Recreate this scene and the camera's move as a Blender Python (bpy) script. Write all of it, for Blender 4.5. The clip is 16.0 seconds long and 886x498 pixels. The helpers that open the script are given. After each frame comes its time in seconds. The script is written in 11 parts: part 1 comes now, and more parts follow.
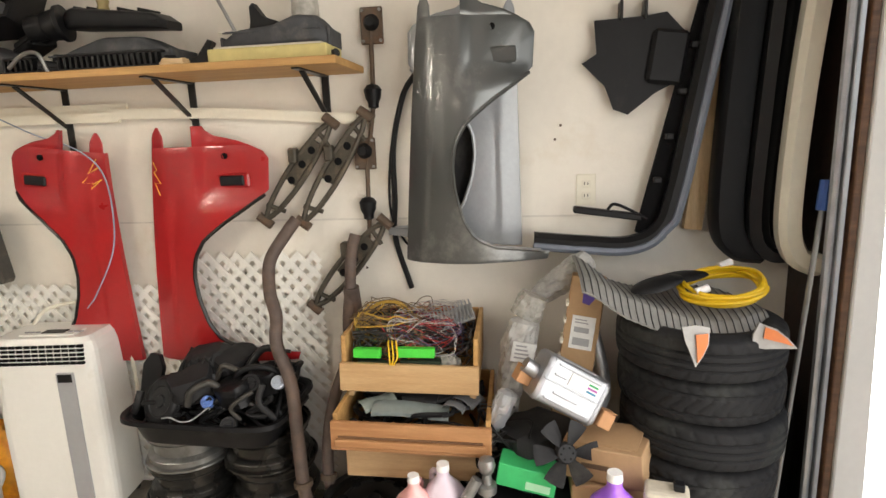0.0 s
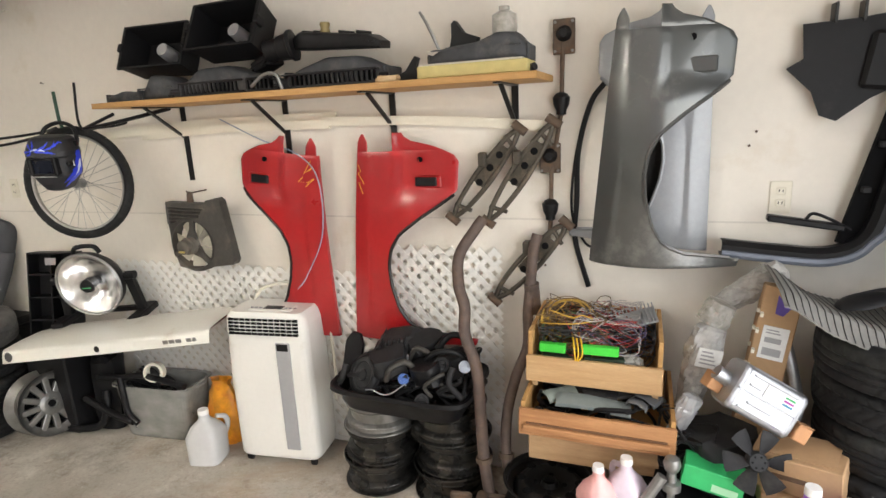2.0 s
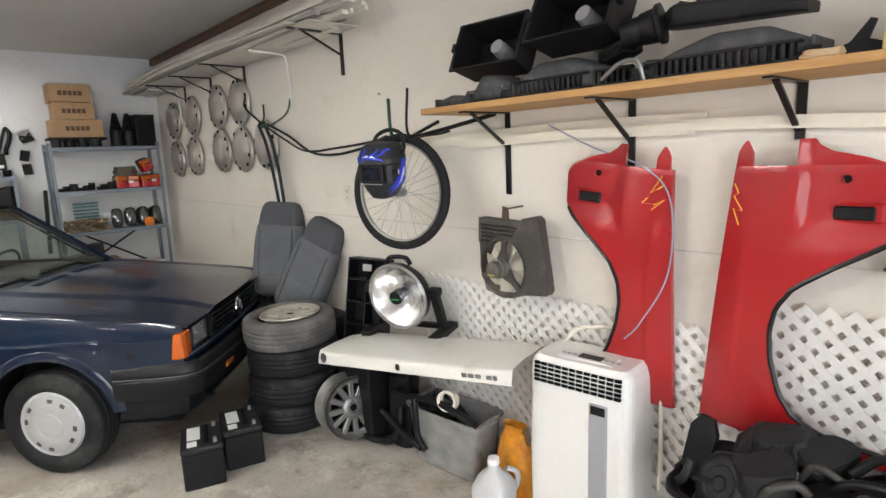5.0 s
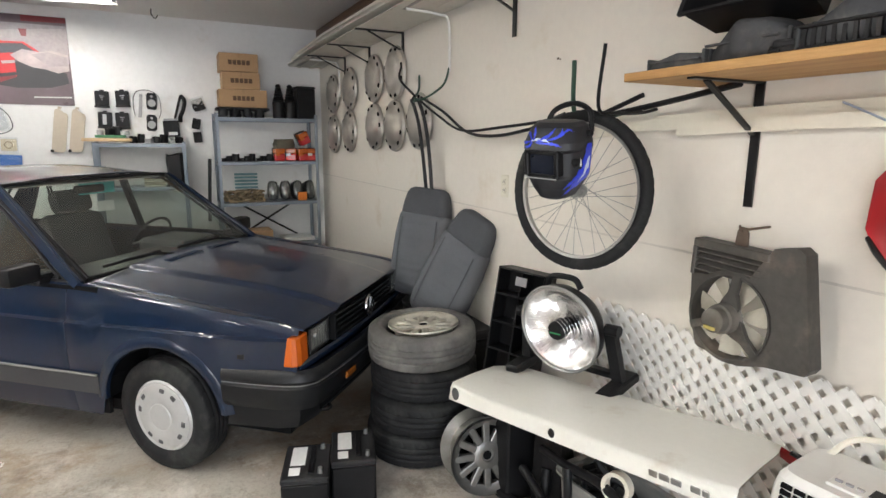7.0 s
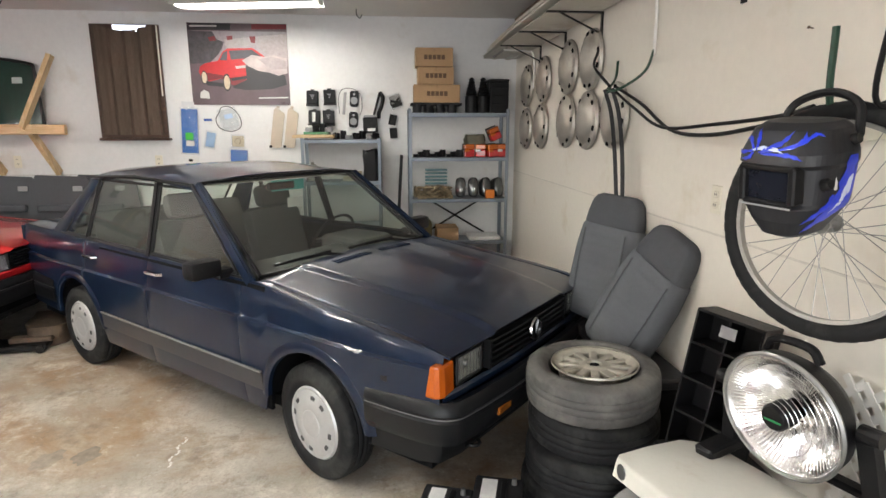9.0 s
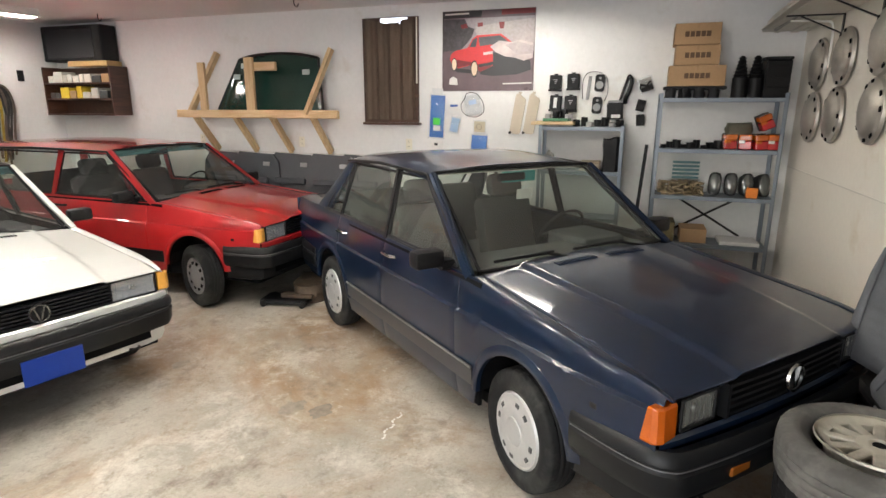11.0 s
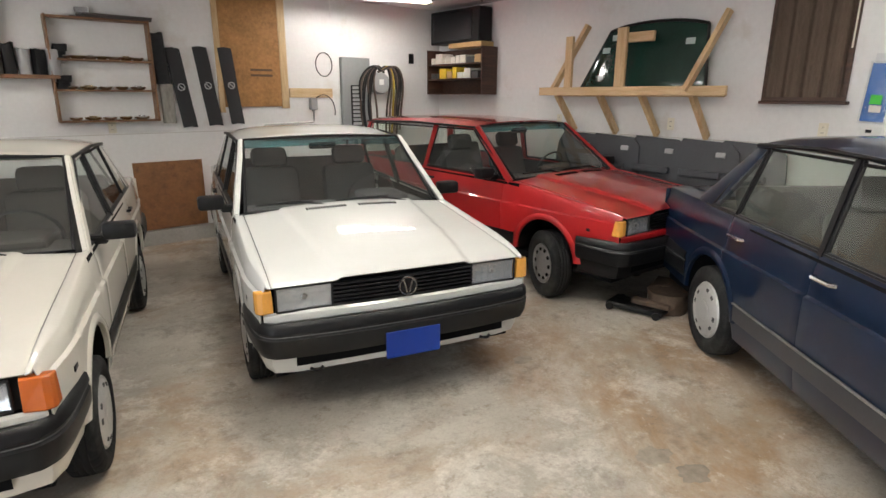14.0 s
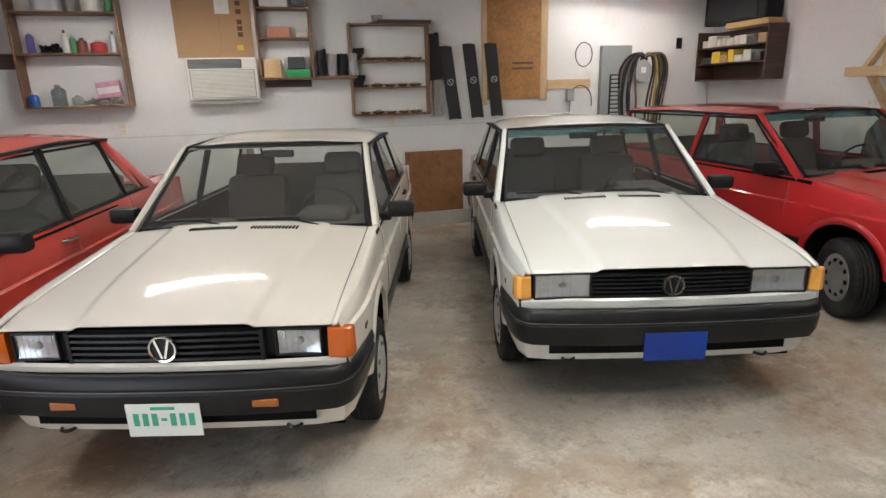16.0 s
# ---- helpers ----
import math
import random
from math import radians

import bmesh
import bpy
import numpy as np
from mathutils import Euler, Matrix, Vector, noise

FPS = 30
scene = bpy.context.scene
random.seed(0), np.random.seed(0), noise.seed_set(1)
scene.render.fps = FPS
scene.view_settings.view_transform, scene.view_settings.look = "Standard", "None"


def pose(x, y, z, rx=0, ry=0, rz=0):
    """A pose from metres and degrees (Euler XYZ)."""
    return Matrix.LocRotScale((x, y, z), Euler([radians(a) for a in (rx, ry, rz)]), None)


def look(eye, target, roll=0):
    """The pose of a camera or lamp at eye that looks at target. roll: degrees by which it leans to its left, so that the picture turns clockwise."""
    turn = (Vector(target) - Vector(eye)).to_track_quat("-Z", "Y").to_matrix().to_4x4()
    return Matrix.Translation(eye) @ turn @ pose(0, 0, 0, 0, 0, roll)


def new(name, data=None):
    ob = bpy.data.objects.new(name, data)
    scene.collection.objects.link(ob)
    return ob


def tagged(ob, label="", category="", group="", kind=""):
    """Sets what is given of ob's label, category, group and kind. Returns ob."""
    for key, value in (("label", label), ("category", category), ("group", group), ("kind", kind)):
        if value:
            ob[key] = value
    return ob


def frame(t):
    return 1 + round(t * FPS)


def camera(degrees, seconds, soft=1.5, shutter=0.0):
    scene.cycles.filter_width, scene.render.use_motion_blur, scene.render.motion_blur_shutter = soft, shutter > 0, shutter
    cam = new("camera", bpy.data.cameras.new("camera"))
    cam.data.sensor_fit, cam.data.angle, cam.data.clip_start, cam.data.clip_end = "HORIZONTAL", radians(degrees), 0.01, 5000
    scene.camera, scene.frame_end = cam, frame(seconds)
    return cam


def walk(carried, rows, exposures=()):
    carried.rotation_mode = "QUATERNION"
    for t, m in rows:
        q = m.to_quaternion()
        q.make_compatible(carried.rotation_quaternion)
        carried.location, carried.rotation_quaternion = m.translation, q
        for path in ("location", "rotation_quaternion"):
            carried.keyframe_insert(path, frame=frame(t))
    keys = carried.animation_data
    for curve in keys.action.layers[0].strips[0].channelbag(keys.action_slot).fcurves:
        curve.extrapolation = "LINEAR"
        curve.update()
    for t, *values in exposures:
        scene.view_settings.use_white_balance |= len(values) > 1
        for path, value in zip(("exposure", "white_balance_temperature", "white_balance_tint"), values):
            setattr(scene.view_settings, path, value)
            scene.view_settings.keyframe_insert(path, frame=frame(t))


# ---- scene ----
# the camera and its walk: seconds, eye, target, roll
PATH = [
    (0, (1.242, -2.160, 1.531), (0.819, 0.751, 0.941), -2.14),
    (0.5, (1.096, -2.196, 1.575), (0.639, 0.698, 0.928), -2.47),
    (1, (1.036, -2.279, 1.642), (0.372, 0.557, 0.926), -3.13),
    (1.5, (0.996, -2.325, 1.649), (0.175, 0.475, 0.950), -3.00),
    (2, (1.033, -2.341, 1.652), (0.003, 0.395, 0.976), -2.81),
    (2.5, (1.080, -2.325, 1.639), (-0.225, 0.294, 0.977), -2.59),
    (3, (1.079, -2.293, 1.621), (-0.463, 0.198, 0.975), -2.46),
    (3.5, (1.034, -2.246, 1.590), (-0.737, 0.097, 0.982), -2.30),
    (4, (0.863, -2.116, 1.595), (-1.080, 0.095, 1.015), -2.29),
    (4.5, (0.708, -2.048, 1.603), (-1.377, 0.040, 1.063), -2.31),
    (5, (0.522, -1.993, 1.607), (-1.686, -0.027, 1.099), -2.39),
    (5.2, (0.416, -1.997, 1.592), (-1.837, -0.072, 1.124), -1.49),
    (7.3, (-0.188, -1.567, 1.598), (-2.877, -0.384, 0.987), 0.36),
    (7.5, (-0.265, -1.547, 1.601), (-2.983, -0.447, 0.964), 0.37),
    (8.1, (-0.428, -1.484, 1.605), (-3.236, -0.656, 0.948), 0.51),
    (8.2, (-0.447, -1.471, 1.602), (-3.272, -0.699, 0.950), 0.57),
    (10.4, (-0.454, -1.157, 1.723), (-3.323, -1.751, 1.076), -0.72),
    (11, (-0.656, -1.296, 1.706), (-3.416, -2.222, 0.981), 0.17),
    (11.5, (-0.838, -1.391, 1.671), (-3.468, -2.612, 0.901), -0.49),
    (12, (-0.817, -1.446, 1.658), (-3.315, -2.924, 0.896), -0.41),
    (12.5, (-0.909, -1.722, 1.608), (-3.300, -3.360, 0.833), 0.48),
    (13, (-1.003, -1.895, 1.580), (-3.240, -3.737, 0.802), 0.46),
    (13.5, (-0.995, -1.898, 1.598), (-3.043, -3.948, 0.820), 0.28),
    (14, (-1.024, -1.964, 1.591), (-2.867, -4.197, 0.805), 0.21),
    (14.5, (-1.030, -1.998, 1.580), (-2.601, -4.424, 0.773), -0.01),
    (15, (-1.001, -1.989, 1.581), (-2.302, -4.566, 0.764), -0.85),
    (15.5, (-0.960, -2.024, 1.574), (-2.007, -4.714, 0.756), -1.11),
    (16, (-0.925, -2.051, 1.560), (-1.686, -4.840, 0.758), -1.59),
]
cam = camera(76.3, 16.0)
walk(cam, [(t, look(e, g, r)) for t, e, g, r in PATH], [(0.0, 0.52, 7050, 10), (1.5, 0.64, 6750, 10), (3.5, 0.78, 6300, 10), (4.5, 0.80, 6150, 10), (8.0, 0.84, 6250, 10), (10.5, 0.95, 6550, 10), (12.0, 0.70, 6350, 10), (13.5, 0.58, 6400, 10), (16.0, 0.38, 6300, 10)])

# ---- world and large lights ----
world = bpy.data.worlds.new("world")
scene.world = world
world.use_nodes = True
wn = world.node_tree
sky = wn.nodes.new("ShaderNodeTexSky")
sky.sky_type = "NISHITA"
sky.sun_disc = False
sky.sun_elevation = radians(38)
sky.sun_rotation = radians(120)
wn.links.new(sky.outputs[0], wn.nodes["Background"].inputs[0])
wn.nodes["Background"].inputs[1].default_value = 0.13


def lamp(name, kind, m, energy, color, size=None, size_y=None, angle=None):
    d = bpy.data.lights.new(name, kind)
    d.energy, d.color = energy, color
    if size:
        d.shape, d.size, d.size_y = "RECTANGLE", size, size_y
    if angle:
        d.angle = radians(angle)
    ob = new(name, d)
    ob.matrix_basis = m
    return ob


XB, YC, XD, ZC = -6.42, -8.60, 2.20, 2.74
sun = lamp("sun", "SUN", look((6, -1, 6), (0.6, -5.2, 0)), 1.2, (1.0, 0.95, 0.88), angle=8)
# daylight that comes in by the open garage door
door_light = lamp("door_light", "AREA", look((XD + 0.10, -3.1, 1.15), (-2.0, -3.6, 1.0)), 70, (0.97, 0.98, 1.0), 4.6, 2.1)
door_light.visible_camera = True

# ---- materials ----
MATS = {}


def nodes_of(name):
    m = bpy.data.materials.new(name)
    m.use_nodes = True
    return m, m.node_tree.nodes, m.node_tree.links, m.node_tree.nodes["Principled BSDF"]


def mat(name, color, rough=0.5, metal=0.0, var=0.12, grain=40.0, stain=2.0, dirt=None, dirt_amount=0.0, bump=0.1, bump_scale=60.0,
        coat=0.0, stretch=None, random_var=0.0, spec=0.5, bump_dist=0.004):
    """A painted, moulded or cast surface: fine grain and broad stains on the base colour, relief and uneven gloss."""
    if name in MATS:
        return MATS[name]
    m, N, L, b = nodes_of(name)
    tc = N.new("ShaderNodeTexCoord")
    mp = N.new("ShaderNodeMapping")
    L.new(tc.outputs["Object"], mp.inputs[0])
    if stretch:
        mp.inputs["Scale"].default_value = stretch
    n1, n2 = N.new("ShaderNodeTexNoise"), N.new("ShaderNodeTexNoise")
    for n, s, d in ((n1, grain, 4), (n2, stain, 5)):
        n.inputs["Scale"].default_value, n.inputs["Detail"].default_value = s, d
        n.inputs["Roughness"].default_value = 0.6
        L.new(mp.outputs[0], n.inputs["Vector"])
    add = N.new("ShaderNodeMath")
    add.operation = "ADD"
    L.new(n1.outputs["Fac"], add.inputs[0])
    L.new(n2.outputs["Fac"], add.inputs[1])
    ramp = N.new("ShaderNodeValToRGB")
    e = ramp.color_ramp.elements
    lo, hi = [max(0, c * (1 - var)) for c in color], [min(1, c * (1 + var)) for c in color]
    e[0].position, e[0].color = 0.32, (*lo, 1)
    e[1].position, e[1].color = 0.68, (*hi, 1)
    half = N.new("ShaderNodeMath")
    half.operation = "MULTIPLY"
    half.inputs[1].default_value = 0.5
    L.new(add.outputs[0], half.inputs[0])
    L.new(half.outputs[0], ramp.inputs[0])
    out = ramp.outputs[0]
    if dirt:
        n3 = N.new("ShaderNodeTexNoise")
        n3.inputs["Scale"].default_value, n3.inputs["Detail"].default_value, n3.inputs["Roughness"].default_value = stain * 1.7, 8, 0.65
        L.new(mp.outputs[0], n3.inputs["Vector"])
        r3 = N.new("ShaderNodeValToRGB")
        r3.color_ramp.elements[0].position = 0.62 - 0.3 * dirt_amount
        r3.color_ramp.elements[1].position = 0.78 - 0.2 * dirt_amount
        L.new(n3.outputs["Fac"], r3.inputs[0])
        mx = N.new("ShaderNodeMixRGB")
        mx.inputs[2].default_value = (*dirt, 1)
        L.new(r3.outputs[0], mx.inputs[0])
        L.new(out, mx.inputs[1])
        out = mx.outputs[0]
    if random_var:
        oi, hs, mr = N.new("ShaderNodeObjectInfo"), N.new("ShaderNodeHueSaturation"), N.new("ShaderNodeMapRange")
        mr.inputs[3].default_value, mr.inputs[4].default_value = 1 - random_var, 1 + random_var
        L.new(oi.outputs["Random"], mr.inputs[0])
        L.new(mr.outputs[0], hs.inputs["Value"])
        L.new(out, hs.inputs["Color"])
        out = hs.outputs[0]
    L.new(out, b.inputs["Base Color"])
    rr = N.new("ShaderNodeMapRange")
    rr.inputs[3].default_value, rr.inputs[4].default_value = max(0.02, rough - 0.1), min(1, rough + 0.1)
    L.new(n2.outputs["Fac"], rr.inputs[0])
    L.new(rr.outputs[0], b.inputs["Roughness"])
    b.inputs["Metallic"].default_value = metal
    b.inputs["Specular IOR Level"].default_value = spec
    b.inputs["Coat Weight"].default_value = coat
    b.inputs["Coat Roughness"].default_value = 0.06
    if bump:
        bp, n4 = N.new("ShaderNodeBump"), N.new("ShaderNodeTexNoise")
        n4.inputs["Scale"].default_value, n4.inputs["Detail"].default_value = bump_scale, 3
        L.new(mp.outputs[0], n4.inputs["Vector"])
        bp.inputs["Strength"].default_value, bp.inputs["Distance"].default_value = bump, bump_dist
        L.new(n4.outputs["Fac"], bp.inputs["Height"])
        L.new(bp.outputs[0], b.inputs["Normal"])
    MATS[name] = m
    return m


def wood(name, light, dark, rough=0.55, scale=6.0, axis=0):
    """Plank or plywood grain running along one axis."""
    if name in MATS:
        return MATS[name]
    m, N, L, b = nodes_of(name)
    tc, mp = N.new("ShaderNodeTexCoord"), N.new("ShaderNodeMapping")
    L.new(tc.outputs["Object"], mp.inputs[0])
    s = [14.0, 14.0, 14.0]
    s[axis] = 1.1
    mp.inputs["Scale"].default_value = s
    n1, n2 = N.new("ShaderNodeTexNoise"), N.new("ShaderNodeTexNoise")
    n1.inputs["Scale"].default_value, n1.inputs["Detail"].default_value, n1.inputs["Distortion"].default_value = scale * 0.5, 6, 0.8
    n2.inputs["Scale"].default_value, n2.inputs["Detail"].default_value = scale * 6, 2
    L.new(mp.outputs[0], n1.inputs["Vector"])
    L.new(mp.outputs[0], n2.inputs["Vector"])
    ramp = N.new("ShaderNodeValToRGB")
    ramp.color_ramp.elements[0].position, ramp.color_ramp.elements[0].color = 0.35, (*dark, 1)
    ramp.color_ramp.elements[1].position, ramp.color_ramp.elements[1].color = 0.62, (*light, 1)
    L.new(n1.outputs["Fac"], ramp.inputs[0])
    mx = N.new("ShaderNodeMixRGB")
    mx.blend_type = "MULTIPLY"
    mx.inputs[0].default_value = 0.35
    L.new(ramp.outputs[0], mx.inputs[1])
    L.new(n2.outputs["Fac"], mx.inputs[2])
    L.new(mx.outputs[0], b.inputs["Base Color"])
    b.inputs["Roughness"].default_value = rough
    bp = N.new("ShaderNodeBump")
    bp.inputs["Strength"].default_value, bp.inputs["Distance"].default_value = 0.15, 0.003
    L.new(n2.outputs["Fac"], bp.inputs["Height"])
    L.new(bp.outputs[0], b.inputs["Normal"])
    MATS[name] = m
    return m


def glass_mat(name, tint, gloss_rough=0.03, ior=1.5, dust=0.0):
    """A thin pane: tinted see-through with a Fresnel gloss and a little dust."""
    if name in MATS:
        return MATS[name]
    m, N, L, b = nodes_of(name)
    N.remove(b)
    tr, gl, df, fr = N.new("ShaderNodeBsdfTransparent"), N.new("ShaderNodeBsdfGlossy"), N.new("ShaderNodeBsdfDiffuse"), N.new("ShaderNodeLayerWeight")
    tr.inputs[0].default_value = (*tint, 1)
    gl.inputs["Roughness"].default_value = gloss_rough
    df.inputs[0].default_value = (0.55, 0.53, 0.48, 1)
    fr.inputs[0].default_value = 0.5
    pw, sc = N.new("ShaderNodeMath"), N.new("ShaderNodeMath")
    pw.operation, sc.operation = "POWER", "MULTIPLY_ADD"
    pw.inputs[1].default_value = 5.0
    base = 1.6 * ((ior - 1) / (ior + 1)) ** 2
    sc.inputs[1].default_value, sc.inputs[2].default_value = 0.9 - base, base
    L.new(fr.outputs["Facing"], pw.inputs[0])
    L.new(pw.outputs[0], sc.inputs[0])
    m0, m1 = N.new("ShaderNodeMixShader"), N.new("ShaderNodeMixShader")
    nz = N.new("ShaderNodeTexNoise")
    nz.inputs["Scale"].default_value, nz.inputs["Detail"].default_value = 5.0, 6
    mr = N.new("ShaderNodeMapRange")
    mr.inputs[3].default_value, mr.inputs[4].default_value = dust * 0.4, dust * 1.6
    L.new(nz.outputs["Fac"], mr.inputs[0])
    L.new(mr.outputs[0], m0.inputs[0])
    L.new(tr.outputs[0], m0.inputs[1])
    L.new(df.outputs[0], m0.inputs[2])
    L.new(sc.outputs[0], m1.inputs[0])
    L.new(m0.outputs[0], m1.inputs[1])
    L.new(gl.outputs[0], m1.inputs[2])
    L.new(m1.outputs[0], N["Material Output"].inputs[0])
    MATS[name] = m
    return m


def emit(name, color, strength):
    if name in MATS:
        return MATS[name]
    m, N, L, b = nodes_of(name)
    b.inputs["Base Color"].default_value = (*color, 1)
    b.inputs["Emission Color"].default_value = (*color, 1)
    b.inputs["Emission Strength"].default_value = strength
    MATS[name] = m
    return m


def concrete(name):
    """A garage slab: troweled grey, rust-brown and dark oil stains, worn pale patches."""
    m, N, L, b = nodes_of(name)
    tc = N.new("ShaderNodeTexCoord")

    def noise_at(scale, detail=6, rough=0.6, dist=0.0):
        n = N.new("ShaderNodeTexNoise")
        n.inputs["Scale"].default_value, n.inputs["Detail"].default_value = scale, detail
        n.inputs["Roughness"].default_value, n.inputs["Distortion"].default_value = rough, dist
        L.new(tc.outputs["Object"], n.inputs["Vector"])
        return n

    def ramp(src, p0, p1, c0=(0, 0, 0), c1=(1, 1, 1)):
        r = N.new("ShaderNodeValToRGB")
        r.color_ramp.elements[0].position, r.color_ramp.elements[0].color = p0, (*c0, 1)
        r.color_ramp.elements[1].position, r.color_ramp.elements[1].color = p1, (*c1, 1)
        L.new(src, r.inputs[0])
        return r

    def mix(fac, a, c, amount=1.0):
        x = N.new("ShaderNodeMixRGB")
        k = N.new("ShaderNodeMath")
        k.operation = "MULTIPLY"
        k.inputs[1].default_value = amount
        L.new(fac, k.inputs[0])
        L.new(k.outputs[0], x.inputs[0])
        L.new(a, x.inputs[1])
        x.inputs[2].default_value = (*c, 1)
        return x.outputs[0]

    base = ramp(noise_at(1.6, 7).outputs["Fac"], 0.32, 0.68, (0.36, 0.325, 0.27), (0.60, 0.56, 0.485)).outputs[0]
    rust = ramp(noise_at(0.75, 9, 0.72, 0.5).outputs["Fac"], 0.48, 0.66).outputs[0]
    dark = ramp(noise_at(2.1, 10, 0.78).outputs["Fac"], 0.53, 0.68).outputs[0]
    pale = ramp(noise_at(1.9, 10, 0.78, 0.15).outputs["Fac"], 0.52, 0.66).outputs[0]
    speck = ramp(noise_at(38, 3, 0.7).outputs["Fac"], 0.62, 0.72).outputs[0]
    c = mix(rust, base, (0.34, 0.22, 0.12), 0.95)
    c = mix(dark, c, (0.16, 0.125, 0.09), 0.88)
    c = mix(pale, c, (0.76, 0.72, 0.64), 0.75)
    chip = ramp(noise_at(7.0, 10, 0.8).outputs["Fac"], 0.55, 0.66).outputs[0]
    spot = ramp(noise_at(15.0, 8, 0.75).outputs["Fac"], 0.60, 0.66).outputs[0]
    c = mix(chip, c, (0.23, 0.17, 0.115), 0.72)
    c = mix(spot, c, (0.74, 0.70, 0.63), 0.45)
    c = mix(speck, c, (0.16, 0.14, 0.12), 0.4)
    grit = ramp(noise_at(55, 8, 0.8).outputs["Fac"], 0.48, 0.66).outputs[0]
    scuff = ramp(noise_at(3.6, 12, 0.85, 0.8).outputs["Fac"], 0.54, 0.63).outputs[0]
    c = mix(grit, c, (0.20, 0.165, 0.125), 0.34)
    c = mix(scuff, c, (0.27, 0.215, 0.16), 0.42)
    L.new(c, b.inputs["Base Color"])
    r = ramp(noise_at(2.0, 8).outputs["Fac"], 0.3, 0.7, (0.34,) * 3, (0.75,) * 3)
    L.new(r.outputs[0], b.inputs["Roughness"])
    bp = N.new("ShaderNodeBump")
    bp.inputs["Strength"].default_value, bp.inputs["Distance"].default_value = 0.12, 0.004
    L.new(noise_at(30, 6).outputs["Fac"], bp.inputs["Height"])
    L.new(bp.outputs[0], b.inputs["Normal"])
    return m


wall_paint = mat("wall_paint", (0.80, 0.755, 0.67), 0.6, var=0.04, grain=25, stain=1.1, dirt=(0.66, 0.58, 0.45), dirt_amount=0.12, bump=0.12, bump_scale=90)
wall_paint_b = mat("wall_paint_cool", (0.78, 0.78, 0.77), 0.6, var=0.05, grain=25, stain=0.9, dirt=(0.62, 0.58, 0.52), dirt_amount=0.1, bump=0.12, bump_scale=90)
ceiling_paint = mat("ceiling_paint", (0.76, 0.74, 0.71), 0.8, var=0.05, grain=30, stain=1.0, bump=0.2, bump_scale=120)
white_paint = mat("white_paint", (0.80, 0.79, 0.75), 0.4, var=0.04, bump=0.05)
dark_wood = wood("dark_wood", (0.10, 0.045, 0.025), (0.05, 0.022, 0.014), 0.45)
brown_wood = wood("brown_wood", (0.20, 0.10, 0.05), (0.11, 0.055, 0.03), 0.5)
cabinet_wood = wood("cabinet_wood", (0.30, 0.16, 0.075), (0.20, 0.10, 0.05), 0.5)
brown_board = wood("brown_board", (0.040, 0.018, 0.010), (0.018, 0.008, 0.005), 0.6)
pine = wood("pine", (0.78, 0.58, 0.34), (0.66, 0.45, 0.23), 0.6)
pine_y = wood("pine_lengthwise", (0.78, 0.58, 0.34), (0.66, 0.45, 0.23), 0.6, axis=1)
pine_z = wood("pine_upright", (0.78, 0.58, 0.34), (0.66, 0.45, 0.23), 0.6, axis=2)
plywood = wood("plywood", (0.62, 0.36, 0.13), (0.50, 0.27, 0.09), 0.6, scale=3)
osb = mat("osb", (0.36, 0.18, 0.06), 0.7, var=0.35, grain=30, stain=6, bump=0.3, bump_scale=40)
card = mat("cardboard", (0.42, 0.265, 0.14), 0.8, var=0.08, grain=60, stain=3, bump=0.05)
plastic_black = mat("black_plastic", (0.008, 0.008, 0.0088), 0.45, var=0.2, bump=0.15, bump_scale=250, dirt=(0.035, 0.033, 0.03), dirt_amount=0.10, spec=0.25)
dust_grey = mat("dust_grey_plastic", (0.060, 0.062, 0.066), 0.7, var=0.3, grain=30, stain=7, spec=0.25, dirt=(0.125, 0.12, 0.11), dirt_amount=0.25, bump=0.1)
plastic_dusty = mat("dusty_black_plastic", (0.020, 0.020, 0.021), 0.6, var=0.3, grain=20, spec=0.25, dirt=(0.075, 0.07, 0.062), dirt_amount=0.25, bump=0.1)
bumper_black = mat("bumper_plastic", (0.011, 0.0115, 0.0125), 0.36, var=0.15, spec=0.25, dirt=(0.02, 0.02, 0.02), dirt_amount=0.12, bump=0.1, bump_scale=200)
rubber = mat("tyre_rubber", (0.012, 0.012, 0.0128), 0.72, var=0.2, spec=0.25, dirt=(0.05, 0.052, 0.047), dirt_amount=0.3, bump=0.15, bump_scale=120)
rubber_dusty = mat("dusty_tyre_rubber", (0.085, 0.082, 0.077), 0.8, var=0.2, dirt=(0.19, 0.18, 0.165), dirt_amount=0.5, bump=0.2, bump_scale=120)
steel_black = mat("black_steel", (0.022, 0.021, 0.020), 0.32, 0.5, var=0.2, bump=0.05)
steel_grey = mat("grey_steel", (0.30, 0.30, 0.29), 0.42, 0.8, var=0.15, bump=0.05, dirt=(0.2, 0.17, 0.14), dirt_amount=0.2)
galvanised = mat("galvanised_steel", (0.45, 0.47, 0.49), 0.42, 0.8, var=0.2, grain=18, bump=0.03)
shelf_steel = mat("blue_grey_shelf_steel", (0.22, 0.25, 0.29), 0.4, 0.4, var=0.1, bump=0.03)
rusty = mat("rusty_steel", (0.12, 0.085, 0.06), 0.75, 0.3, var=0.35, grain=30, stain=6, dirt=(0.20, 0.10, 0.05), dirt_amount=0.3, bump=0.3, bump_scale=60)
exhaust_rust = mat("exhaust_steel", (0.115, 0.085, 0.072), 0.7, 0.35, var=0.3, grain=25, stain=5, dirt=(0.17, 0.11, 0.08), dirt_amount=0.4, bump=0.2)
chrome = mat("chrome", (0.75, 0.75, 0.75), 0.14, 1.0, var=0.05, bump=0)
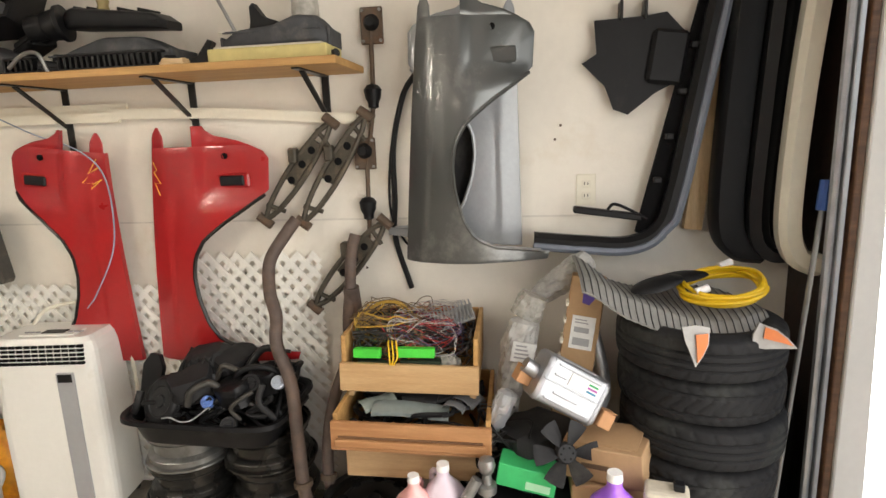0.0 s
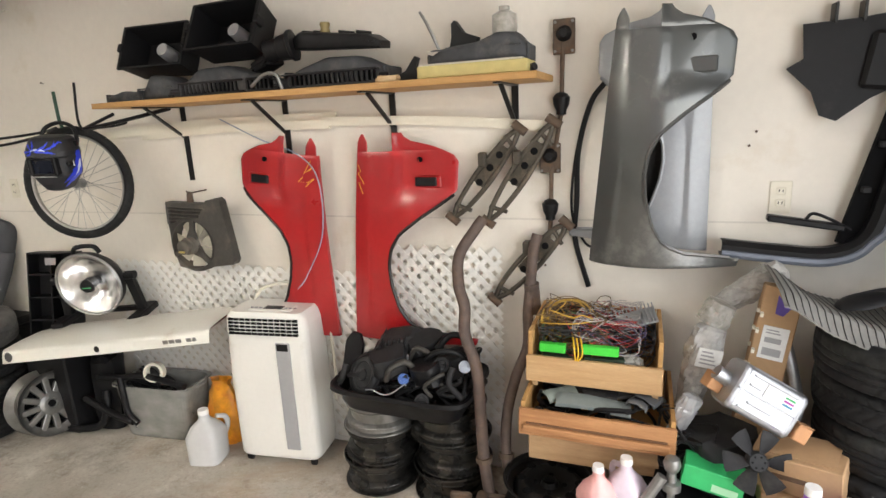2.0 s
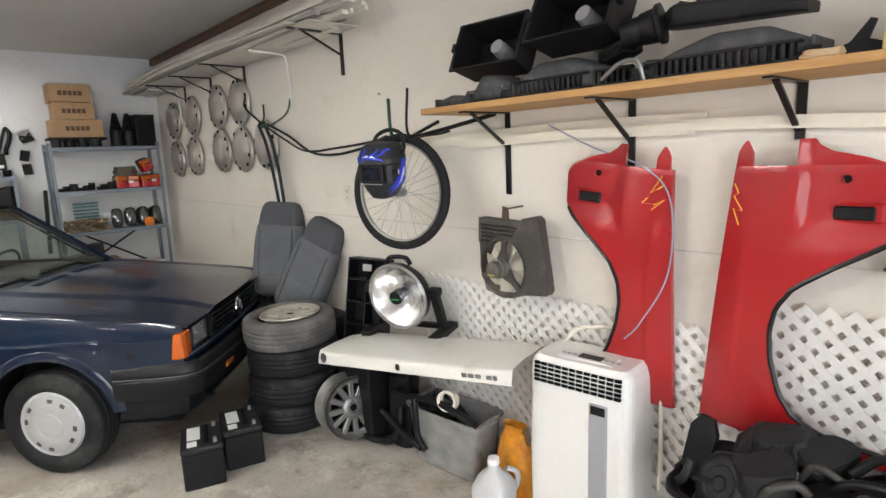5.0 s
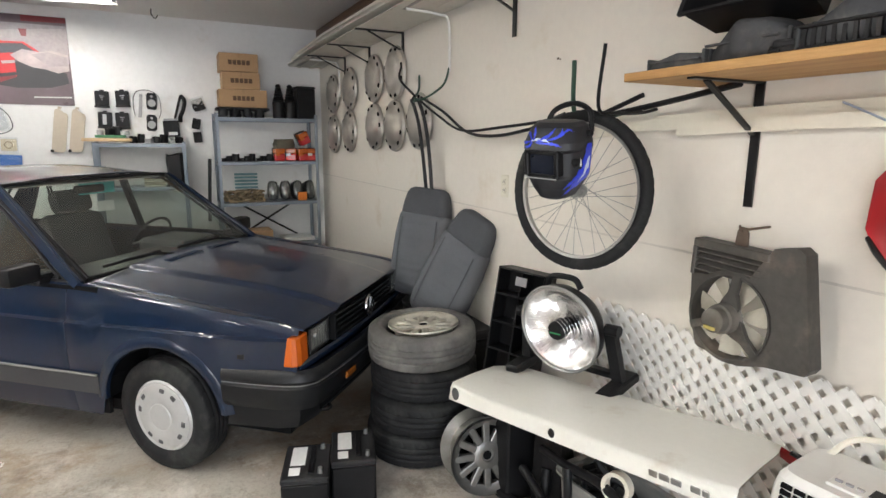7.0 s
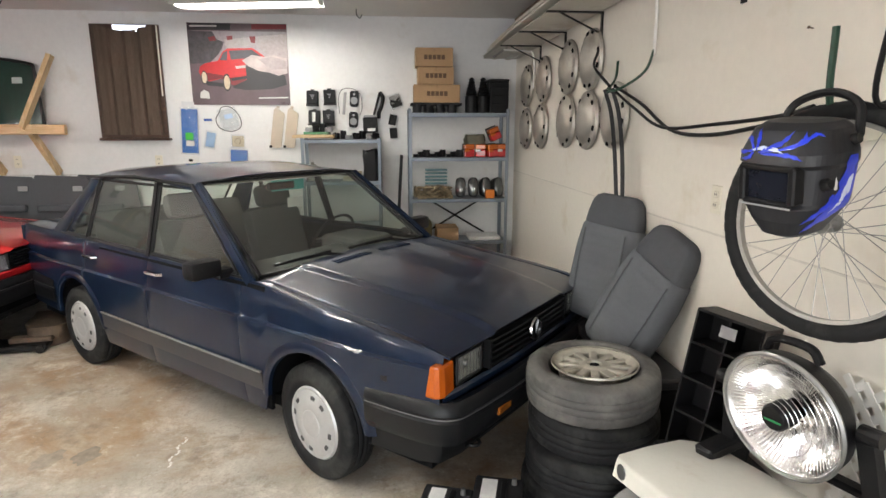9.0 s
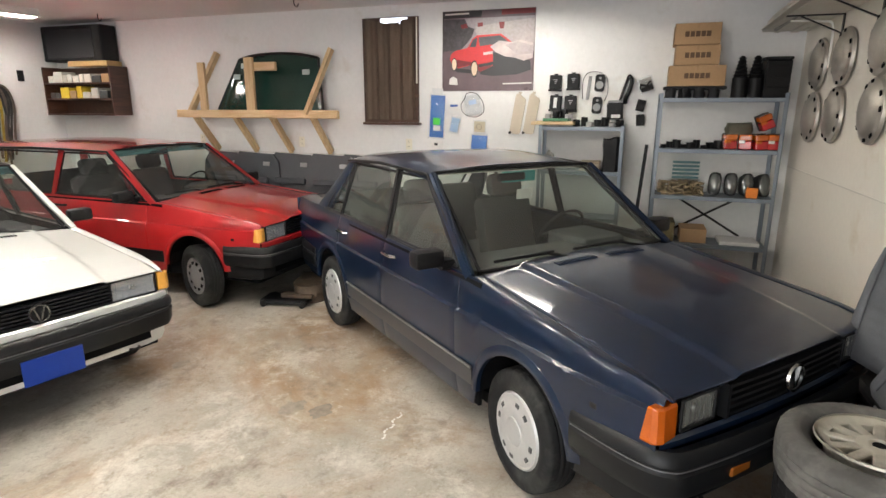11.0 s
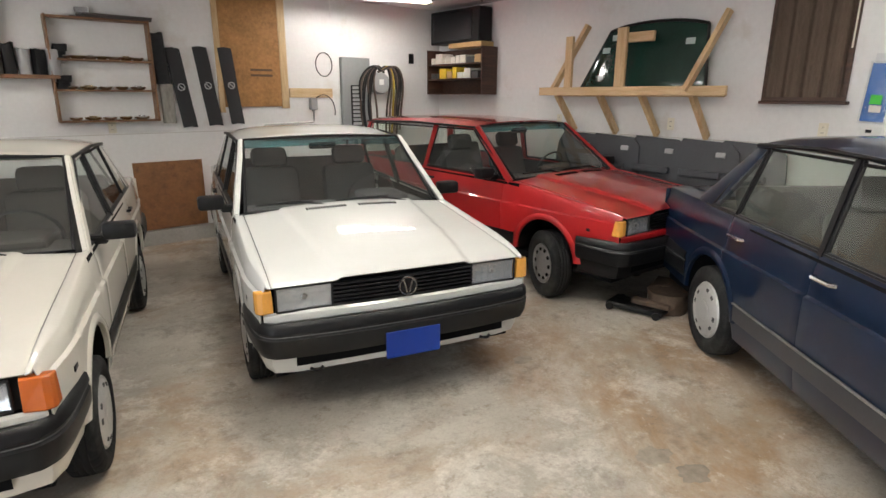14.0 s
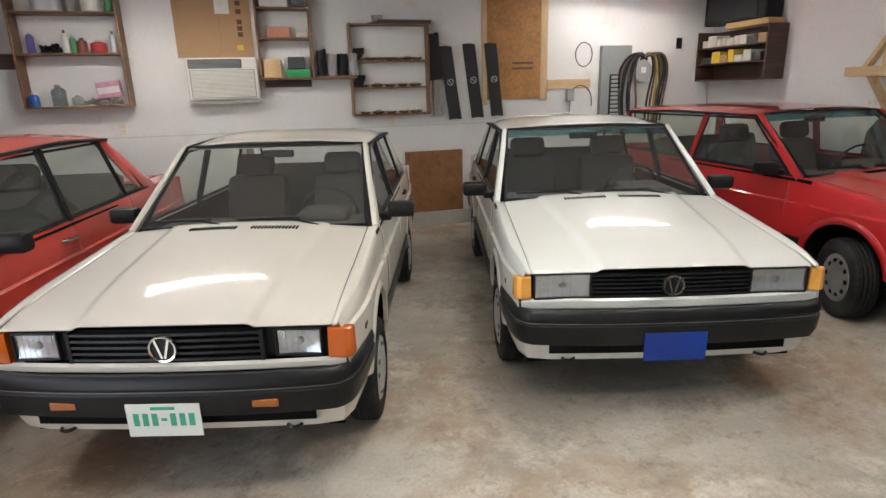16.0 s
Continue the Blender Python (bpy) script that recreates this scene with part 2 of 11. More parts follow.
dull_chrome = mat("hubcap_chrome", (0.52, 0.49, 0.44), 0.46, 0.75, var=0.12, grain=12, bump=0.05, dirt=(0.35, 0.32, 0.28), dirt_amount=0.25)
silver_paint = mat("silver_wheel_paint", (0.50, 0.50, 0.49), 0.4, 0.35, var=0.06, dirt=(0.35, 0.33, 0.29), dirt_amount=0.12, bump=0.03)
appliance_white = mat("appliance_white", (0.78, 0.77, 0.72), 0.35, var=0.03, bump=0.03, dirt=(0.62, 0.59, 0.5), dirt_amount=0.08)
yellow_white = mat("aged_white_plastic", (0.76, 0.72, 0.60), 0.45, var=0.05, bump=0.05)
trim_grey = mat("grey_plastic", (0.34, 0.34, 0.345), 0.4, var=0.06, bump=0.03)
# near-black that stands in for the shade inside holes, slots and gaps
black_void = mat("dark_inside", (0.006, 0.006, 0.0065), 0.8, var=0.1, bump=0, spec=0.1)
upholstery = mat("grey_velour", (0.115, 0.12, 0.13), 0.95, var=0.18, grain=220, stain=4, bump=0.4, bump_scale=400, spec=0.2)
red_panel = mat("red_fender_paint", (0.36, 0.010, 0.013), 0.30, var=0.08, coat=0.35, bump=0.01, dirt=(0.30, 0.03, 0.03), dirt_amount=0.15)
grey_panel = mat("grey_metallic_paint", (0.112, 0.116, 0.113), 0.32, 0.6, var=0.05, grain=300, coat=0.6, bump=0.01, dirt=(0.26, 0.26, 0.25), dirt_amount=0.2)
amber = mat("amber_lens", (0.50, 0.10, 0.006), 0.2, var=0.05, coat=0.4, bump=0.1, bump_scale=150)
red_lens = mat("red_lens", (0.50, 0.02, 0.02), 0.2, var=0.05, coat=0.4, bump=0.1)
clean_car_glass = glass_mat("clean_car_glass", (0.91, 0.95, 0.935), 0.02, 1.5, 0.035)
lens_clear = glass_mat("headlamp_glass", (0.94, 0.96, 0.97), 0.06, 1.45, 0.10)
car_glass = glass_mat("car_glass", (0.87, 0.94, 0.89), 0.02, 1.5, 0.055)
pane_glass = glass_mat("pane_glass", (0.92, 0.94, 0.93), 0.02, 1.45, 0.02)
poly_clear = glass_mat("clear_plastic", (0.80, 0.84, 0.88), 0.15, 1.45, 0.10)
poly_milky = glass_mat("milky_plastic", (0.80, 0.80, 0.78), 0.3, 1.4, 0.45)
silver_film = mat("silver_film", (0.50, 0.51, 0.53), 0.38, 0.35, var=0.12, grain=15, bump=0.5, bump_scale=25)
tube_glow = emit("tube_glow", (1.0, 0.955, 0.885), 58.0)
# weaker tube emission, set only to keep the nearby walls from overexposing
dim_glow = emit("dim_tube_glow", (1.0, 0.955, 0.89), 29.0)
corner_glow = emit("corner_tube_glow", (1.0, 0.955, 0.89), 46.0)


# ---- mesh helpers ----
def part(name, bm, material, parent=None, label="", smooth=False, m=None):
    me = bpy.data.meshes.new(name)
    bmesh.ops.recalc_face_normals(bm, faces=bm.faces)
    bm.to_mesh(me)
    bm.free()
    if smooth:
        for p in me.polygons:
            p.use_smooth = True
        me.set_sharp_from_angle(angle=radians(42))
    me.materials.append(material)
    ob = new(name, me)
    if parent:
        ob.parent = parent
    if m is not None:
        ob.matrix_basis = m
    if label:
        ob["label"] = label
    return ob


def thick(ob, t, offset=0.0):
    """Gives a sheet its thickness, with crisp rims."""
    sol = ob.modifiers.new("thickness", "SOLIDIFY")
    sol.thickness, sol.offset = t, offset
    wn_ = ob.modifiers.new("crisp", "WEIGHTED_NORMAL")
    wn_.weight, wn_.keep_sharp = 100, True
    return ob


def outward(ob, centre):
    """Turns the faces of a pane away from a point."""
    c = Vector(centre)
    for p in ob.data.polygons:
        if p.normal.dot(p.center - c) < 0:
            p.flip()
    ob.data.update()
    return ob


def thing(name, m, label, category, group="", kind=""):
    ob = new(name)
    ob.empty_display_size = 0.1
    ob.matrix_basis = m
    return tagged(ob, label, category, group, kind)


def box(bm, x0, x1, y0, y1, z0, z1, bev=0.0, m=None, seg=1):
    sub = bmesh.new() if bev else bm
    v = [sub.verts.new(p) for p in ((x0, y0, z0), (x1, y0, z0), (x1, y1, z0), (x0, y1, z0), (x0, y0, z1), (x1, y0, z1), (x1, y1, z1), (x0, y1, z1))]
    for f in ((0, 3, 2, 1), (4, 5, 6, 7), (0, 1, 5, 4), (1, 2, 6, 5), (2, 3, 7, 6), (3, 0, 4, 7)):
        sub.faces.new([v[i] for i in f])
    if bev:
        bmesh.ops.bevel(sub, geom=sub.edges[:], offset=bev, segments=seg, affect="EDGES", profile=0.5)
        vs = merge(bm, sub)
    else:
        vs = v
    if m is not None:
        bmesh.ops.transform(bm, matrix=m, verts=vs)
    return vs


def merge(bm, sub, m=None):
    """Copies sub into bm and frees it."""
    mp = {v: bm.verts.new(m @ v.co if m is not None else v.co) for v in sub.verts}
    for f in sub.faces:
        try:
            bm.faces.new([mp[v] for v in f.verts])
        except ValueError:
            pass
    sub.free()
    return list(mp.values())


def B(*a, **k):
    bm = bmesh.new()
    box(bm, *a, **k)
    return bm


def grid(bm, P, close_u=False, close_v=False):
    """Faces over a table of points P[i][j]."""
    V = [[bm.verts.new(p) for p in row] for row in P]
    n, k = len(V), len(V[0])
    for i in range(n if close_u else n - 1):
        for j in range(k if close_v else k - 1):
            q = [V[i][j], V[(i + 1) % n][j], V[(i + 1) % n][(j + 1) % k], V[i][(j + 1) % k]]
            if len({v.co.to_tuple(6) for v in q}) >= 3:
                try:
                    bm.faces.new(q)
                except ValueError:
                    pass
    return V


def frames_along(pts):
    pts = [Vector(p) for p in pts]
    out, up = [], None
    for i, p in enumerate(pts):
        t = (pts[min(i + 1, len(pts) - 1)] - pts[max(i - 1, 0)]).normalized()
        if up is None:
            up = Vector((0, 0, 1)) if abs(t.z) < 0.9 else Vector((1, 0, 0))
        s = t.cross(up).normalized()
        up = s.cross(t).normalized()
        out.append((p, s, up))
    return out


def tube(bm, pts, r, seg=8, cap=True):
    rs = r if isinstance(r, (list, tuple)) else [r] * len(pts)
    rows = [[p + (s * math.cos(a) + u * math.sin(a)) * q for a in [2 * math.pi * k / seg for k in range(seg)]] for (p, s, u), q in zip(frames_along(pts), rs)]
    V = grid(bm, rows, close_v=True)
    if cap:
        bm.faces.new(V[0])
        bm.faces.new(V[-1])
    return [v for row in V for v in row]


def bar(bm, a, b, w, h, up=None):
    """A rectangular beam from a to b, w wide and h along up."""
    a, b = Vector(a), Vector(b)
    t = (b - a).normalized()
    u = Vector(up) if up else (Vector((0, 0, 1)) if abs(t.z) < 0.9 else Vector((0, 1, 0)))
    s = t.cross(u).normalized()
    u = s.cross(t).normalized()
    rows = [[p + s * (i * w / 2) + u * (j * h / 2) for i, j in ((-1, -1), (1, -1), (1, 1), (-1, 1))] for p in (a, b)]
    V = grid(bm, rows, close_v=True)
    bm.faces.new(V[0])
    bm.faces.new(V[1])


def lathe(bm, prof, seg=32, m=None, close=False):
    """Turns (radius, height) pairs about z."""
    rows = [[Vector((r * math.cos(a), r * math.sin(a), h)) for r, h in prof] for a in [2 * math.pi * k / seg for k in range(seg)]]
    if m is not None:
        rows = [[m @ p for p in row] for row in rows]
    V = grid(bm, rows, close_u=True, close_v=close)
    bmesh.ops.remove_doubles(bm, verts=[v for r in V for v in r], dist=1e-5)


def plate(bm, outline, thick, m=None, holes=None):
    """A flat sheet cut to an outline in x and z, thick along y."""
    vs = [bm.verts.new((x, 0, z)) for x, z in outline]
    f = bm.faces.new(vs)
    r = bmesh.ops.extrude_face_region(bm, geom=[f])
    nv = [g for g in r["geom"] if isinstance(g, bmesh.types.BMVert)]
    bmesh.ops.translate(bm, verts=nv, vec=(0, thick, 0))
    if m is not None:
        bmesh.ops.transform(bm, matrix=m, verts=vs + nv)
    return vs + nv


def smoothstep(a, b, x):
    t = min(1, max(0, (x - a) / (b - a)))
    return t * t * (3 - 2 * t)


def lerp_table(tab, x):
    for (x0, y0), (x1, y1) in zip(tab, tab[1:]):
        if x <= x1:
            return y0 + (y1 - y0) * max(0, (x - x0)) / (x1 - x0)
    return tab[-1][1]


def spline(pts, n=8):
    """A Catmull-Rom curve through pts."""
    P = [Vector(p) for p in pts]
    P = [P[0] * 2 - P[1]] + P + [P[-1] * 2 - P[-2]]
    out = []
    for i in range(1, len(P) - 2):
        for k in range(n):
            t = k / n
            a, b, c, d = P[i - 1], P[i], P[i + 1], P[i + 2]
            out.append(0.5 * ((2 * b) + (c - a) * t + (2 * a - 5 * b + 4 * c - d) * t * t + (3 * b - a - 3 * c + d) * t ** 3))
    out.append(P[-2])
    return out

# ---- structure ----
def structure(name, bm, material, label, category):
    return tagged(part(name, bm, material), label, category, kind="structure")


floor = structure("floor", B(XB - 0.2, XD + 0.15, YC - 0.2, 0.2, -0.15, 0.0), concrete("garage_concrete"), "stained and worn troweled concrete garage slab", "floor")
ground = structure("ground", B(XD + 0.15, 60, -60, 40, -0.2, -0.03), mat("driveway_concrete", (0.52, 0.49, 0.44), 0.85, var=0.12, grain=30, stain=1.0, bump=0.2), "pale sunlit concrete driveway outside the garage", "ground")
wall_a = structure("wall_north", B(XB - 0.15, XD + 0.15, 0.0, 0.15, 0, ZC), wall_paint, "cream painted drywall hung with car parts", "wall")
wall_b = structure("wall_west", B(XB - 0.15, XB, YC, 0.0, 0, ZC), wall_paint_b, "white painted drywall with faint seams", "wall")
wall_c = structure("wall_south", B(XB - 0.15, XD + 0.15, YC - 0.15, YC, 0, ZC), wall_paint_b, "white painted drywall with faint seams", "wall")
bm = bmesh.new()
box(bm, XD, XD + 0.15, -0.30, 0.0, 0, ZC)
box(bm, XD, XD + 0.15, YC, -5.6, 0, ZC)
box(bm, XD, XD + 0.15, -5.6, -0.30, 2.2, ZC)
wall_d = structure("wall_east", bm, brown_board, "dark brown boarded wall round the open garage door", "wall")
ceiling = structure("ceiling", B(XB - 0.15, XD + 0.15, YC - 0.15, 0.15, ZC, ZC + 0.1), ceiling_paint, "matt grey-white garage ceiling", "ceiling")
bm = bmesh.new()
box(bm, XB, -2.0, -0.028, -0.002, ZC - 0.07, ZC - 0.003)
trim_a = structure("trim", bm, brown_wood, "narrow brown wooden strip under the ceiling", "trim")
# seams between the boards of the walls
bm = bmesh.new()
box(bm, XB, XB + 0.003, YC + 0.02, -2.1, 1.195, 1.203)
structure("trim", bm, mat("seam", (0.6, 0.58, 0.55), 0.7), "faint horizontal seam in the drywall", "trim")
bm = bmesh.new()
box(bm, XB + 0.01, 1.9, YC, YC + 0.003, 1.195, 1.203)
structure("trim", bm, MATS["seam"], "faint horizontal seam in the drywall", "trim")
bm = bmesh.new()
box(bm, XB + 0.01, 2.0, -0.003, 0.0, 1.215, 1.222)
structure("trim", bm, mat("seam_warm", (0.66, 0.62, 0.55), 0.7), "faint horizontal seam in the drywall", "trim")
# concrete kerb under the south wall
structure("baseboard", B(XB, XD, YC + 0.001, YC + 0.03, 0.0, 0.16), mat("kerb_concrete", (0.42, 0.41, 0.38), 0.85, var=0.15, bump=0.3), "bare concrete footing under the wall", "baseboard")

# ---- cars ----
WB = 2.358
BELT = [(-3.4, 0.885), (-2.75, 0.895), (-0.45, 0.872), (0.0, 0.822), (0.60, 0.757), (0.74, 0.724)]


def z_side_top(x):
    return lerp_table(BELT, x)


def half_width(x):
    return 0.80 - 0.045 * smoothstep(0.25, 0.78, x) ** 1.5 - 0.035 * smoothstep(-2.7, -3.4, x)


def side_y(x, z):
    zt = z_side_top(x)
    p = lerp_table([(0.15, 0.945), (0.24, 0.972), (0.36, 0.990), (0.52, 1.0), (0.680, 1.0), (0.690, 0.978), (0.95, 0.946)], z)
    return half_width(x) * p - 0.012 * smoothstep(zt - 0.05, zt, z)


def z_side_low(x, arch=0.325):
    for xc in (0.0, -WB):
        d = abs(x - xc)
        if d < arch:
            return 0.285 + math.sqrt(arch * arch - d * d)
    if x > 0.325:
        return 0.375
    if x < -WB - 0.325:
        return 0.30
    return 0.205


def stations(x0, x1):
    xs, x = [], x0
    while x < x1 - 1e-6:
        xs.append(x)
        near = min(abs(abs(x) - 0.325), abs(abs(x + WB) - 0.325))
        x += 0.012 if near < 0.05 else (0.03 if min(abs(x), abs(x + WB)) < 0.36 else 0.07)
    return xs + [x1]


def side_panel(x0, x1, s, top=None):
    bm = bmesh.new()
    rows = []
    for x in stations(x0, x1):
        lo, hi = z_side_low(x), (top(x) if top else z_side_top(x))
        zs = sorted([lo + (hi - lo) * k / 9 for k in range(10)] + ([0.680, 0.690] if lo < 0.67 and hi > 0.71 else [lo + (hi - lo) * 0.03, lo + (hi - lo) * 0.97]))
        rows.append([(x, s * side_y(x, z), z) for z in zs])
    grid(bm, rows)
    return bm


def top_z(x, y):
    """Bonnet and wing tops."""
    e = z_side_top(x) - 0.008
    q = abs(y) / 0.77
    z = e + 0.042 * (1 - q * q) * (1 - 0.72 * smoothstep(0.25, 0.74, x)) + 0.014 * (1 - smoothstep(0.405, 0.425, abs(y) - 0.10 * (0.72 - x) / 1.14 + 0.05))
    return z


def road_tyre(R, r, w, style, seg=240):
    """A road tyre: rounded sidewalls, ribbed tread with grooves and slanted shoulder slots."""
    bm = bmesh.new()
    h = w / 2
    side = [(r, -h * 0.66), (r + 0.010, -h * 0.82), (r + (R - r) * 0.30, -h * 0.97), (r + (R - r) * 0.34, -h * 1.0), (r + (R - r) * 0.52, -h * 1.02), (r + (R - r) * 0.56, -h * 1.0), (R - 0.022, -h * 0.93), (R - 0.010, -h * 0.84)]
    n_t = 19
    tread = [(R - 0.006 * abs(2 * k / (n_t - 1) - 1) ** 3, -h * 0.78 + 2 * h * 0.78 * k / (n_t - 1)) for k in range(n_t)]
    full = side + tread + [(a, -b) for a, b in reversed(side)]
    rows = []
    for i in range(seg):
        a = 2 * math.pi * i / seg
        row = []
        for k, (rad, z) in enumerate(full):
            j = k - len(side)
            if -2 <= j <= n_t + 1:
                if style == 0:
                    if j in (5, 9, 13):
                        rad -= 0.006
                    elif (j < 5 or j > 13) and (i + abs(j - 9) // 2) % 8 == 0:
                        rad -= 0.004
                else:
                    if j in (4, 14):
                        rad -= 0.006
                    elif (i + (j % 6 if j % 12 < 6 else 6 - j % 6)) % 6 == 0:
                        rad -= 0.005
            row.append((rad * math.cos(a), rad * math.sin(a), z))
        rows.append(row)
    grid(bm, rows, close_u=True, close_v=True)
    return bm


def rim_mesh(r=0.170, w=0.13):
    """A pressed steel wheel: barrel, flanges and a dished centre."""
    bm = bmesh.new()
    h = w / 2
    lathe(bm, [(r + 0.008, h), (r + 0.010, h - 0.008), (r - 0.004, h - 0.014), (r - 0.012, h - 0.03), (r - 0.035, 0.0), (r - 0.03, -h + 0.03), (r - 0.004, -h + 0.012), (r + 0.008, -h)], 40)
    lathe(bm, [(r - 0.030, 0.01), (r - 0.045, 0.035), (0.085, 0.04), (0.07, 0.028), (0.032, 0.026), (0.03, 0.04), (0.0, 0.042)], 40)
    return bm




def make_wheel(car, x, y, style, steer=0.0, drop=0.0):
    """A wheel of a car: tyre, rim and cover; its outer side looks along local -y for y < 0."""
    turn = Matrix.Rotation(radians(90 if y < 0 else -90), 4, "X")
    m = Matrix.Translation((x, y, 0.283 - drop)) @ Matrix.Rotation(radians(steer), 4, "Z") @ turn
    t = part("tyre", road_tyre(0.285, 0.168, 0.165, 0), rubber, car, smooth=True, m=m)
    rm = part("rim", rim_mesh(), steel_grey if style == "steel" else steel_black, t, smooth=True)
    if style == "cover":
        bm = bmesh.new()
        lathe(bm, [(0.176, 0.062), (0.180, 0.068), (0.172, 0.078), (0.160, 0.074), (0.150, 0.079), (0.110, 0.088), (0.072, 0.090), (0.068, 0.087), (0.064, 0.091), (0.0, 0.094)], 48)
        part("wheel_cover", bm, silver_paint, t, "pale silver plastic wheel cover with eight slots", True)
        for k in range(8):
            a = 2 * math.pi * (k + (0.16 if k % 2 else -0.16)) / 8
            bm = bmesh.new()
            box(bm, -0.010, 0.010, -0.014, 0.014, 0.074, 0.0865, 0.002, Matrix.Rotation(a, 4, "Z") @ Matrix.Translation((0.134, 0, 0)))
            part("cover_slot", bm, mat("slot_shade", (0.07, 0.07, 0.07), 0.7), t)
    elif style == "slotted":
        bm = bmesh.new()
        lathe(bm, [(0.172, 0.060), (0.168, 0.070), (0.140, 0.056), (0.100, 0.070), (0.085, 0.072), (0.070, 0.085), (0.0, 0.09)], 48)
        part("wheel_cover", bm, mat("dull_wheel_silver", (0.36, 0.36, 0.36), 0.35, 0.6, var=0.1), t, "dull silver wheel trim with oval slots", True)
        for k in range(10):
            part("cover_slot", B(-0.013, 0.013, -0.015, 0.015, 0.058, 0.070, 0.003, Matrix.Rotation(2 * math.pi * k / 10, 4, "Z") @ Matrix.Translation((0.122, 0, 0))), black_void, t)
    return t


def window_poly(car, name, pts, frame=True, off=0.0, parent=None):
    """A pane between four or more points, with a thin black surround."""
    bm = bmesh.new()
    bm.faces.new([bm.verts.new(p) for p in pts])
    g = outward(part(name, bm, car_glass, parent or car), (-1.5, 0, 1.05))
    g.visible_shadow = False
    if frame:
        bm = bmesh.new()
        c = sum((Vector(p) for p in pts), Vector()) / len(pts)
        loop = [Vector(p) + (Vector(p) - c).normalized() * 0.004 for p in pts]
        for a, b in zip(loop, loop[1:] + loop[:1]):
            tube(bm, [a, b], 0.009, 6)
        part("window_seal", bm, plastic_black, g)
    return g


def car(name, x, y, yaw, paint, label, style="sedan", face="new", cover="cover", steer=0.0, plate_color=None, moulding=None, lift=0.0, interior=None, lower=None, skirt=None, size=1.0, top=None, glass=clean_car_glass):
    c = thing(name, pose(x, y, lift, 0, 0, yaw) @ Matrix.Scale(size, 4), label, "car", "parked compact cars")
    dark = interior or mat("car_interior", (0.06, 0.061, 0.063), 0.85, var=0.2, bump=0.2)
    wagon = style == "wagon"
    tail = -3.30 if not wagon else -3.28
    cuts = [(-3.30, -2.225, "quarter_panel"), (-2.219, -1.425, "rear_door"), (-1.419, -0.525, "front_door"), (-0.519, 0.70, "front_wing")]
    if wagon:
        cuts = [(-3.28, -1.735, "quarter_panel"), (-1.729, -0.525, "front_door"), (-0.519, 0.70, "front_wing")]
    doors = {}
    for s in (-1, 1):
        for x0, x1, n in cuts:
            bm = side_panel(x0, x1, s)
            if n == "front_wing":
                xs = [-0.42 + (0.72 + 0.42) * k / 14 for k in range(15)]
                grid(bm, [[(px, s * (0.705 + (side_y(px, z_side_top(px)) - 0.705) * j / 3), (top_z(px, 0.705) * (3 - j) + z_side_top(px) * j) / 3) for j in range(4)] for px in xs])
            if n == "quarter_panel" and not wagon:
                xs = [-3.30 + 0.56 * k / 6 for k in range(7)]
                grid(bm, [[(px, s * (0.60 + (side_y(px, z_side_top(px)) - 0.60) * j / 3), z_side_top(px) + 0.02 * (3 - j) / 3) for j in range(4)] for px in xs])
            p = part(n, bm, paint, c, smooth=True)
            thick(p, 0.008)
            doors[(s, n)] = p
    # inner tub: sills, floor, wheel wells and bulkheads
    part("floor_pan", B(-3.2, 0.62, -0.70, 0.70, 0.20, 0.26), black_void, c)
    for s in (-1, 1):
        part("inner_sill", B(-2.02, -0.34, s * 0.755 - 0.01, s * 0.755 + 0.01, 0.21, 0.86), black_void, c)
        for xc in (0.0, -WB):
            bm = bmesh.new()
            arch = [math.pi * k / 10 for k in range(11)]
            grid(bm, [[(xc + 0.345 * math.cos(a), s * yy, 0.29 + 0.345 * math.sin(a)) for yy in (0.52, 0.775)] for a in arch])
            bm.faces.new([bm.verts.new((xc + 0.345 * math.cos(a), s * 0.52, 0.29 + 0.345 * math.sin(a))) for a in arch])
            bmesh.ops.remove_doubles(bm, verts=bm.verts[:], dist=0.0005)
            part("wheel_well", bm, black_void, c)
    part("front_bulkhead", B(0.60, 0.64, -0.68, 0.68, 0.26, 0.70), black_void, c)
    part("rear_bulkhead", B(tail + 0.06, tail + 0.10, -0.70, 0.70, 0.26, 0.84), black_void, c)
    # bonnet
    bm = bmesh.new()
    xs = [-0.415 + (0.735 + 0.415) * k / 22 for k in range(23)]
    ys = [-0.70 + 1.4 * k / 70 for k in range(71)]
    grid(bm, [[(px - 0.03 * (py / 0.7) ** 2 * smoothstep(0.3, 0.735, px), py, top_z(px, py)) for py in ys] for px in xs])
    hood = part("bonnet", bm, top or paint, c, smooth=True)
    thick(hood, 0.008)
    for s in (-1, 1):
        bm = bmesh.new()
        for k in range(14):
            box(bm, -0.335, -0.285, s * (0.05 + 0.020 * k) - 0.004, s * (0.05 + 0.020 * k) + 0.004, top_z(-0.31, s * (0.05 + 0.020 * k)) - 0.002, top_z(-0.31, s * (0.05 + 0.020 * k)) + 0.0095)
        part("bonnet_vent", bm, (top or paint) if name == "blue_car" else black_void, hood)
    # cowl
    part("cowl", B(-0.50, -0.42, -0.68, 0.68, 0.80, 0.868, 0.004), plastic_black, c)
    # windscreen and greenhouse
    ZR, XT = 1.325, -1.06
    rail_y, belt_y = 0.625, 0.755

    def arc(x0, x1, yy, z, n=9, bow=0.05):
        return [(x0 + (bow * (1 - (2 * k / (n - 1) - 1) ** 2)), -yy + 2 * yy * k / (n - 1), z + 0.012 * (1 - (2 * k / (n - 1) - 1) ** 2)) for k in range(n)]

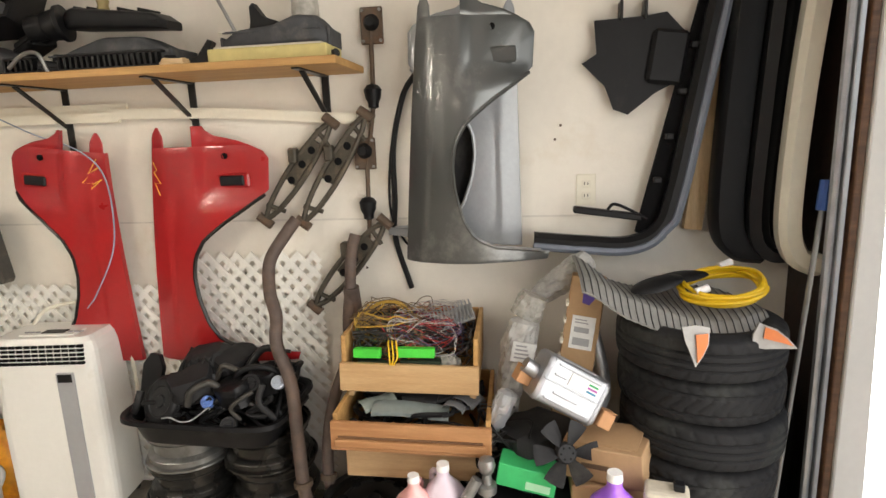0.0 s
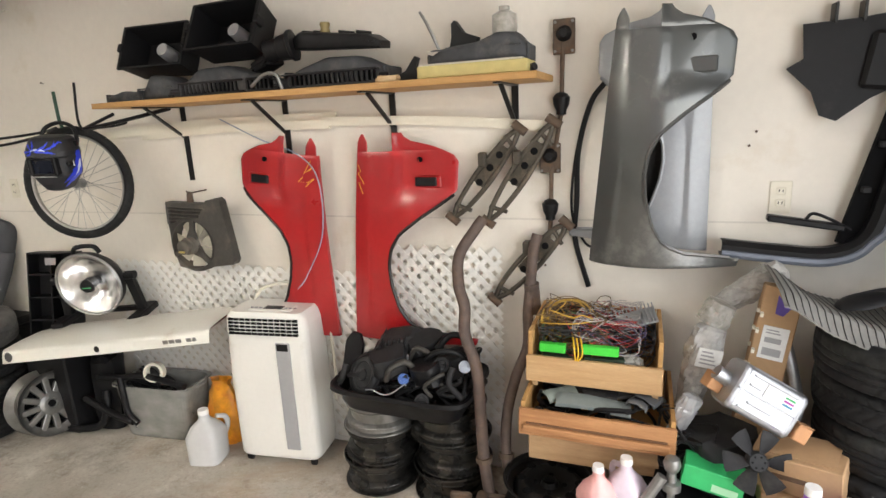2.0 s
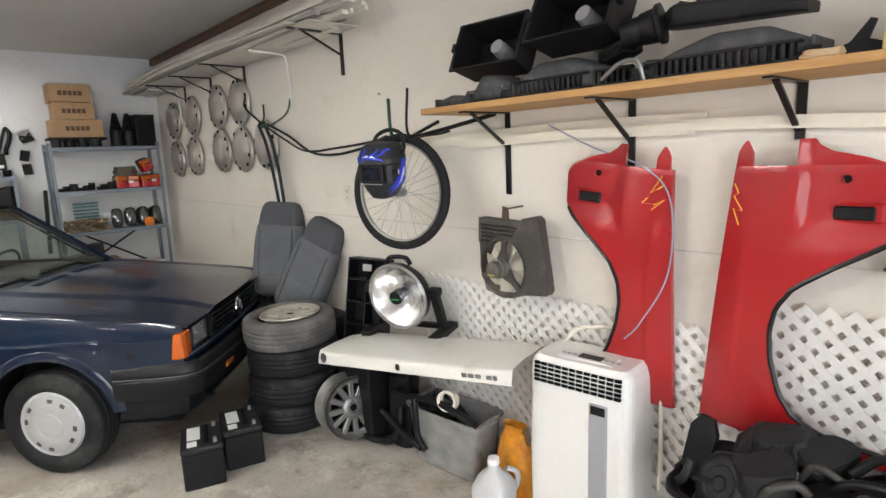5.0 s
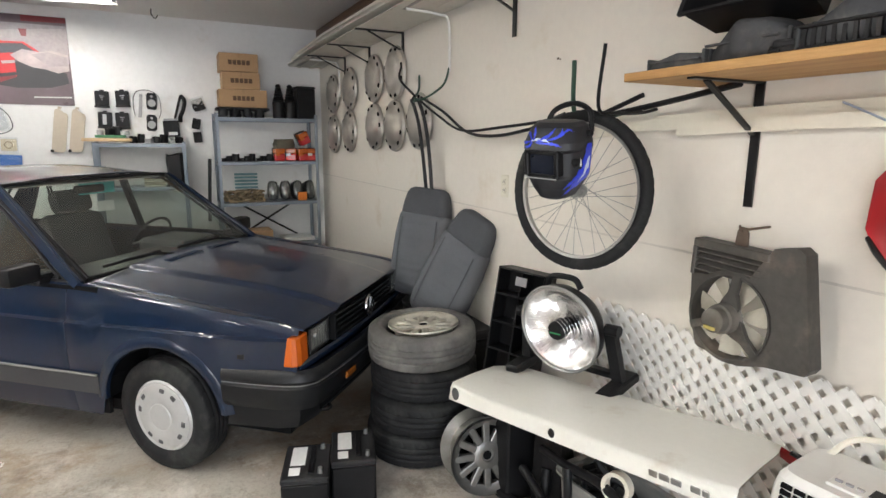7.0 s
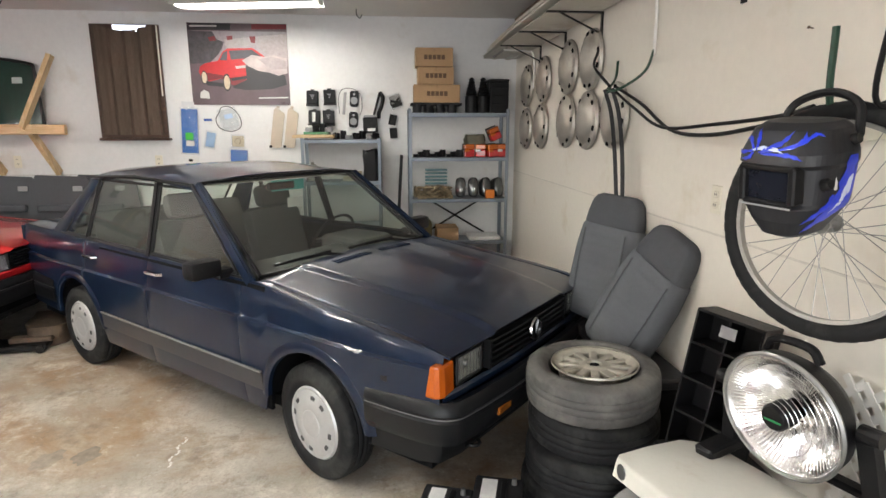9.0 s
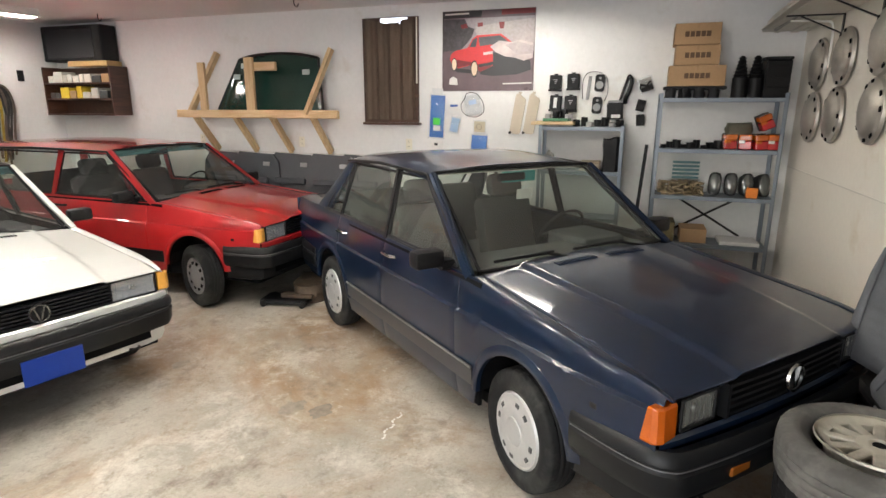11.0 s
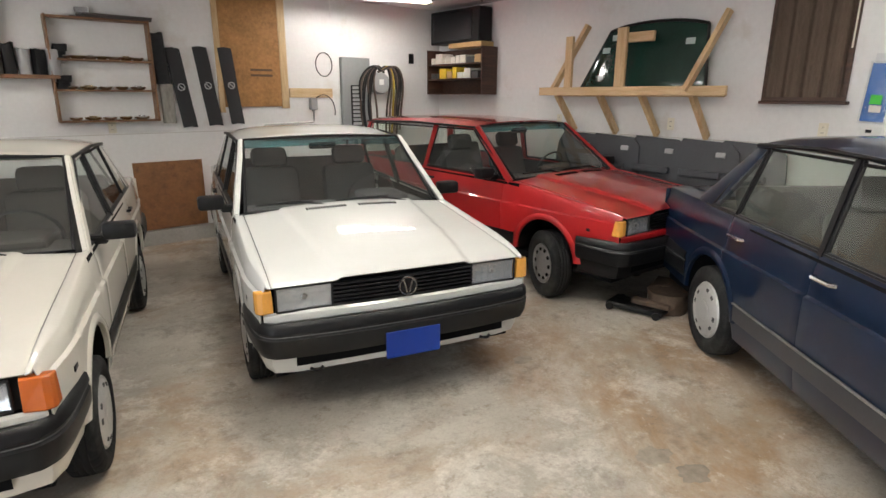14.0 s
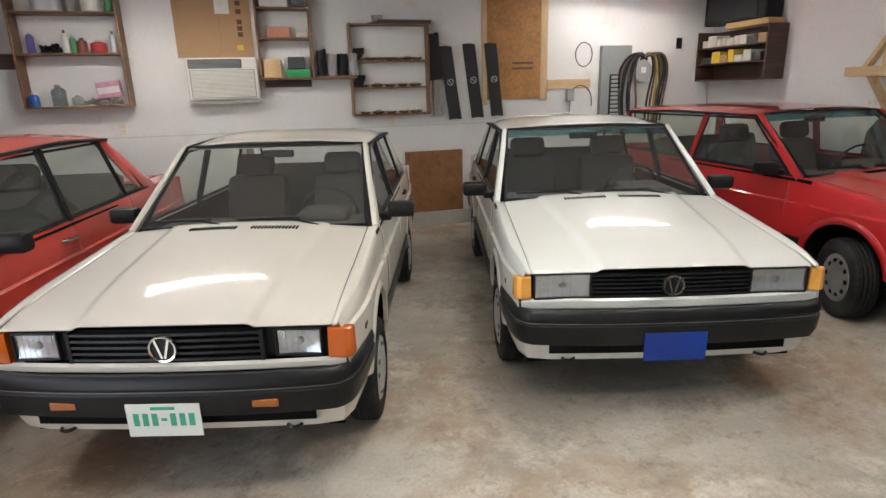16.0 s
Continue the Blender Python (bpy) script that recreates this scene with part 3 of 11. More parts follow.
    base, head = arc(-0.47, 0, 0.685, 0.875, bow=0.06), arc(XT, 0, 0.605, ZR - 0.012, bow=0.03)
    bm = bmesh.new()
    grid(bm, [[Vector(a).lerp(Vector(b), k / 6) for a, b in zip(base, head)] for k in range(7)])
    ws = outward(part("windscreen", bm, glass, c, smooth=True), (-1.5, 0, 0.6))
    ws.visible_shadow = False
    bm = bmesh.new()
    loop = [Vector(p) for p in base] + [Vector(p) for p in reversed(head)]
    tube(bm, loop + [loop[0]], 0.011, 6, False)
    part("windscreen_seal", bm, plastic_black, ws)
    if face == "new":
        bm = bmesh.new()
        grid(bm, [[Vector(a).lerp(Vector(b), k) + Vector((0.004, 0, 0.004)) for a, b in zip(base, head)] for k in (0.86, 0.985)])
        outward(part("sun_band", bm, glass_mat("blue_band_glass", (0.15, 0.42, 0.48), 0.05, 1.4, 0.05), ws), (-1.5, 0, 0.6))
    r_end = -2.28 if not wagon else -3.06
    roof_x = [XT + (r_end - XT) * k / 14 for k in range(15)]

    def roof_z(px):
        return ZR + 0.045 * math.sin(math.pi * smoothstep(XT + 0.10, r_end - 0.25, px) ** 0.8) if not wagon else ZR + 0.04 * math.sin(math.pi * min(1, (XT - px) / (XT - r_end) * 0.85 + 0.08))

    bm = bmesh.new()
    rows = []
    for px in roof_x:
        row = []
        for k in range(17):
            u = -1 + 2 * k / 16
            yy = 0.655 * u
            row.append((px + 0.025 * (1 - u * u) * (1 if px > -1.2 else 0), yy, roof_z(px) - 0.05 * abs(u) ** 5 + 0.012 * (1 - u * u)))
        rows.append(row)
    grid(bm, rows)
    roof = part("roof", bm, top or paint, c, smooth=True)
    thick(roof, 0.008)
    posts = [(-0.455, XT, 0.055, "front_pillar"), (-1.422, -1.46, 0.05, "door_pillar")] if not wagon else [(-0.455, XT, 0.055, "front_pillar"), (-1.732, -1.70, 0.06, "door_pillar")]
    posts.append((-2.66, r_end + 0.04, 0.16, "rear_pillar") if not wagon else (-3.16, r_end + 0.04, 0.10, "rear_pillar"))
    for s in (-1, 1):
        for xb, xt, w, n in posts:
            bm = bmesh.new()
            zb = z_side_top(xb) - 0.02
            a, b = Vector((xb, s * (belt_y - 0.005), zb)), Vector((xt, s * rail_y, ZR - 0.02))
            if n == "rear_pillar":
                wb = 0.30 if not wagon else 0.12
                wt = 0.12 if not wagon else 0.10
                rows = []
                for k in range(7):
                    t = k / 6
                    p = a.lerp(b, t)
                    hw = (wb * (1 - t) + wt * t) / 2
                    rows.append([(p.x - hw, p.y - s * 0.015, p.z), (p.x - hw * 0.5, p.y + s * 0.006, p.z), (p.x + hw * 0.5, p.y + s * 0.006, p.z), (p.x + hw, p.y - s * 0.006, p.z), (p.x + hw, p.y - s * 0.03, p.z), (p.x - hw, p.y - s * 0.03, p.z)])
                V = grid(bm, rows, close_v=True)
            else:
                bar(bm, a, b, w, 0.035, up=(0, s, 0.4))
                bmesh.ops.bevel(bm, geom=bm.edges[:], offset=0.008, segments=2, affect="EDGES")
            part(n, bm, paint if n != "door_pillar" else plastic_black if not wagon else paint, c, smooth=n == "rear_pillar")
        bm = bmesh.new()
        tube(bm, [(-0.50, s * 0.735, 0.90), (XT - 0.02, s * 0.645, ZR - 0.022), ((XT + r_end) / 2, s * 0.658, roof_z((XT + r_end) / 2) - 0.045), (r_end, s * 0.645, ZR - 0.03)], 0.012, 6)
        part("drip_rail", bm, plastic_black, roof)

        def side_pt(px, t):
            zb = z_side_top(px) + 0.004
            return Vector((px, s * (belt_y - 0.012 + (rail_y - belt_y + 0.012) * t), zb + (ZR - 0.035 - zb) * t))

        if not wagon:
            panes = [(-0.585, -1.105, -1.395, -1.43), (-1.455, -1.49, -2.20, -2.16), (-2.235, -2.195, -2.53, -2.28)]
            names = ["front_door", "rear_door", "quarter_panel"]
        else:
            panes = [(-0.585, -1.105, -1.70, -1.66), (-1.765, -1.735, -3.03, -2.99)]
            names = ["front_door", "quarter_panel"]
        for (b0, t0, b1, t1), n in zip(panes, names):
            q = [side_pt(b0, 0.02), side_pt(b1, 0.02), side_pt(t1, 0.97), side_pt(t0, 0.97)]
            window_poly(c, "side_window", q, parent=doors[(s, n)])
        bm = bmesh.new()
        a, b = side_pt(-0.84, 0.02), side_pt(-1.0 if wagon else -0.95, 0.70)
        # belt moulding
        bm = bmesh.new()
        tube(bm, [(px, s * (side_y(px, z_side_top(px)) + 0.0), z_side_top(px) + 0.002) for px in [-0.50 - 2.1 * k / 10 for k in range(11)]], 0.008, 6)
        part("belt_seal", bm, plastic_black, c)
        # mirror
        bm = bmesh.new()
        box(bm, -0.71, -0.61, s * 0.885 - 0.085, s * 0.885 + 0.085, 0.880, 0.975, 0.022, seg=2)
        mr = part("mirror", bm, plastic_black, c, "square black door mirror", True)
        part("mirror_foot", B(-0.70, -0.62, s * 0.775 - 0.05, s * 0.775 + 0.05, 0.86, 0.91, 0.01), plastic_black, mr)
        # handles
        hx = [(-1.33, "front_door"), (-2.12, "rear_door")] if not wagon else [(-1.62, "front_door")]
        for xx, dn in hx:
            yy = side_y(xx, 0.80)
            hb = part("handle_recess", B(xx - 0.075, xx + 0.075, s * yy - 0.004, s * yy + 0.003, 0.755, 0.80, 0.002), plastic_black, doors[(s, dn)])
            bm = bmesh.new()
            tube(bm, [(xx - 0.07, s * yy, 0.785), (xx - 0.06, s * (yy + 0.028), 0.787), (xx + 0.06, s * (yy + 0.028), 0.787), (xx + 0.07, s * yy, 0.785)], 0.011, 8)
            part("handle", bm, chrome if moulding == "chrome" or name == "blue_car" else plastic_black, hb, smooth=True)
        # arch lips
        for xc in (0.0, -WB):
            bm = bmesh.new()
            rows = []
            for a in [math.pi * (0.02 + 0.96 * k / 26) for k in range(27)]:
                row = []
                for r, o in ((0.320, -0.012), (0.322, 0.010), (0.332, 0.016), (0.352, 0.014), (0.372, 0.004), (0.385, -0.004)):
                    px, pz = xc + r * math.cos(a), 0.285 + r * math.sin(a)
                    row.append((px, s * (side_y(px, min(pz, z_side_top(px) - 0.06)) + o), pz))
                rows.append(row)
            grid(bm, rows)
            part("arch_lip", bm, paint, c, smooth=True)
        # lower side strip
        lo = lower or plastic_black
        bm = bmesh.new()
        rows = [[(px, s * (side_y(px, z) + 0.010), z) for z in (0.33, 0.335, 0.43, 0.435)] for px in [-2.00 + 1.65 * k / 12 for k in range(13)]]
        grid(bm, rows)
        rows = [[(px, s * (side_y(px, z) + (0.010 if 0.331 < z < 0.434 else 0.0)), z) for z in (0.33,)] for px in (-2.0, -0.35)]
        mp = part("side_moulding", bm, lo, c)
        thick(mp, 0.008)
        if moulding:
            bm = bmesh.new()
            tube(bm, [(px, s * (side_y(px, 0.43) + 0.018), 0.432) for px in [-2.00 + 1.65 * k / 12 for k in range(13)]], 0.006, 6)
            part("bright_strip", bm, chrome if moulding == "chrome" else steel_grey, mp)
        part("side_repeater", B(0.40, 0.46, s * side_y(0.43, 0.60) - 0.004, s * side_y(0.43, 0.60) + 0.006, 0.59, 0.615, 0.002), plastic_black, c)
    # rear end
    if not wagon:
        bt, hd = arc(r_end, 0, 0.525, ZR - 0.015, bow=-0.03), arc(-2.74, 0, 0.62, 0.915, bow=-0.05)
        bm = bmesh.new()
        grid(bm, [[Vector(a).lerp(Vector(b), k / 5) for a, b in zip(bt, hd)] for k in range(6)])
        rw = outward(part("rear_window", bm, glass, c, smooth=True), (-1.5, 0, 0.6))
        rw.visible_shadow = False
        bm = bmesh.new()
        loop = [Vector(p) for p in bt] + [Vector(p) for p in reversed(hd)]
        tube(bm, loop + [loop[0]], 0.011, 6, False)
        part("window_seal", bm, plastic_black, rw)
        bm = bmesh.new()
        grid(bm, [[(px, -0.61 + 1.22 * k / 8, 0.915 + 0.012 * (1 - (k / 4 - 1) ** 2) - 0.02 * smoothstep(-3.1, -3.32, px)) for k in range(9)] for px in [-2.73 - 0.58 * j / 6 for j in range(7)]])
        lid = part("boot_lid", bm, top or paint, c, smooth=True)
        thick(lid, 0.008)
        bm = bmesh.new()
        grid(bm, [[(tail - 0.015 + 0.02 * (z - 0.5), yy, z) for yy in [-0.755 + 1.51 * k / 8 for k in range(9)]] for z in (0.45, 0.55, 0.65, 0.75, 0.83, 0.88)])
        part("tail_panel", bm, paint, c)
    else:
        hd = arc(-3.06, 0, 0.59, ZR - 0.02, bow=-0.02)
        bt = arc(-3.24, 0, 0.62, 0.90, bow=-0.03)
        bm = bmesh.new()
        grid(bm, [[Vector(a).lerp(Vector(b), k / 5) for a, b in zip(hd, bt)] for k in range(6)])
        rw = outward(part("rear_window", bm, glass, c, smooth=True), (-1.5, 0, 0.6))
        rw.visible_shadow = False
        bm = bmesh.new()
        grid(bm, [[(tail - 0.01, yy, z) for yy in [-0.755 + 1.51 * k / 8 for k in range(9)]] for z in (0.45, 0.6, 0.75, 0.90)])
        part("tailgate", bm, paint, c)
    for s in (-1, 1):
        part("tail_lamp", B(tail - 0.035, tail + 0.03, s * 0.60 - 0.14, s * 0.60 + 0.14, 0.62, 0.80, 0.012), red_lens, c)
    # bumpers: swept rounded profile
    for end in (1, -1):
        bm = bmesh.new()
        if end > 0:
            plan = [(0.345, 0.805), (0.55, 0.795), (0.68, 0.775), (0.745, 0.735), (0.775, 0.66), (0.805, 0.35), (0.812, 0.0)]
        else:
            plan = [(-2.70, 0.805), (-3.1, 0.80), (-3.32, 0.77), (-3.385, 0.70), (-3.41, 0.4), (-3.415, 0.0)]
        plan = [(p.x, p.y) for p in spline([(a, b, 0) for a, b in plan], 3)]
        plan = plan + [(a, -b) for a, b in reversed(plan[:-1])]
        prof = [(-0.05, 0.535), (-0.012, 0.545), (0.004, 0.530), (0.010, 0.500), (0.002, 0.488), (0.002, 0.476), (0.010, 0.466), (0.004, 0.40), (-0.010, 0.365), (-0.05, 0.355)]
        rows = []
        n = len(plan)
        for k, (px, py) in enumerate(plan):
            a, b = plan[max(0, k - 1)], plan[min(n - 1, k + 1)]
            d = Vector((b[0] - a[0], b[1] - a[1], 0)).normalized()
            nrm = Vector((-d.y, d.x, 0)) if end > 0 else Vector((d.y, -d.x, 0))
            rows.append([(px + nrm.x * o * 1.0, py + nrm.y * o, z) for o, z in prof])
        V = grid(bm, rows)
        bp = part("bumper", bm, bumper_black, c, smooth=True)
        thick(bp, 0.008)
        bm = bmesh.new()
        tube(bm, [Vector((row[4][0], row[4][1], 0.482)) for row in rows], 0.0055, 6)
        part("bumper_strip", bm, mat("worn_grey_strip", (0.11, 0.11, 0.115), 0.4, var=0.1), bp, smooth=True)
        if end > 0:
            front_bumper = bp
    # valance below the bumper, in body colour
    bm = bmesh.new()
    pl = [(0.35, 0.775), (0.60, 0.755), (0.685, 0.72), (0.715, 0.60), (0.735, 0.0)]
    pl = pl + [(a, -b) for a, b in reversed(pl[:-1])]
    grid(bm, [[(px, py, 0.40), (px, py, 0.30), (px - 0.02, py * 0.98, 0.245), (px - 0.05, py * 0.96, 0.235)] for px, py in pl])
    va = part("front_valance", bm, skirt or paint, c, smooth=True)
    bm = bmesh.new()
    grid(bm, [[(px + 0.010, py * 1.008, z) for z in (0.37, 0.292)] for px, py in [(0.715, 0.60), (0.728, 0.3), (0.735, 0.0), (0.728, -0.3), (0.715, -0.60)]])
    part("valance_opening", bm, black_void, va)
    for s in (-1, 1):
        bm = bmesh.new()
        tube(bm, [(0.70 + 0.03 * math.cos(a), s * 0.50 + 0.03 * math.sin(a), 0.255) for a in [2 * math.pi * k / 12 for k in range(13)]], 0.008, 6)
        part("tow_eye", bm, steel_black, va)
    # front face
    nose = lambda yy: 0.735 - 0.035 * (abs(yy) / 0.70) ** 2
    zt = top_z(0.735, 0.3)
    bm = bmesh.new()
    if face == "old":
        z0, z1 = 0.575, 0.712
        rows = [[(nose(yy) - 0.03, yy, z) for z in (z0, z1)] for yy in [-0.69 + 1.38 * k / 10 for k in range(11)]]
        grid(bm, rows)
        panel = part("front_panel", bm, bumper_black, c)
        for k in range(5):
            z = 0.588 + 0.028 * k
            bm = bmesh.new()
            rows = [[(nose(yy) - 0.025, yy, z - 0.010), (nose(yy) + 0.004, yy, z - 0.004), (nose(yy) + 0.002, yy, z + 0.006), (nose(yy) - 0.025, yy, z + 0.008)] for yy in [-0.40 + 0.80 * j / 8 for j in range(9)]]
            grid(bm, rows)
            part("grille_slat", bm, bumper_black, panel)
        for yy in (-0.405, 0.405):
            part("grille_frame", B(nose(yy) - 0.03, nose(yy) + 0.006, yy - 0.008, yy + 0.008, z0, z1), bumper_black, panel)
        lamps = [(0.555, 0.090, 0.592, 0.702)]
        turn = (0.676, 0.748)
        tz = (0.572, 0.715)
        tm = amber
        em_r = 0.058
    else:
        z0, z1 = 0.588, 0.715
        rows = [[(nose(yy) - 0.03, yy, z) for z in (z0, z1)] for yy in [-0.69 + 1.38 * k / 10 for k in range(11)]]
        grid(bm, rows)
        panel = part("front_panel", bm, black_void, c)
        for k in range(6):
            z = 0.598 + 0.0215 * k
            bm = bmesh.new()
            rows = [[(nose(yy) - 0.025, yy, z - 0.005), (nose(yy) + 0.005, yy, z - 0.003), (nose(yy) + 0.003, yy, z + 0.005), (nose(yy) - 0.025, yy, z + 0.006)] for yy in [-0.40 + 0.80 * j / 8 for j in range(9)]]
            grid(bm, rows)
            part("grille_slat", bm, bumper_black, panel)
        lamps = [(0.542, 0.137, 0.592, 0.712)]
        turn = (0.698, 0.750)
        tz = (0.590, 0.714)
        tm = None
        em_r = 0.052
    bm = bmesh.new()
    grid(bm, [[(nose(yy) + 0.0, yy, z0), (nose(yy) + 0.012, yy, z0 - 0.012), (nose(yy) + 0.012, yy, 0.54), (nose(yy), yy, 0.53)] for yy in [-0.748 + 1.496 * k / 14 for k in range(15)]])
    part("front_apron", bm, paint, c, smooth=True)
    em = part("emblem_ring", bmesh.new(), chrome if face == "old" or name == "blue_car" else mat("dark_chrome", (0.25, 0.25, 0.25), 0.25, 0.9), panel)
    bm = bmesh.new()
    mm = Matrix.Translation((nose(0) + 0.010, 0, (z0 + z1) / 2)) @ Matrix.Rotation(radians(90), 4, "Y")
    lathe(bm, [(em_r - 0.008, -0.004), (em_r - 0.008, 0.008), (em_r, 0.010), (em_r + 0.003, 0.0), (em_r, -0.006)], 32, mm, True)
    for sy in (-1, 1):
        bar(bm, mm @ Vector((em_r * 0.72, sy * em_r * 0.10, 0.004)), mm @ Vector((-em_r * 0.70, sy * em_r * 0.50, 0.004)), em_r * 0.17, 0.008, up=(1, 0, 0))
    bm.to_mesh(em.data)
    bm.free()
    bm = bmesh.new()
    lathe(bm, [(0.0, 0.002), (em_r * 0.92, 0.002), (em_r * 0.94, -0.006)], 28, mm)
    part("emblem_disc", bm, bumper_black, panel)
    for s in (-1, 1):
        for yc, hw, a, b in lamps:
            xx = nose(yc)
            bm = bmesh.new()
            rows = []
            for k in range(9):
                u = -1 + 2 * k / 8
                rows.append([(xx - 0.026 + 0.010 * (u * u + w * w), s * yc + u * hw, (a + b) / 2 + w * (b - a) / 2) for w in (-1, -0.75, -0.5, -0.25, 0, 0.25, 0.5, 0.75, 1)])
            grid(bm, rows)
            hl = part("headlamp", bm, mat("dull_lamp_reflector", (0.22, 0.22, 0.20), 0.3, 0.4, var=0.2, bump=0.6, bump_scale=28) if name == "blue_car" else mat("lamp_reflector", (0.66, 0.68, 0.71), 0.20, 0.70, var=0.10, grain=25, stain=14, bump=0.35, bump_scale=20, bump_dist=0.012), c, "square glass headlamp with a bright reflector", True)
            bm = bmesh.new()
            rows = [[(xx + 0.004 - 0.012 * (max(abs(u), abs(w)) ** 4) - 0.02 * (abs(s * yc + u * hw) - yc) , s * yc + u * hw, (a + b) / 2 + w * (b - a) / 2) for w in (-1, -0.5, 0, 0.5, 1)] for u in [-1 + 2 * k / 10 for k in range(11)]]
            grid(bm, rows)
            g = outward(part("headlamp_lens", bm, lens_clear, hl, smooth=True), (0, s * yc, 0.65))
            g.visible_shadow = False
            bm = bmesh.new()
            lathe(bm, [(0.0, 0.014), (0.012, 0.012), (0.016, 0.004), (0.017, -0.010)], 14, Matrix.Translation((xx - 0.024, s * yc, (a + b) / 2)) @ Matrix.Rotation(radians(90), 4, "Y"))
            part("bulb_shield", bm, steel_grey, hl, smooth=True)
            for k in range(-3, 4):
                yy = s * yc + k * hw / 3.6
                px = xx + 0.0015 - 0.01 * abs(k / 3.6) ** 4 - 0.02 * (abs(yy) - yc)
                bm = bmesh.new()
                bar(bm, (px, yy, a + 0.006), (px, yy, b - 0.006), 0.004, 0.0016)
                part("lens_flute", bm, lens_clear, hl).visible_shadow = False
            bm = bmesh.new()
            for p, q in (((-1, -1), (1, -1)), ((1, -1), (1, 1)), ((1, 1), (-1, 1)), ((-1, 1), (-1, -1))):
                tube(bm, [(xx - 0.004, s * yc + p[0] * (hw + 0.004), (a + b) / 2 + p[1] * ((b - a) / 2 + 0.003)), (xx - 0.004, s * yc + q[0] * (hw + 0.004), (a + b) / 2 + q[1] * ((b - a) / 2 + 0.003))], 0.006, 6)
            part("lamp_bezel", bm, bumper_black, hl)
        # corner turn lamp wrapping round to the side
        bm = bmesh.new()
        lv = []
        for f in (0.0, 0.06, 0.94, 1.0):
            ins = 0.006 if f in (0.0, 1.0) else 0.0
            z = tz[0] + (tz[1] - 0.008 - tz[0]) * f
            lean = 0.014 * f
            pts = [(nose(turn[0]) + 0.010 - ins, turn[0] + 0.004 * f), (0.722 - ins - lean * 0.5, 0.748), (0.712 - ins - lean * 0.5, 0.771 - ins * 0.6), (0.690, 0.782 - ins * 0.6), (0.650 + lean * 1.6, 0.785 - ins * 0.6), (0.650 + lean * 1.6, 0.72), (0.655, turn[0] + 0.004 * f)]
            lv.append([bm.verts.new((px, s * py, z)) for px, py in pts])
        for a, b in zip(lv, lv[1:]):
            for k in range(7):
                bm.faces.new((a[k], a[(k + 1) % 7], b[(k + 1) % 7], b[k]))
        bm.faces.new(lv[0])
        bm.faces.new(lv[-1])
        bmesh.ops.recalc_face_normals(bm, faces=bm.faces[:])
        part("turn_lamp", bm, tm or mat("pale_amber_lens", (0.74, 0.36, 0.07), 0.15, var=0.1, coat=0.5, bump=0.1), c, "amber corner lamp")
        if face == "old":
            part("bumper_lamp", B(0.80, 0.815, s * 0.42 - 0.055, s * 0.42 + 0.055, 0.405, 0.44, 0.004), mat("dim_amber", (0.35, 0.11, 0.015), 0.3, coat=0.3), front_bumper)
    if plate_color is not None:
        pm, pl_label = plate_color
        pl = part("number_plate", B(0.822, 0.826, -0.155, 0.155, 0.285, 0.435, 0.003), pm, c, pl_label)
        if "blue" not in pl_label:
            bm = bmesh.new()
            for k in range(7):
                yy = -0.115 + 0.0385 * k
                box(bm, 0.826, 0.8275, yy - 0.012, yy + 0.012, 0.335 if k != 3 else 0.358, 0.392 if k != 3 else 0.37)
            box(bm, 0.826, 0.8275, -0.05, 0.05, 0.408, 0.422)
            part("plate_bars", bm, mat("plate_green", (0.05, 0.35, 0.22), 0.5), pl)
    # wipers
    for yy in (-0.12, 0.42):
        bm = bmesh.new()
        a = Vector((-0.372, yy, 0.897))
        tube(bm, [a, a + Vector((-0.045, -0.16, 0.035)), a + Vector((-0.060, -0.36, 0.034))], 0.009, 6)
        tube(bm, [a + Vector((-0.05, -0.12, 0.040)), a + Vector((-0.062, -0.50, 0.030))], 0.008, 6)
        part("wiper", bm, plastic_black, c)
    # inside: dashboard, wheel, seats, shelf
    bm = bmesh.new()
    box(bm, -0.86, -0.50, -0.66, 0.66, 0.62, 0.865, 0.04, seg=2)
    box(bm, -0.98, -0.62, 0.20, 0.54, 0.80, 0.91, 0.03, seg=2)
    part("dashboard", bm, dark, c)
    bm = bmesh.new()
    mm = Matrix.Translation((-1.02, 0.36, 0.86)) @ Matrix.Rotation(radians(-62), 4, "Y")
    lathe(bm, [(0.175, 0), (0.185, 0.012), (0.197, 0.0), (0.185, -0.012)], 28, mm, True)
    bar(bm, mm @ Vector((0, -0.18, 0)), mm @ Vector((0, 0.18, 0)), 0.05, 0.02)
    part("steering_wheel", bm, plastic_black, c)
    sm = interior or mat("seat_cloth", (0.036, 0.037, 0.039), 0.95, var=0.15, bump=0.3, bump_scale=300)
    for s in (-1, 1):
        bm = bmesh.new()
        box(bm, -1.55, -1.03, s * 0.35 - 0.25, s * 0.35 + 0.25, 0.35, 0.53, 0.05, seg=2)
        box(bm, -0.09, 0.06, -0.245, 0.245, 0.0, 0.56, 0.07, pose(-1.52, s * 0.35, 0.50, 0, -16, 0), 2)
        box(bm, -0.05, 0.05, -0.150, 0.150, 0.555, 0.72, 0.045, pose(-1.50, s * 0.35, 0.50, 0, -14, 0), 2)
        part("front_seat", bm, sm, c, smooth=True)
    bm = bmesh.new()
    box(bm, -2.32, -1.80, -0.62, 0.62, 0.35, 0.55, 0.05, seg=2)
    box(bm, -0.08, 0.06, -0.62, 0.62, 0.0, 0.56, 0.045, pose(-2.30, 0, 0.50, 0, -20, 0), 2)
    part("rear_seat", bm, sm, c, smooth=True)
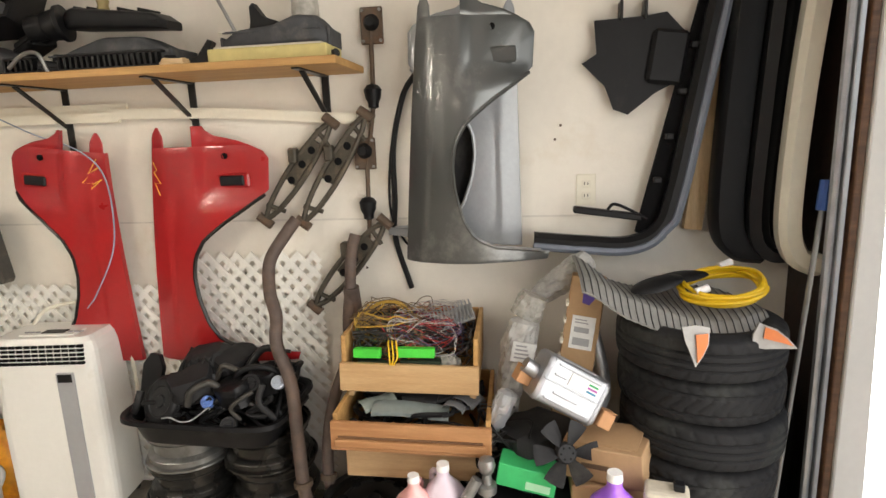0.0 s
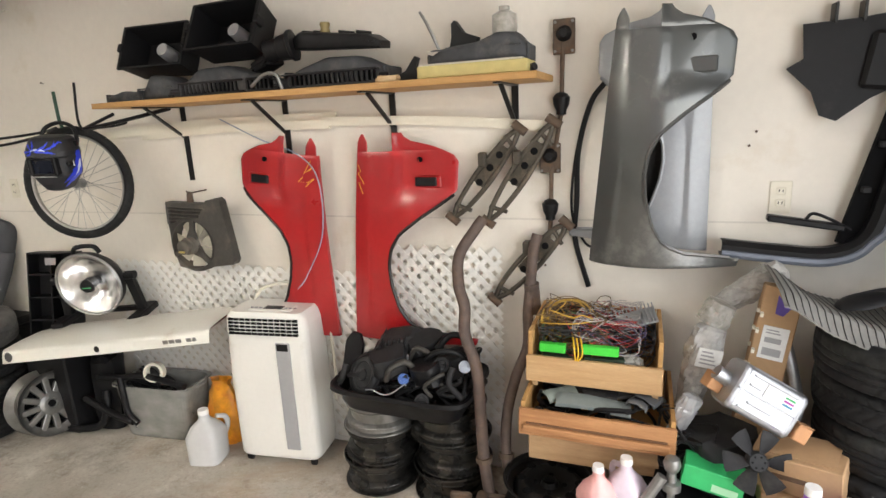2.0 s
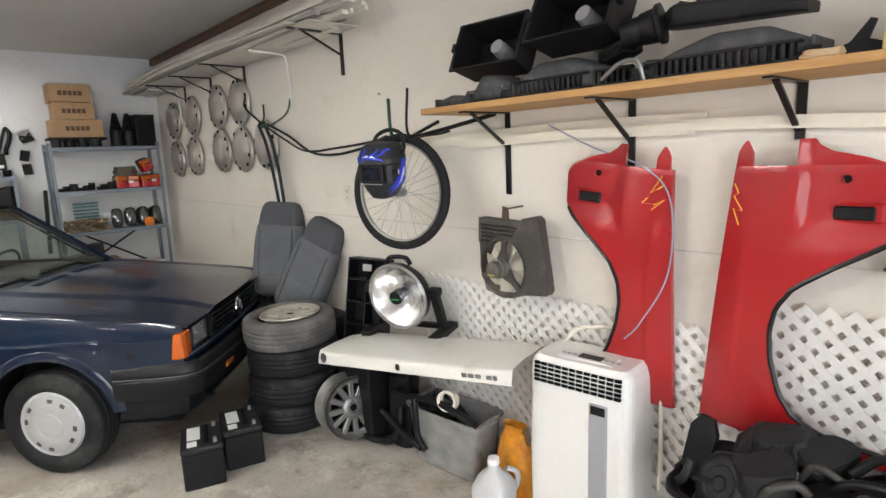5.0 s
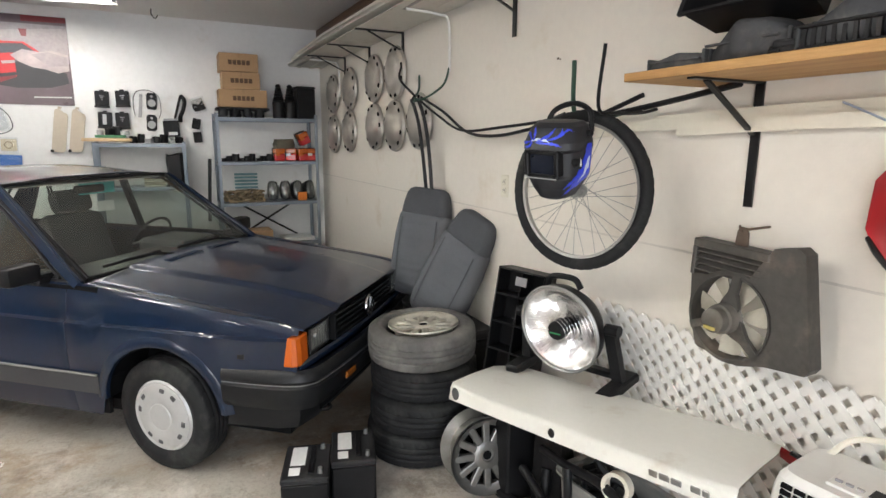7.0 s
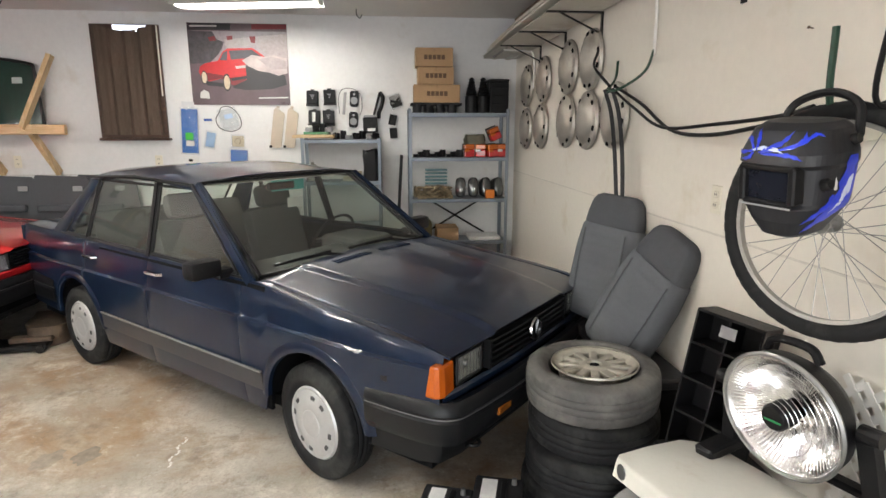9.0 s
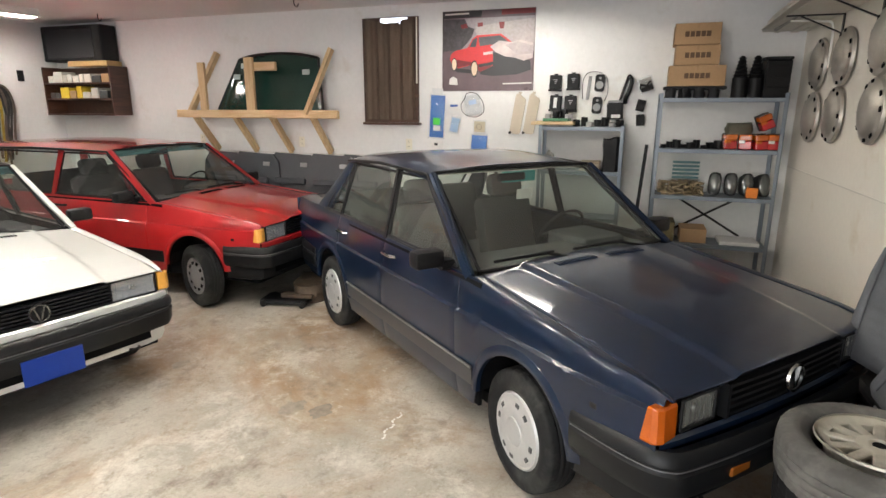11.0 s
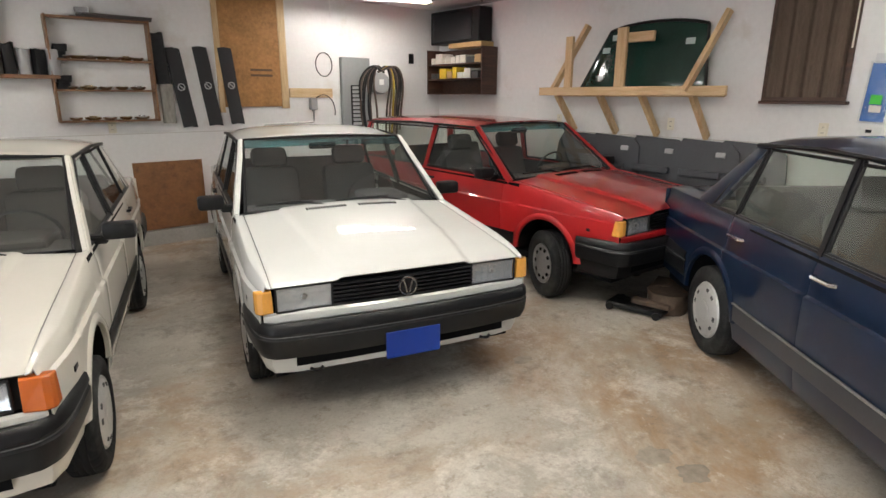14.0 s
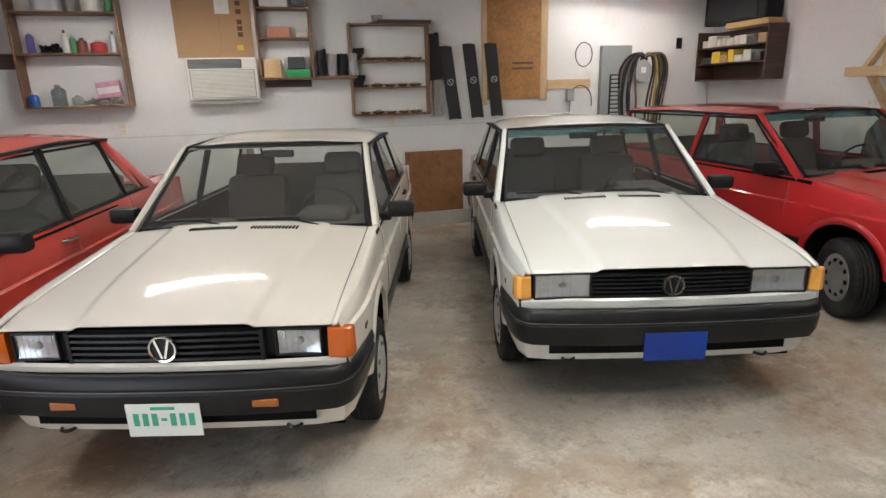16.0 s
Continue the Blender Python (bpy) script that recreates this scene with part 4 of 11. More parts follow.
    if not wagon:
        part("parcel_shelf", B(-2.78, -2.40, -0.66, 0.66, 0.86, 0.885), dark, c)
    bm = bmesh.new()
    box(bm, -1.13, -1.10, -0.11, 0.11, 1.225, 1.275, 0.01)
    part("inside_mirror", bm, plastic_black, c)
    if name == "blue_car":
        part("sun_visor", B(-1.13, -1.115, -0.07, 0.20, 1.215, 1.285, 0.004), mat("teal_card", (0.05, 0.36, 0.34), 0.4), c, "teal folded card at the top of the windscreen")
        # plain white rectangle just behind the windscreen
        part("paper_note", B(-1.118, -1.115, 0.05, 0.18, 1.10, 1.165), mat("plain_panel_white", (0.62, 0.63, 0.58), 0.7), c, "small white panel behind the windscreen")
    part("headlining", B(r_end + 0.05, XT - 0.05, -0.60, 0.60, ZR - 0.035, ZR - 0.03), mat("headlining", (0.58, 0.56, 0.52), 0.9), c)
    for px in (0.0, -WB):
        for s in (-1, 1):
            make_wheel(c, px, s * 0.715, cover, steer if px == 0.0 else 0.0, lift / size)
    return c


white_car_paint = mat("cream_white_car_paint", (0.66, 0.635, 0.565), 0.5, var=0.02, coat=1.0, bump=0)
white_car_paint_2 = mat("white_car_paint", (0.65, 0.66, 0.63), 0.5, var=0.02, coat=1.0, bump=0)
blue_car_paint = mat("dusty_navy_car_paint", (0.004, 0.012, 0.032), 0.34, var=0.12, coat=0.8, bump=0, spec=0.2, dirt=(0.014, 0.026, 0.050), dirt_amount=0.14)
red_car_paint = mat("red_car_paint", (0.40, 0.008, 0.011), 0.45, var=0.05, coat=1.0, bump=0)
orange_red_paint = mat("faded_red_car_paint", (0.50, 0.035, 0.022), 0.45, var=0.05, coat=1.0, bump=0)
beige_cloth = mat("beige_cloth", (0.055, 0.050, 0.044), 0.95, var=0.15, bump=0.3, bump_scale=300)
grey_cloth = mat("charcoal_seat_cloth", (0.085, 0.087, 0.082), 0.95, var=0.2, bump=0.3, bump_scale=300)
plate_blue = (mat("blue_plate", (0.001, 0.030, 0.25), 0.35, var=0.04, bump=0.02), "plain blue plate on the front bumper")
plate_white = (mat("white_plate", (0.72, 0.75, 0.70), 0.4, var=0.04, bump=0.02), "white number plate with green marks")

car("blue_car", -3.53, -1.19, 49.6, blue_car_paint, "dusty dark blue four-door saloon with silver wheel covers on the concrete", face="old", moulding="grey", steer=-7, lift=0.03, interior=grey_cloth, glass=car_glass, top=mat("dust_covered_navy_paint", (0.006, 0.014, 0.036), 0.34, var=0.2, grain=60, stain=3, coat=0.75, bump=0, spec=0.3, dirt=(0.020, 0.023, 0.036), dirt_amount=0.22), lower=mat("dark_grey_sill", (0.035, 0.037, 0.042), 0.5), skirt=bumper_black)
car("red_wagon", -5.209, -4.817, 88.4, red_car_paint, "bright red two-door estate parked before the west wall", style="wagon", cover="slotted", steer=-22, skirt=bumper_black, lift=0.060, size=0.962)
car("white_car", -2.773, -4.815, 75.1, white_car_paint_2, "white four-door saloon with a plain blue front plate", cover="cover", plate_color=plate_blue, lift=0.065, size=0.934)
car("white_car", -0.610, -4.796, 73.8, white_car_paint, "cream-white four-door saloon with square headlamps and dented bumper", face="old", plate_color=plate_white, interior=beige_cloth, lift=0.110, size=0.888)
car("red_saloon", 1.35, -4.60, 80.0, orange_red_paint, "faded orange-red four-door saloon with a chrome side strip", face="old", moulding="chrome", interior=beige_cloth)

# ---- ceiling lights ----
def tube_fitting(x, y, yaw, glow=tube_glow, z=ZC - 0.075):
    t = thing("tube_light", pose(x, y, z, 0, 0, yaw), "lit twin fluorescent strip light under the ceiling", "ceiling light", "fluorescent strip lights")
    part("housing", B(-0.63, 0.63, -0.06, 0.06, 0.02, 0.073, 0.006), white_paint, t)
    for yy in (-0.035, 0.035):
        bm = bmesh.new()
        tube(bm, [(-0.60, yy, -0.002), (0.60, yy, -0.002)], 0.014, 10)
        part("tube", bm, glow, t, "glowing fluorescent tube")
    # side wings added to keep the tubes' light off the upper walls
    for s in (-1, 1):
        bm = bmesh.new()
        grid(bm, [[(xx, s * yy, zz) for yy, zz in ((0.060, 0.040), (0.115, -0.020), (0.118, -0.018), (0.062, 0.046))] for xx in (-0.62, 0.62)], close_v=True)
        part("reflector_wing", bm, white_paint, t)
    for xx in (-0.61, 0.61):
        part("end_cap", B(xx - 0.012, xx + 0.012, -0.06, 0.06, -0.02, 0.03, 0.004), white_paint, t)
    return t


tube_fitting(-5.58, -2.47, 80, dim_glow)
tube_fitting(-4.87, -7.75, 164, corner_glow)
# unseen fittings added at guessed places to light the cars and south wall
tube_fitting(-2.5, -4.9, 90)
tube_fitting(-1.2, -3.0, 0)
tube_fitting(0.0, -6.95, 0)
tube_fitting(-3.1, -3.3, 0)

# ---- things on and along the north wall ----
def wall_shelf():
    s = thing("wall_shelf", pose(0, 0, 0), "plywood shelf board on dark steel brackets", "shelf")
    bm = bmesh.new()
    box(bm, -1.44, 0.655, -0.345, -0.012, 1.772, 1.797, 0.002)
    part("board", bm, plywood, s)
    for x, low in ((-1.23, 1.40), (-0.61, 1.50), (-0.05, 1.60), (0.50, 1.58)):
        bm = bmesh.new()
        box(bm, x - 0.014, x + 0.014, -0.010, -0.003, low, 1.772)
        box(bm, x - 0.014, x + 0.014, -0.30, -0.003, 1.766, 1.773)
        bar(bm, (x, -0.24, 1.766), (x - 0.005, -0.012, 1.62 if low < 1.55 else 1.63), 0.018, 0.008)
        part("bracket", bm, steel_black, s, "dark folded steel bracket")
    return s


wall_shelf()

# white plastic mouldings lying behind the brackets
for a, b in (((-1.62, -0.018, 1.665), (-0.33, -0.018, 1.685)), ((-0.40, -0.032, 1.665), (0.62, -0.032, 1.605)), ((-1.50, -0.030, 1.635), (-0.36, -0.030, 1.652)), ((-2.0, -0.020, 1.62), (-1.35, -0.020, 1.66))):
    bm = bmesh.new()
    mid = (Vector(a) + Vector(b)) / 2 + Vector((0, 0, 0.012))
    for p, q in zip(spline([a, mid, b], 6), spline([a, mid, b], 6)[1:]):
        bar(bm, p, q, 0.012, 0.040)
    tagged(part("plastic_moulding", bm, yellow_white), "long cream plastic moulding strip resting on the wall", "moulding strip", "moulding strips")


FR = [(0, .61), (.030, .62), (.045, .50), (.065, .365), (.11, .302), (.17, .264), (.28, .236), (.37, .230), (.45, .245), (.52, .29), (.59, .385), (.65, .48), (.70, .55), (.85, .56), (.90, .46), (.93, .335), (.965, .31)]


def fender(name, m, paint, label, flip=1, depth=0.10, badge=True, marks=True):
    """A front wing panel hung nose down: folded inner edge, wheel arch, tabs and lamp recess."""
    f = thing(name, m, label, "car fender", "hung body panels")
    bm = bmesh.new()

    def pt(u, v, s):
        bulge = depth * (0.25 + 0.75 * math.sin(math.pi * min(1, max(0.0, u / 0.62)) ** 0.8)) * (0.75 + 0.25 * math.sin(math.pi * min(1, v / 0.96)))
        step = 0.018 * smoothstep(0.27, 0.31, u) * smoothstep(0.66, 0.70, v)
        crease = 0.006 * smoothstep(0.09, 0.10, u - 0.10 * v)
        return (flip * u, -bulge + step + crease, v)

    vs = [0.0, 0.015, 0.03, 0.045, 0.06, 0.085, 0.11] + [0.14 + 0.03 * k for k in range(25)] + [0.885]
    n = 22
    rows = []
    for v in vs:
        L, R = 0.107 * v / 0.93, lerp_table(FR, v)
        rows.append([pt(L + (R - L) * k / n, v, k / n) for k in range(n + 1)])
    grid(bm, rows)
    for lo, hi in ((0, 0), (1, 1)):
        rows = []
        for v in (0.885, 0.905, 0.925, 0.945, 0.962):
            if lo == 0:
                a, b = 0.107 * v / 0.93, 0.155 - 0.02 * smoothstep(0.92, 0.97, v)
                a += 0.018 * smoothstep(0.93, 0.965, v)
            else:
                a, b = 0.275, lerp_table(FR, v)
            rows.append([pt(a + (b - a) * k / 8, v, k / 8) for k in range(9)])
        grid(bm, rows)
    # folded flange along the straight edge
    rows = []
    for v in vs:
        L = 0.107 * v / 0.93
        p = pt(L, v, 0)
        rows.append([p, (p[0] - flip * 0.002, p[1] + depth * 0.22, v)])
    grid(bm, rows)
    bmesh.ops.remove_doubles(bm, verts=bm.verts[:], dist=1e-4)
    skin = part("panel", bm, paint, f, smooth=True)
    thick(skin, 0.004)
    bm = bmesh.new()
    tube(bm, [Vector(pt(lerp_table(FR, v), v, 1)) for v in [0.035 + 0.655 * k / 26 for k in range(27)]], 0.008, 6)
    part("arch_lip", bm, steel_black if badge else paint, f, "dark folded arch edge" if badge else "", True)
    u0 = 0.42
    p = pt(u0, 0.75, 1)
    part("lamp_frame", B(flip * u0 - 0.068, flip * u0 + 0.068, p[1] - 0.010, p[1] + 0.004, 0.722, 0.778, 0.006), paint, f)
    if badge:
        part("side_lamp", B(flip * u0 - 0.05, flip * u0 + 0.05, p[1] - 0.018, p[1] - 0.004, 0.730, 0.770, 0.005), plastic_black, f, "small black side lamp housing")
    bm = bmesh.new()
    q = pt(0.395, 0.845, 1)
    lathe(bm, [(0.0, 0.0), (0.012, 0.0), (0.012, 0.006)], 14, Matrix.Translation((flip * 0.395, q[1] - 0.003, 0.845)) @ Matrix.Rotation(radians(90), 4, "X"))
    part("hole", bm, black_void, f)
    if marks:
        bm = bmesh.new()
        w = [(0.10, 0.83), (0.115, 0.80), (0.10, 0.79), (0.13, 0.745), (0.10, 0.75), (0.12, 0.70)] if flip > 0 else [(0.13, 0.86), (0.16, 0.80), (0.12, 0.83), (0.19, 0.76), (0.14, 0.76), (0.11, 0.78), (0.15, 0.74)]
        tube(bm, [Vector(pt(a, b, 0)) + Vector((0, -0.002, 0)) for a, b in w], 0.0024, 5)
        part("crayon_mark", bm, mat("yellow_crayon", (0.75, 0.42, 0.05), 0.7), f, "scrawled yellow crayon mark")
    return f


fender("fender", pose(-0.300, -0.035, 0.640), red_panel, "red car fender hung nose down with a yellow crayon mark", 1, 0.085)
fender("fender", pose(-0.402, -0.035, 0.622, 0, 6.0, 0), red_panel, "red car fender hung nose down with a looping yellow mark", -1, 0.085)
fender("fender", Matrix.Translation((0.815, -0.115, 1.085)) @ Matrix.Diagonal((0.84, 1, 0.935, 1)), grey_panel, "grey metallic car fender hung over another on the wall", 1, 0.16, False, False)
inner = fender("fender", Matrix.Translation((1.235, -0.03, 1.115)) @ Matrix.Rotation(radians(5), 4, "Y") @ Matrix.Diagonal((0.84, 1, 0.90, 1)), mat("pale_grey_primer", (0.30, 0.315, 0.33), 0.4, 0.3, var=0.08, coat=0.3), "pale grey car fender behind the darker one", -1, 0.07, False, False)
# dark plate filling the arch of the pale fender
bm = bmesh.new()
plate(bm, [(-0.40, 0.10), (-0.20, 0.10), (-0.16, 0.30), (-0.18, 0.52), (-0.28, 0.66), (-0.42, 0.66)], 0.006, Matrix.Translation((0, -0.004, 0)))
part("wheel_liner", bm, plastic_dusty, inner, "dark plate behind the wheel arch")

# thin cables on the wall and over the red panel
for name, pts, r, m_, lab in (
        ("cable", [(-0.98, -0.03, 1.70), (-0.75, -0.05, 1.60), (-0.50, -0.10, 1.52), (-0.40, -0.11, 1.40), (-0.40, -0.12, 1.15), (-0.50, -0.13, 0.95), (-0.56, -0.13, 0.88)], 0.003, mat("blue_grey_cable", (0.28, 0.33, 0.42), 0.5), "thin blue-grey cable hanging over the red panel"),
        ("cable", [(0.86, -0.05, 1.76), (0.80, -0.02, 1.68), (0.755, -0.02, 1.50), (0.75, -0.02, 1.30), (0.745, -0.02, 1.14), (0.80, -0.02, 0.94)], 0.011, plastic_black, "black cable hanging beside the grey panel"),
        ("cable", [(0.775, -0.02, 1.62), (0.74, -0.02, 1.45), (0.73, -0.015, 1.25), (0.78, -0.015, 1.13), (0.83, -0.015, 1.10)], 0.005, plastic_black, "thin black cable loop on the wall")):
    bm = bmesh.new()
    tube(bm, spline(pts, 8), r, 8)
    tagged(part(name, bm, m_, smooth=True), lab, "cable")


# ---- lattice panels ----
def lattice(x0, x1, z0, z1, y, lean=0.0):
    h = thing("lattice_panel", pose(x0, y, z0, lean, 0, 0), "white plastic garden lattice leaning on the wall", "lattice", "lattice panels")
    w, ht, step, sw = x1 - x0, z1 - z0, 0.066, 0.025
    lat = mat("lattice_plastic", (0.86, 0.845, 0.79), 0.45, var=0.04, bump=0.03)
    for d, yy in ((1, 0.0), (-1, -0.0012)):
        k = -int(ht / step) - 1
        while k * step < w + ht:
            c = k * step
            pts = []
            if d > 0:
                a, b = max(0, c), min(w, c + ht)
                if b - a > 0.02:
                    pts = [(a, a - c), (b, b - c)]
            else:
                a, b = max(0, c - ht), min(w, c)
                if b - a > 0.02:
                    pts = [(a, c - a), (b, c - b)]
            if pts:
                bm = bmesh.new()
                bar(bm, (pts[0][0], yy, pts[0][1]), (pts[1][0], yy, pts[1][1]), 0.006, sw, up=(-(pts[1][1] - pts[0][1]), 0, pts[1][0] - pts[0][0]))
                part("slat", bm, lat, h)
            k += 1
    part("edge_strip", B(0, w, -0.008, 0.004, 0, 0.022), lat, h)
    return h


lattice(-0.13, 0.425, 0.02, 1.085, -0.020)
lattice(-1.86, -0.16, 0.02, 0.945, -0.018)


# ---- air conditioner ----
def portable_ac(m):
    a = thing("portable_air_conditioner", m, "white portable air conditioner with a grey front strip", "air conditioner")
    W, D, H = 0.43, 0.36, 0.80
    bm = bmesh.new()
    rows = []
    for z, s in ((0.045, 0.96), (0.06, 0.99), (0.40, 1.0), (0.74, 0.97), (0.78, 0.93), (0.80, 0.86)):
        row = []
        for k in range(28):
            t = 2 * math.pi * k / 28
            c, q = math.cos(t), math.sin(t)
            ex = 0.28
            row.append((W / 2 * s * math.copysign(abs(c) ** ex, c), D / 2 + D / 2 * s * math.copysign(abs(q) ** ex, q) + 0.02 * (1 - s), z))
        rows.append(row)
    V = grid(bm, rows, close_v=True)
    bm.faces.new(V[-1])
    bm.faces.new(V[0])
    part("body", bm, appliance_white, a, smooth=False)
    part("front_strip", B(0.055, 0.125, -0.006, 0.01, 0.10, 0.66, 0.003), trim_grey, a, "grey vertical front strip")
    part("strip_badge", B(0.062, 0.118, -0.009, -0.004, 0.62, 0.655, 0.002), plastic_black, a)
    for k in range(5):
        for j in range(12):
            z = 0.695 + 0.017 * k
            x = -0.175 + 0.0295 * j
            part("vent_slot", B(x, x + 0.024, -0.004 + 0.012 * k / 5, 0.02, z, z + 0.011), black_void, a) if (k + j) >= 0 else None
    bm = bmesh.new()
    box(bm, -0.10, 0.12, 0.07, 0.19, 0.797, 0.806, 0.003)
    p = part("control_panel", bm, appliance_white, a)
    part("display", B(-0.02, 0.07, 0.09, 0.15, 0.8065, 0.809), plastic_black, p)
    for k in range(6):
        part("button", B(-0.09 + 0.022 * k if k < 3 else 0.018 + 0.022 * k, -0.075 + 0.022 * k if k < 3 else 0.033 + 0.022 * k, 0.10, 0.112, 0.8065, 0.811), trim_grey, p)
    for sx in (-0.17, 0.17):
        for sy in (0.05, 0.31):
            bm = bmesh.new()
            lathe(bm, [(0.0, -0.012), (0.022, -0.012), (0.024, 0), (0.022, 0.012), (0.0, 0.012)], 16, Matrix.Translation((sx, sy, 0.025)) @ Matrix.Rotation(radians(90), 4, "Y"))
            part("castor", bm, plastic_black, a)
    bm = bmesh.new()
    tube(bm, spline([(-0.16, 0.30, 0.79), (-0.10, 0.33, 0.86), (0.05, 0.34, 0.885), (0.18, 0.33, 0.84), (0.235, 0.30, 0.70), (0.25, 0.28, 0.45), (0.255, 0.24, 0.30)], 8), 0.008, 8)
    part("power_cord", bm, yellow_white, a, "cream power cord arching over the back", True)
    return a


portable_ac(pose(-0.665, -0.295, 0, 0, 0, 7) @ Matrix.Diagonal((1.03, 0.68, 1, 1)))


# ---- steel wheels, tyres ----
def steel_wheel(m, material, label, group="stacked steel wheels"):
    w = thing("spare_wheel", m, label, "wheel rim", group)
    bm = bmesh.new()
    r, h = 0.168, 0.066
    lathe(bm, [(r + 0.009, h), (r + 0.014, h - 0.003), (r + 0.013, h - 0.009), (r - 0.002, h - 0.013), (r - 0.003, h - 0.030), (r + 0.001, h - 0.033), (r - 0.001, h - 0.036), (r - 0.022, h - 0.046), (r - 0.023, -h + 0.046), (r - 0.001, -h + 0.036), (r + 0.001, -h + 0.033), (r - 0.003, -h + 0.030), (r - 0.002, -h + 0.013), (r + 0.013, -h + 0.009), (r + 0.014, -h + 0.003), (r + 0.009, -h)], 44)
    part("barrel", bm, material, w, smooth=True)
    bm = bmesh.new()
    lathe(bm, [(r - 0.030, 0.022), (r - 0.050, 0.046), (0.100, 0.050), (0.080, 0.034), (0.036, 0.032), (0.030, 0.05), (0.026, 0.05), (0.026, 0.02)], 44)
    part("disc", bm, material, w, smooth=True)
    for k in range(8):
        t = 2 * math.pi * k / 8
        bm = bmesh.new()
        lathe(bm, [(0.0, 0.0), (0.017, 0.0), (0.019, -0.003)], 12, Matrix.Rotation(t, 4, "Z") @ Matrix.Translation((0.112, 0, 0.0515)))
        part("vent_hole", bm, black_void, w)
    for k in range(4):
        t = 2 * math.pi * (k + 0.5) / 4
        bm = bmesh.new()
        lathe(bm, [(0.0, 0.036), (0.009, 0.036), (0.010, 0.030)], 8, Matrix.Rotation(t, 4, "Z") @ Matrix.Translation((0.055, 0, 0.002)))
        part("bolt_hole", bm, black_void, w)
    return w


grey_rim = mat("worn_grey_rim", (0.26, 0.26, 0.25), 0.30, 0.8, var=0.2, dirt=(0.09, 0.08, 0.07), dirt_amount=0.25)
gloss_rim = mat("glossy_black_rim", (0.030, 0.029, 0.027), 0.25, 0.6, var=0.25, grain=15, dirt=(0.09, 0.08, 0.065), dirt_amount=0.2, bump=0.04)
for i, (cx, cy) in enumerate(((-0.125, -0.205), (0.222, -0.195))):
    for k in range(3):
        bright = i == 0 and k == 2
        steel_wheel(pose(cx + 0.008 * ((k * 7 + i) % 3 - 1), cy + 0.006 * ((k * 5) % 3 - 1), 0.074 + 0.1465 * k, 0, 0.5 * ((k % 2) - 0.5), 31 * k) @ Matrix.Diagonal((0.96, 0.96, 1.09, 1)), grey_rim if bright else gloss_rim,
                    "worn bright grey steel wheel on top of a stack" if bright else "glossy black pressed steel wheel in a stack")
steel_wheel(pose(0.70, -0.40, 0.075, 0, 0, 20), steel_black, "dusty black steel wheel lying under the drawers", "loose steel wheels")
steel_wheel(pose(0.70, -0.40, 0.212, 0, 0, 50), steel_black, "dusty black steel wheel lying under the drawers", "loose steel wheels")
steel_wheel(pose(1.10, -0.34, 0.075, 0, 0, 70), steel_black, "dusty black steel wheel lying on the floor", "loose steel wheels")
steel_wheel(pose(1.10, -0.36, 0.212, 0, 0, 10), steel_black, "dusty black steel wheel lying on the floor", "loose steel wheels")


def loose_tyre(m, material, label, group, R=0.29, w=0.185, style=0):
    t = thing("tyre", m, label, "tyre", group)
    part("carcass", road_tyre(R, R * 0.63, w, style), material, t, smooth=True)
    bm = bmesh.new()
    lathe(bm, [(R * 0.64, -w * 0.34), (R * 0.66, 0.0), (R * 0.64, w * 0.34)], 40)
    part("inner_lining", bm, black_void, t, smooth=True)
    return t


for k in range(7):
    loose_tyre(pose(1.793 + 0.010 * ((k * 5) % 3 - 1), -0.375 + 0.008 * ((k * 7) % 3 - 1), 0.069 + 0.137 * k, 0, 0, 40 * k), rubber, "worn black car tyre in a stack", "tyres stacked by the garage door", 0.247, 0.140, 1 if k in (5, 3) else 0)
for k in range(4):
    loose_tyre(pose(-2.615 + (0.02 if k == 3 else 0.012 * ((k * 5) % 3 - 1)), -0.485 + 0.01 * ((k * 7) % 3 - 1), 0.088 + 0.172 * k, 1.5 if k == 3 else 0, -1.5 if k == 3 else 0, 25 * k), rubber_dusty if k == 3 else rubber,
               "dusty grey tyre on top of a stack" if k == 3 else "worn black car tyre in a stack", "tyres stacked by the blue car", 0.275, 0.170)


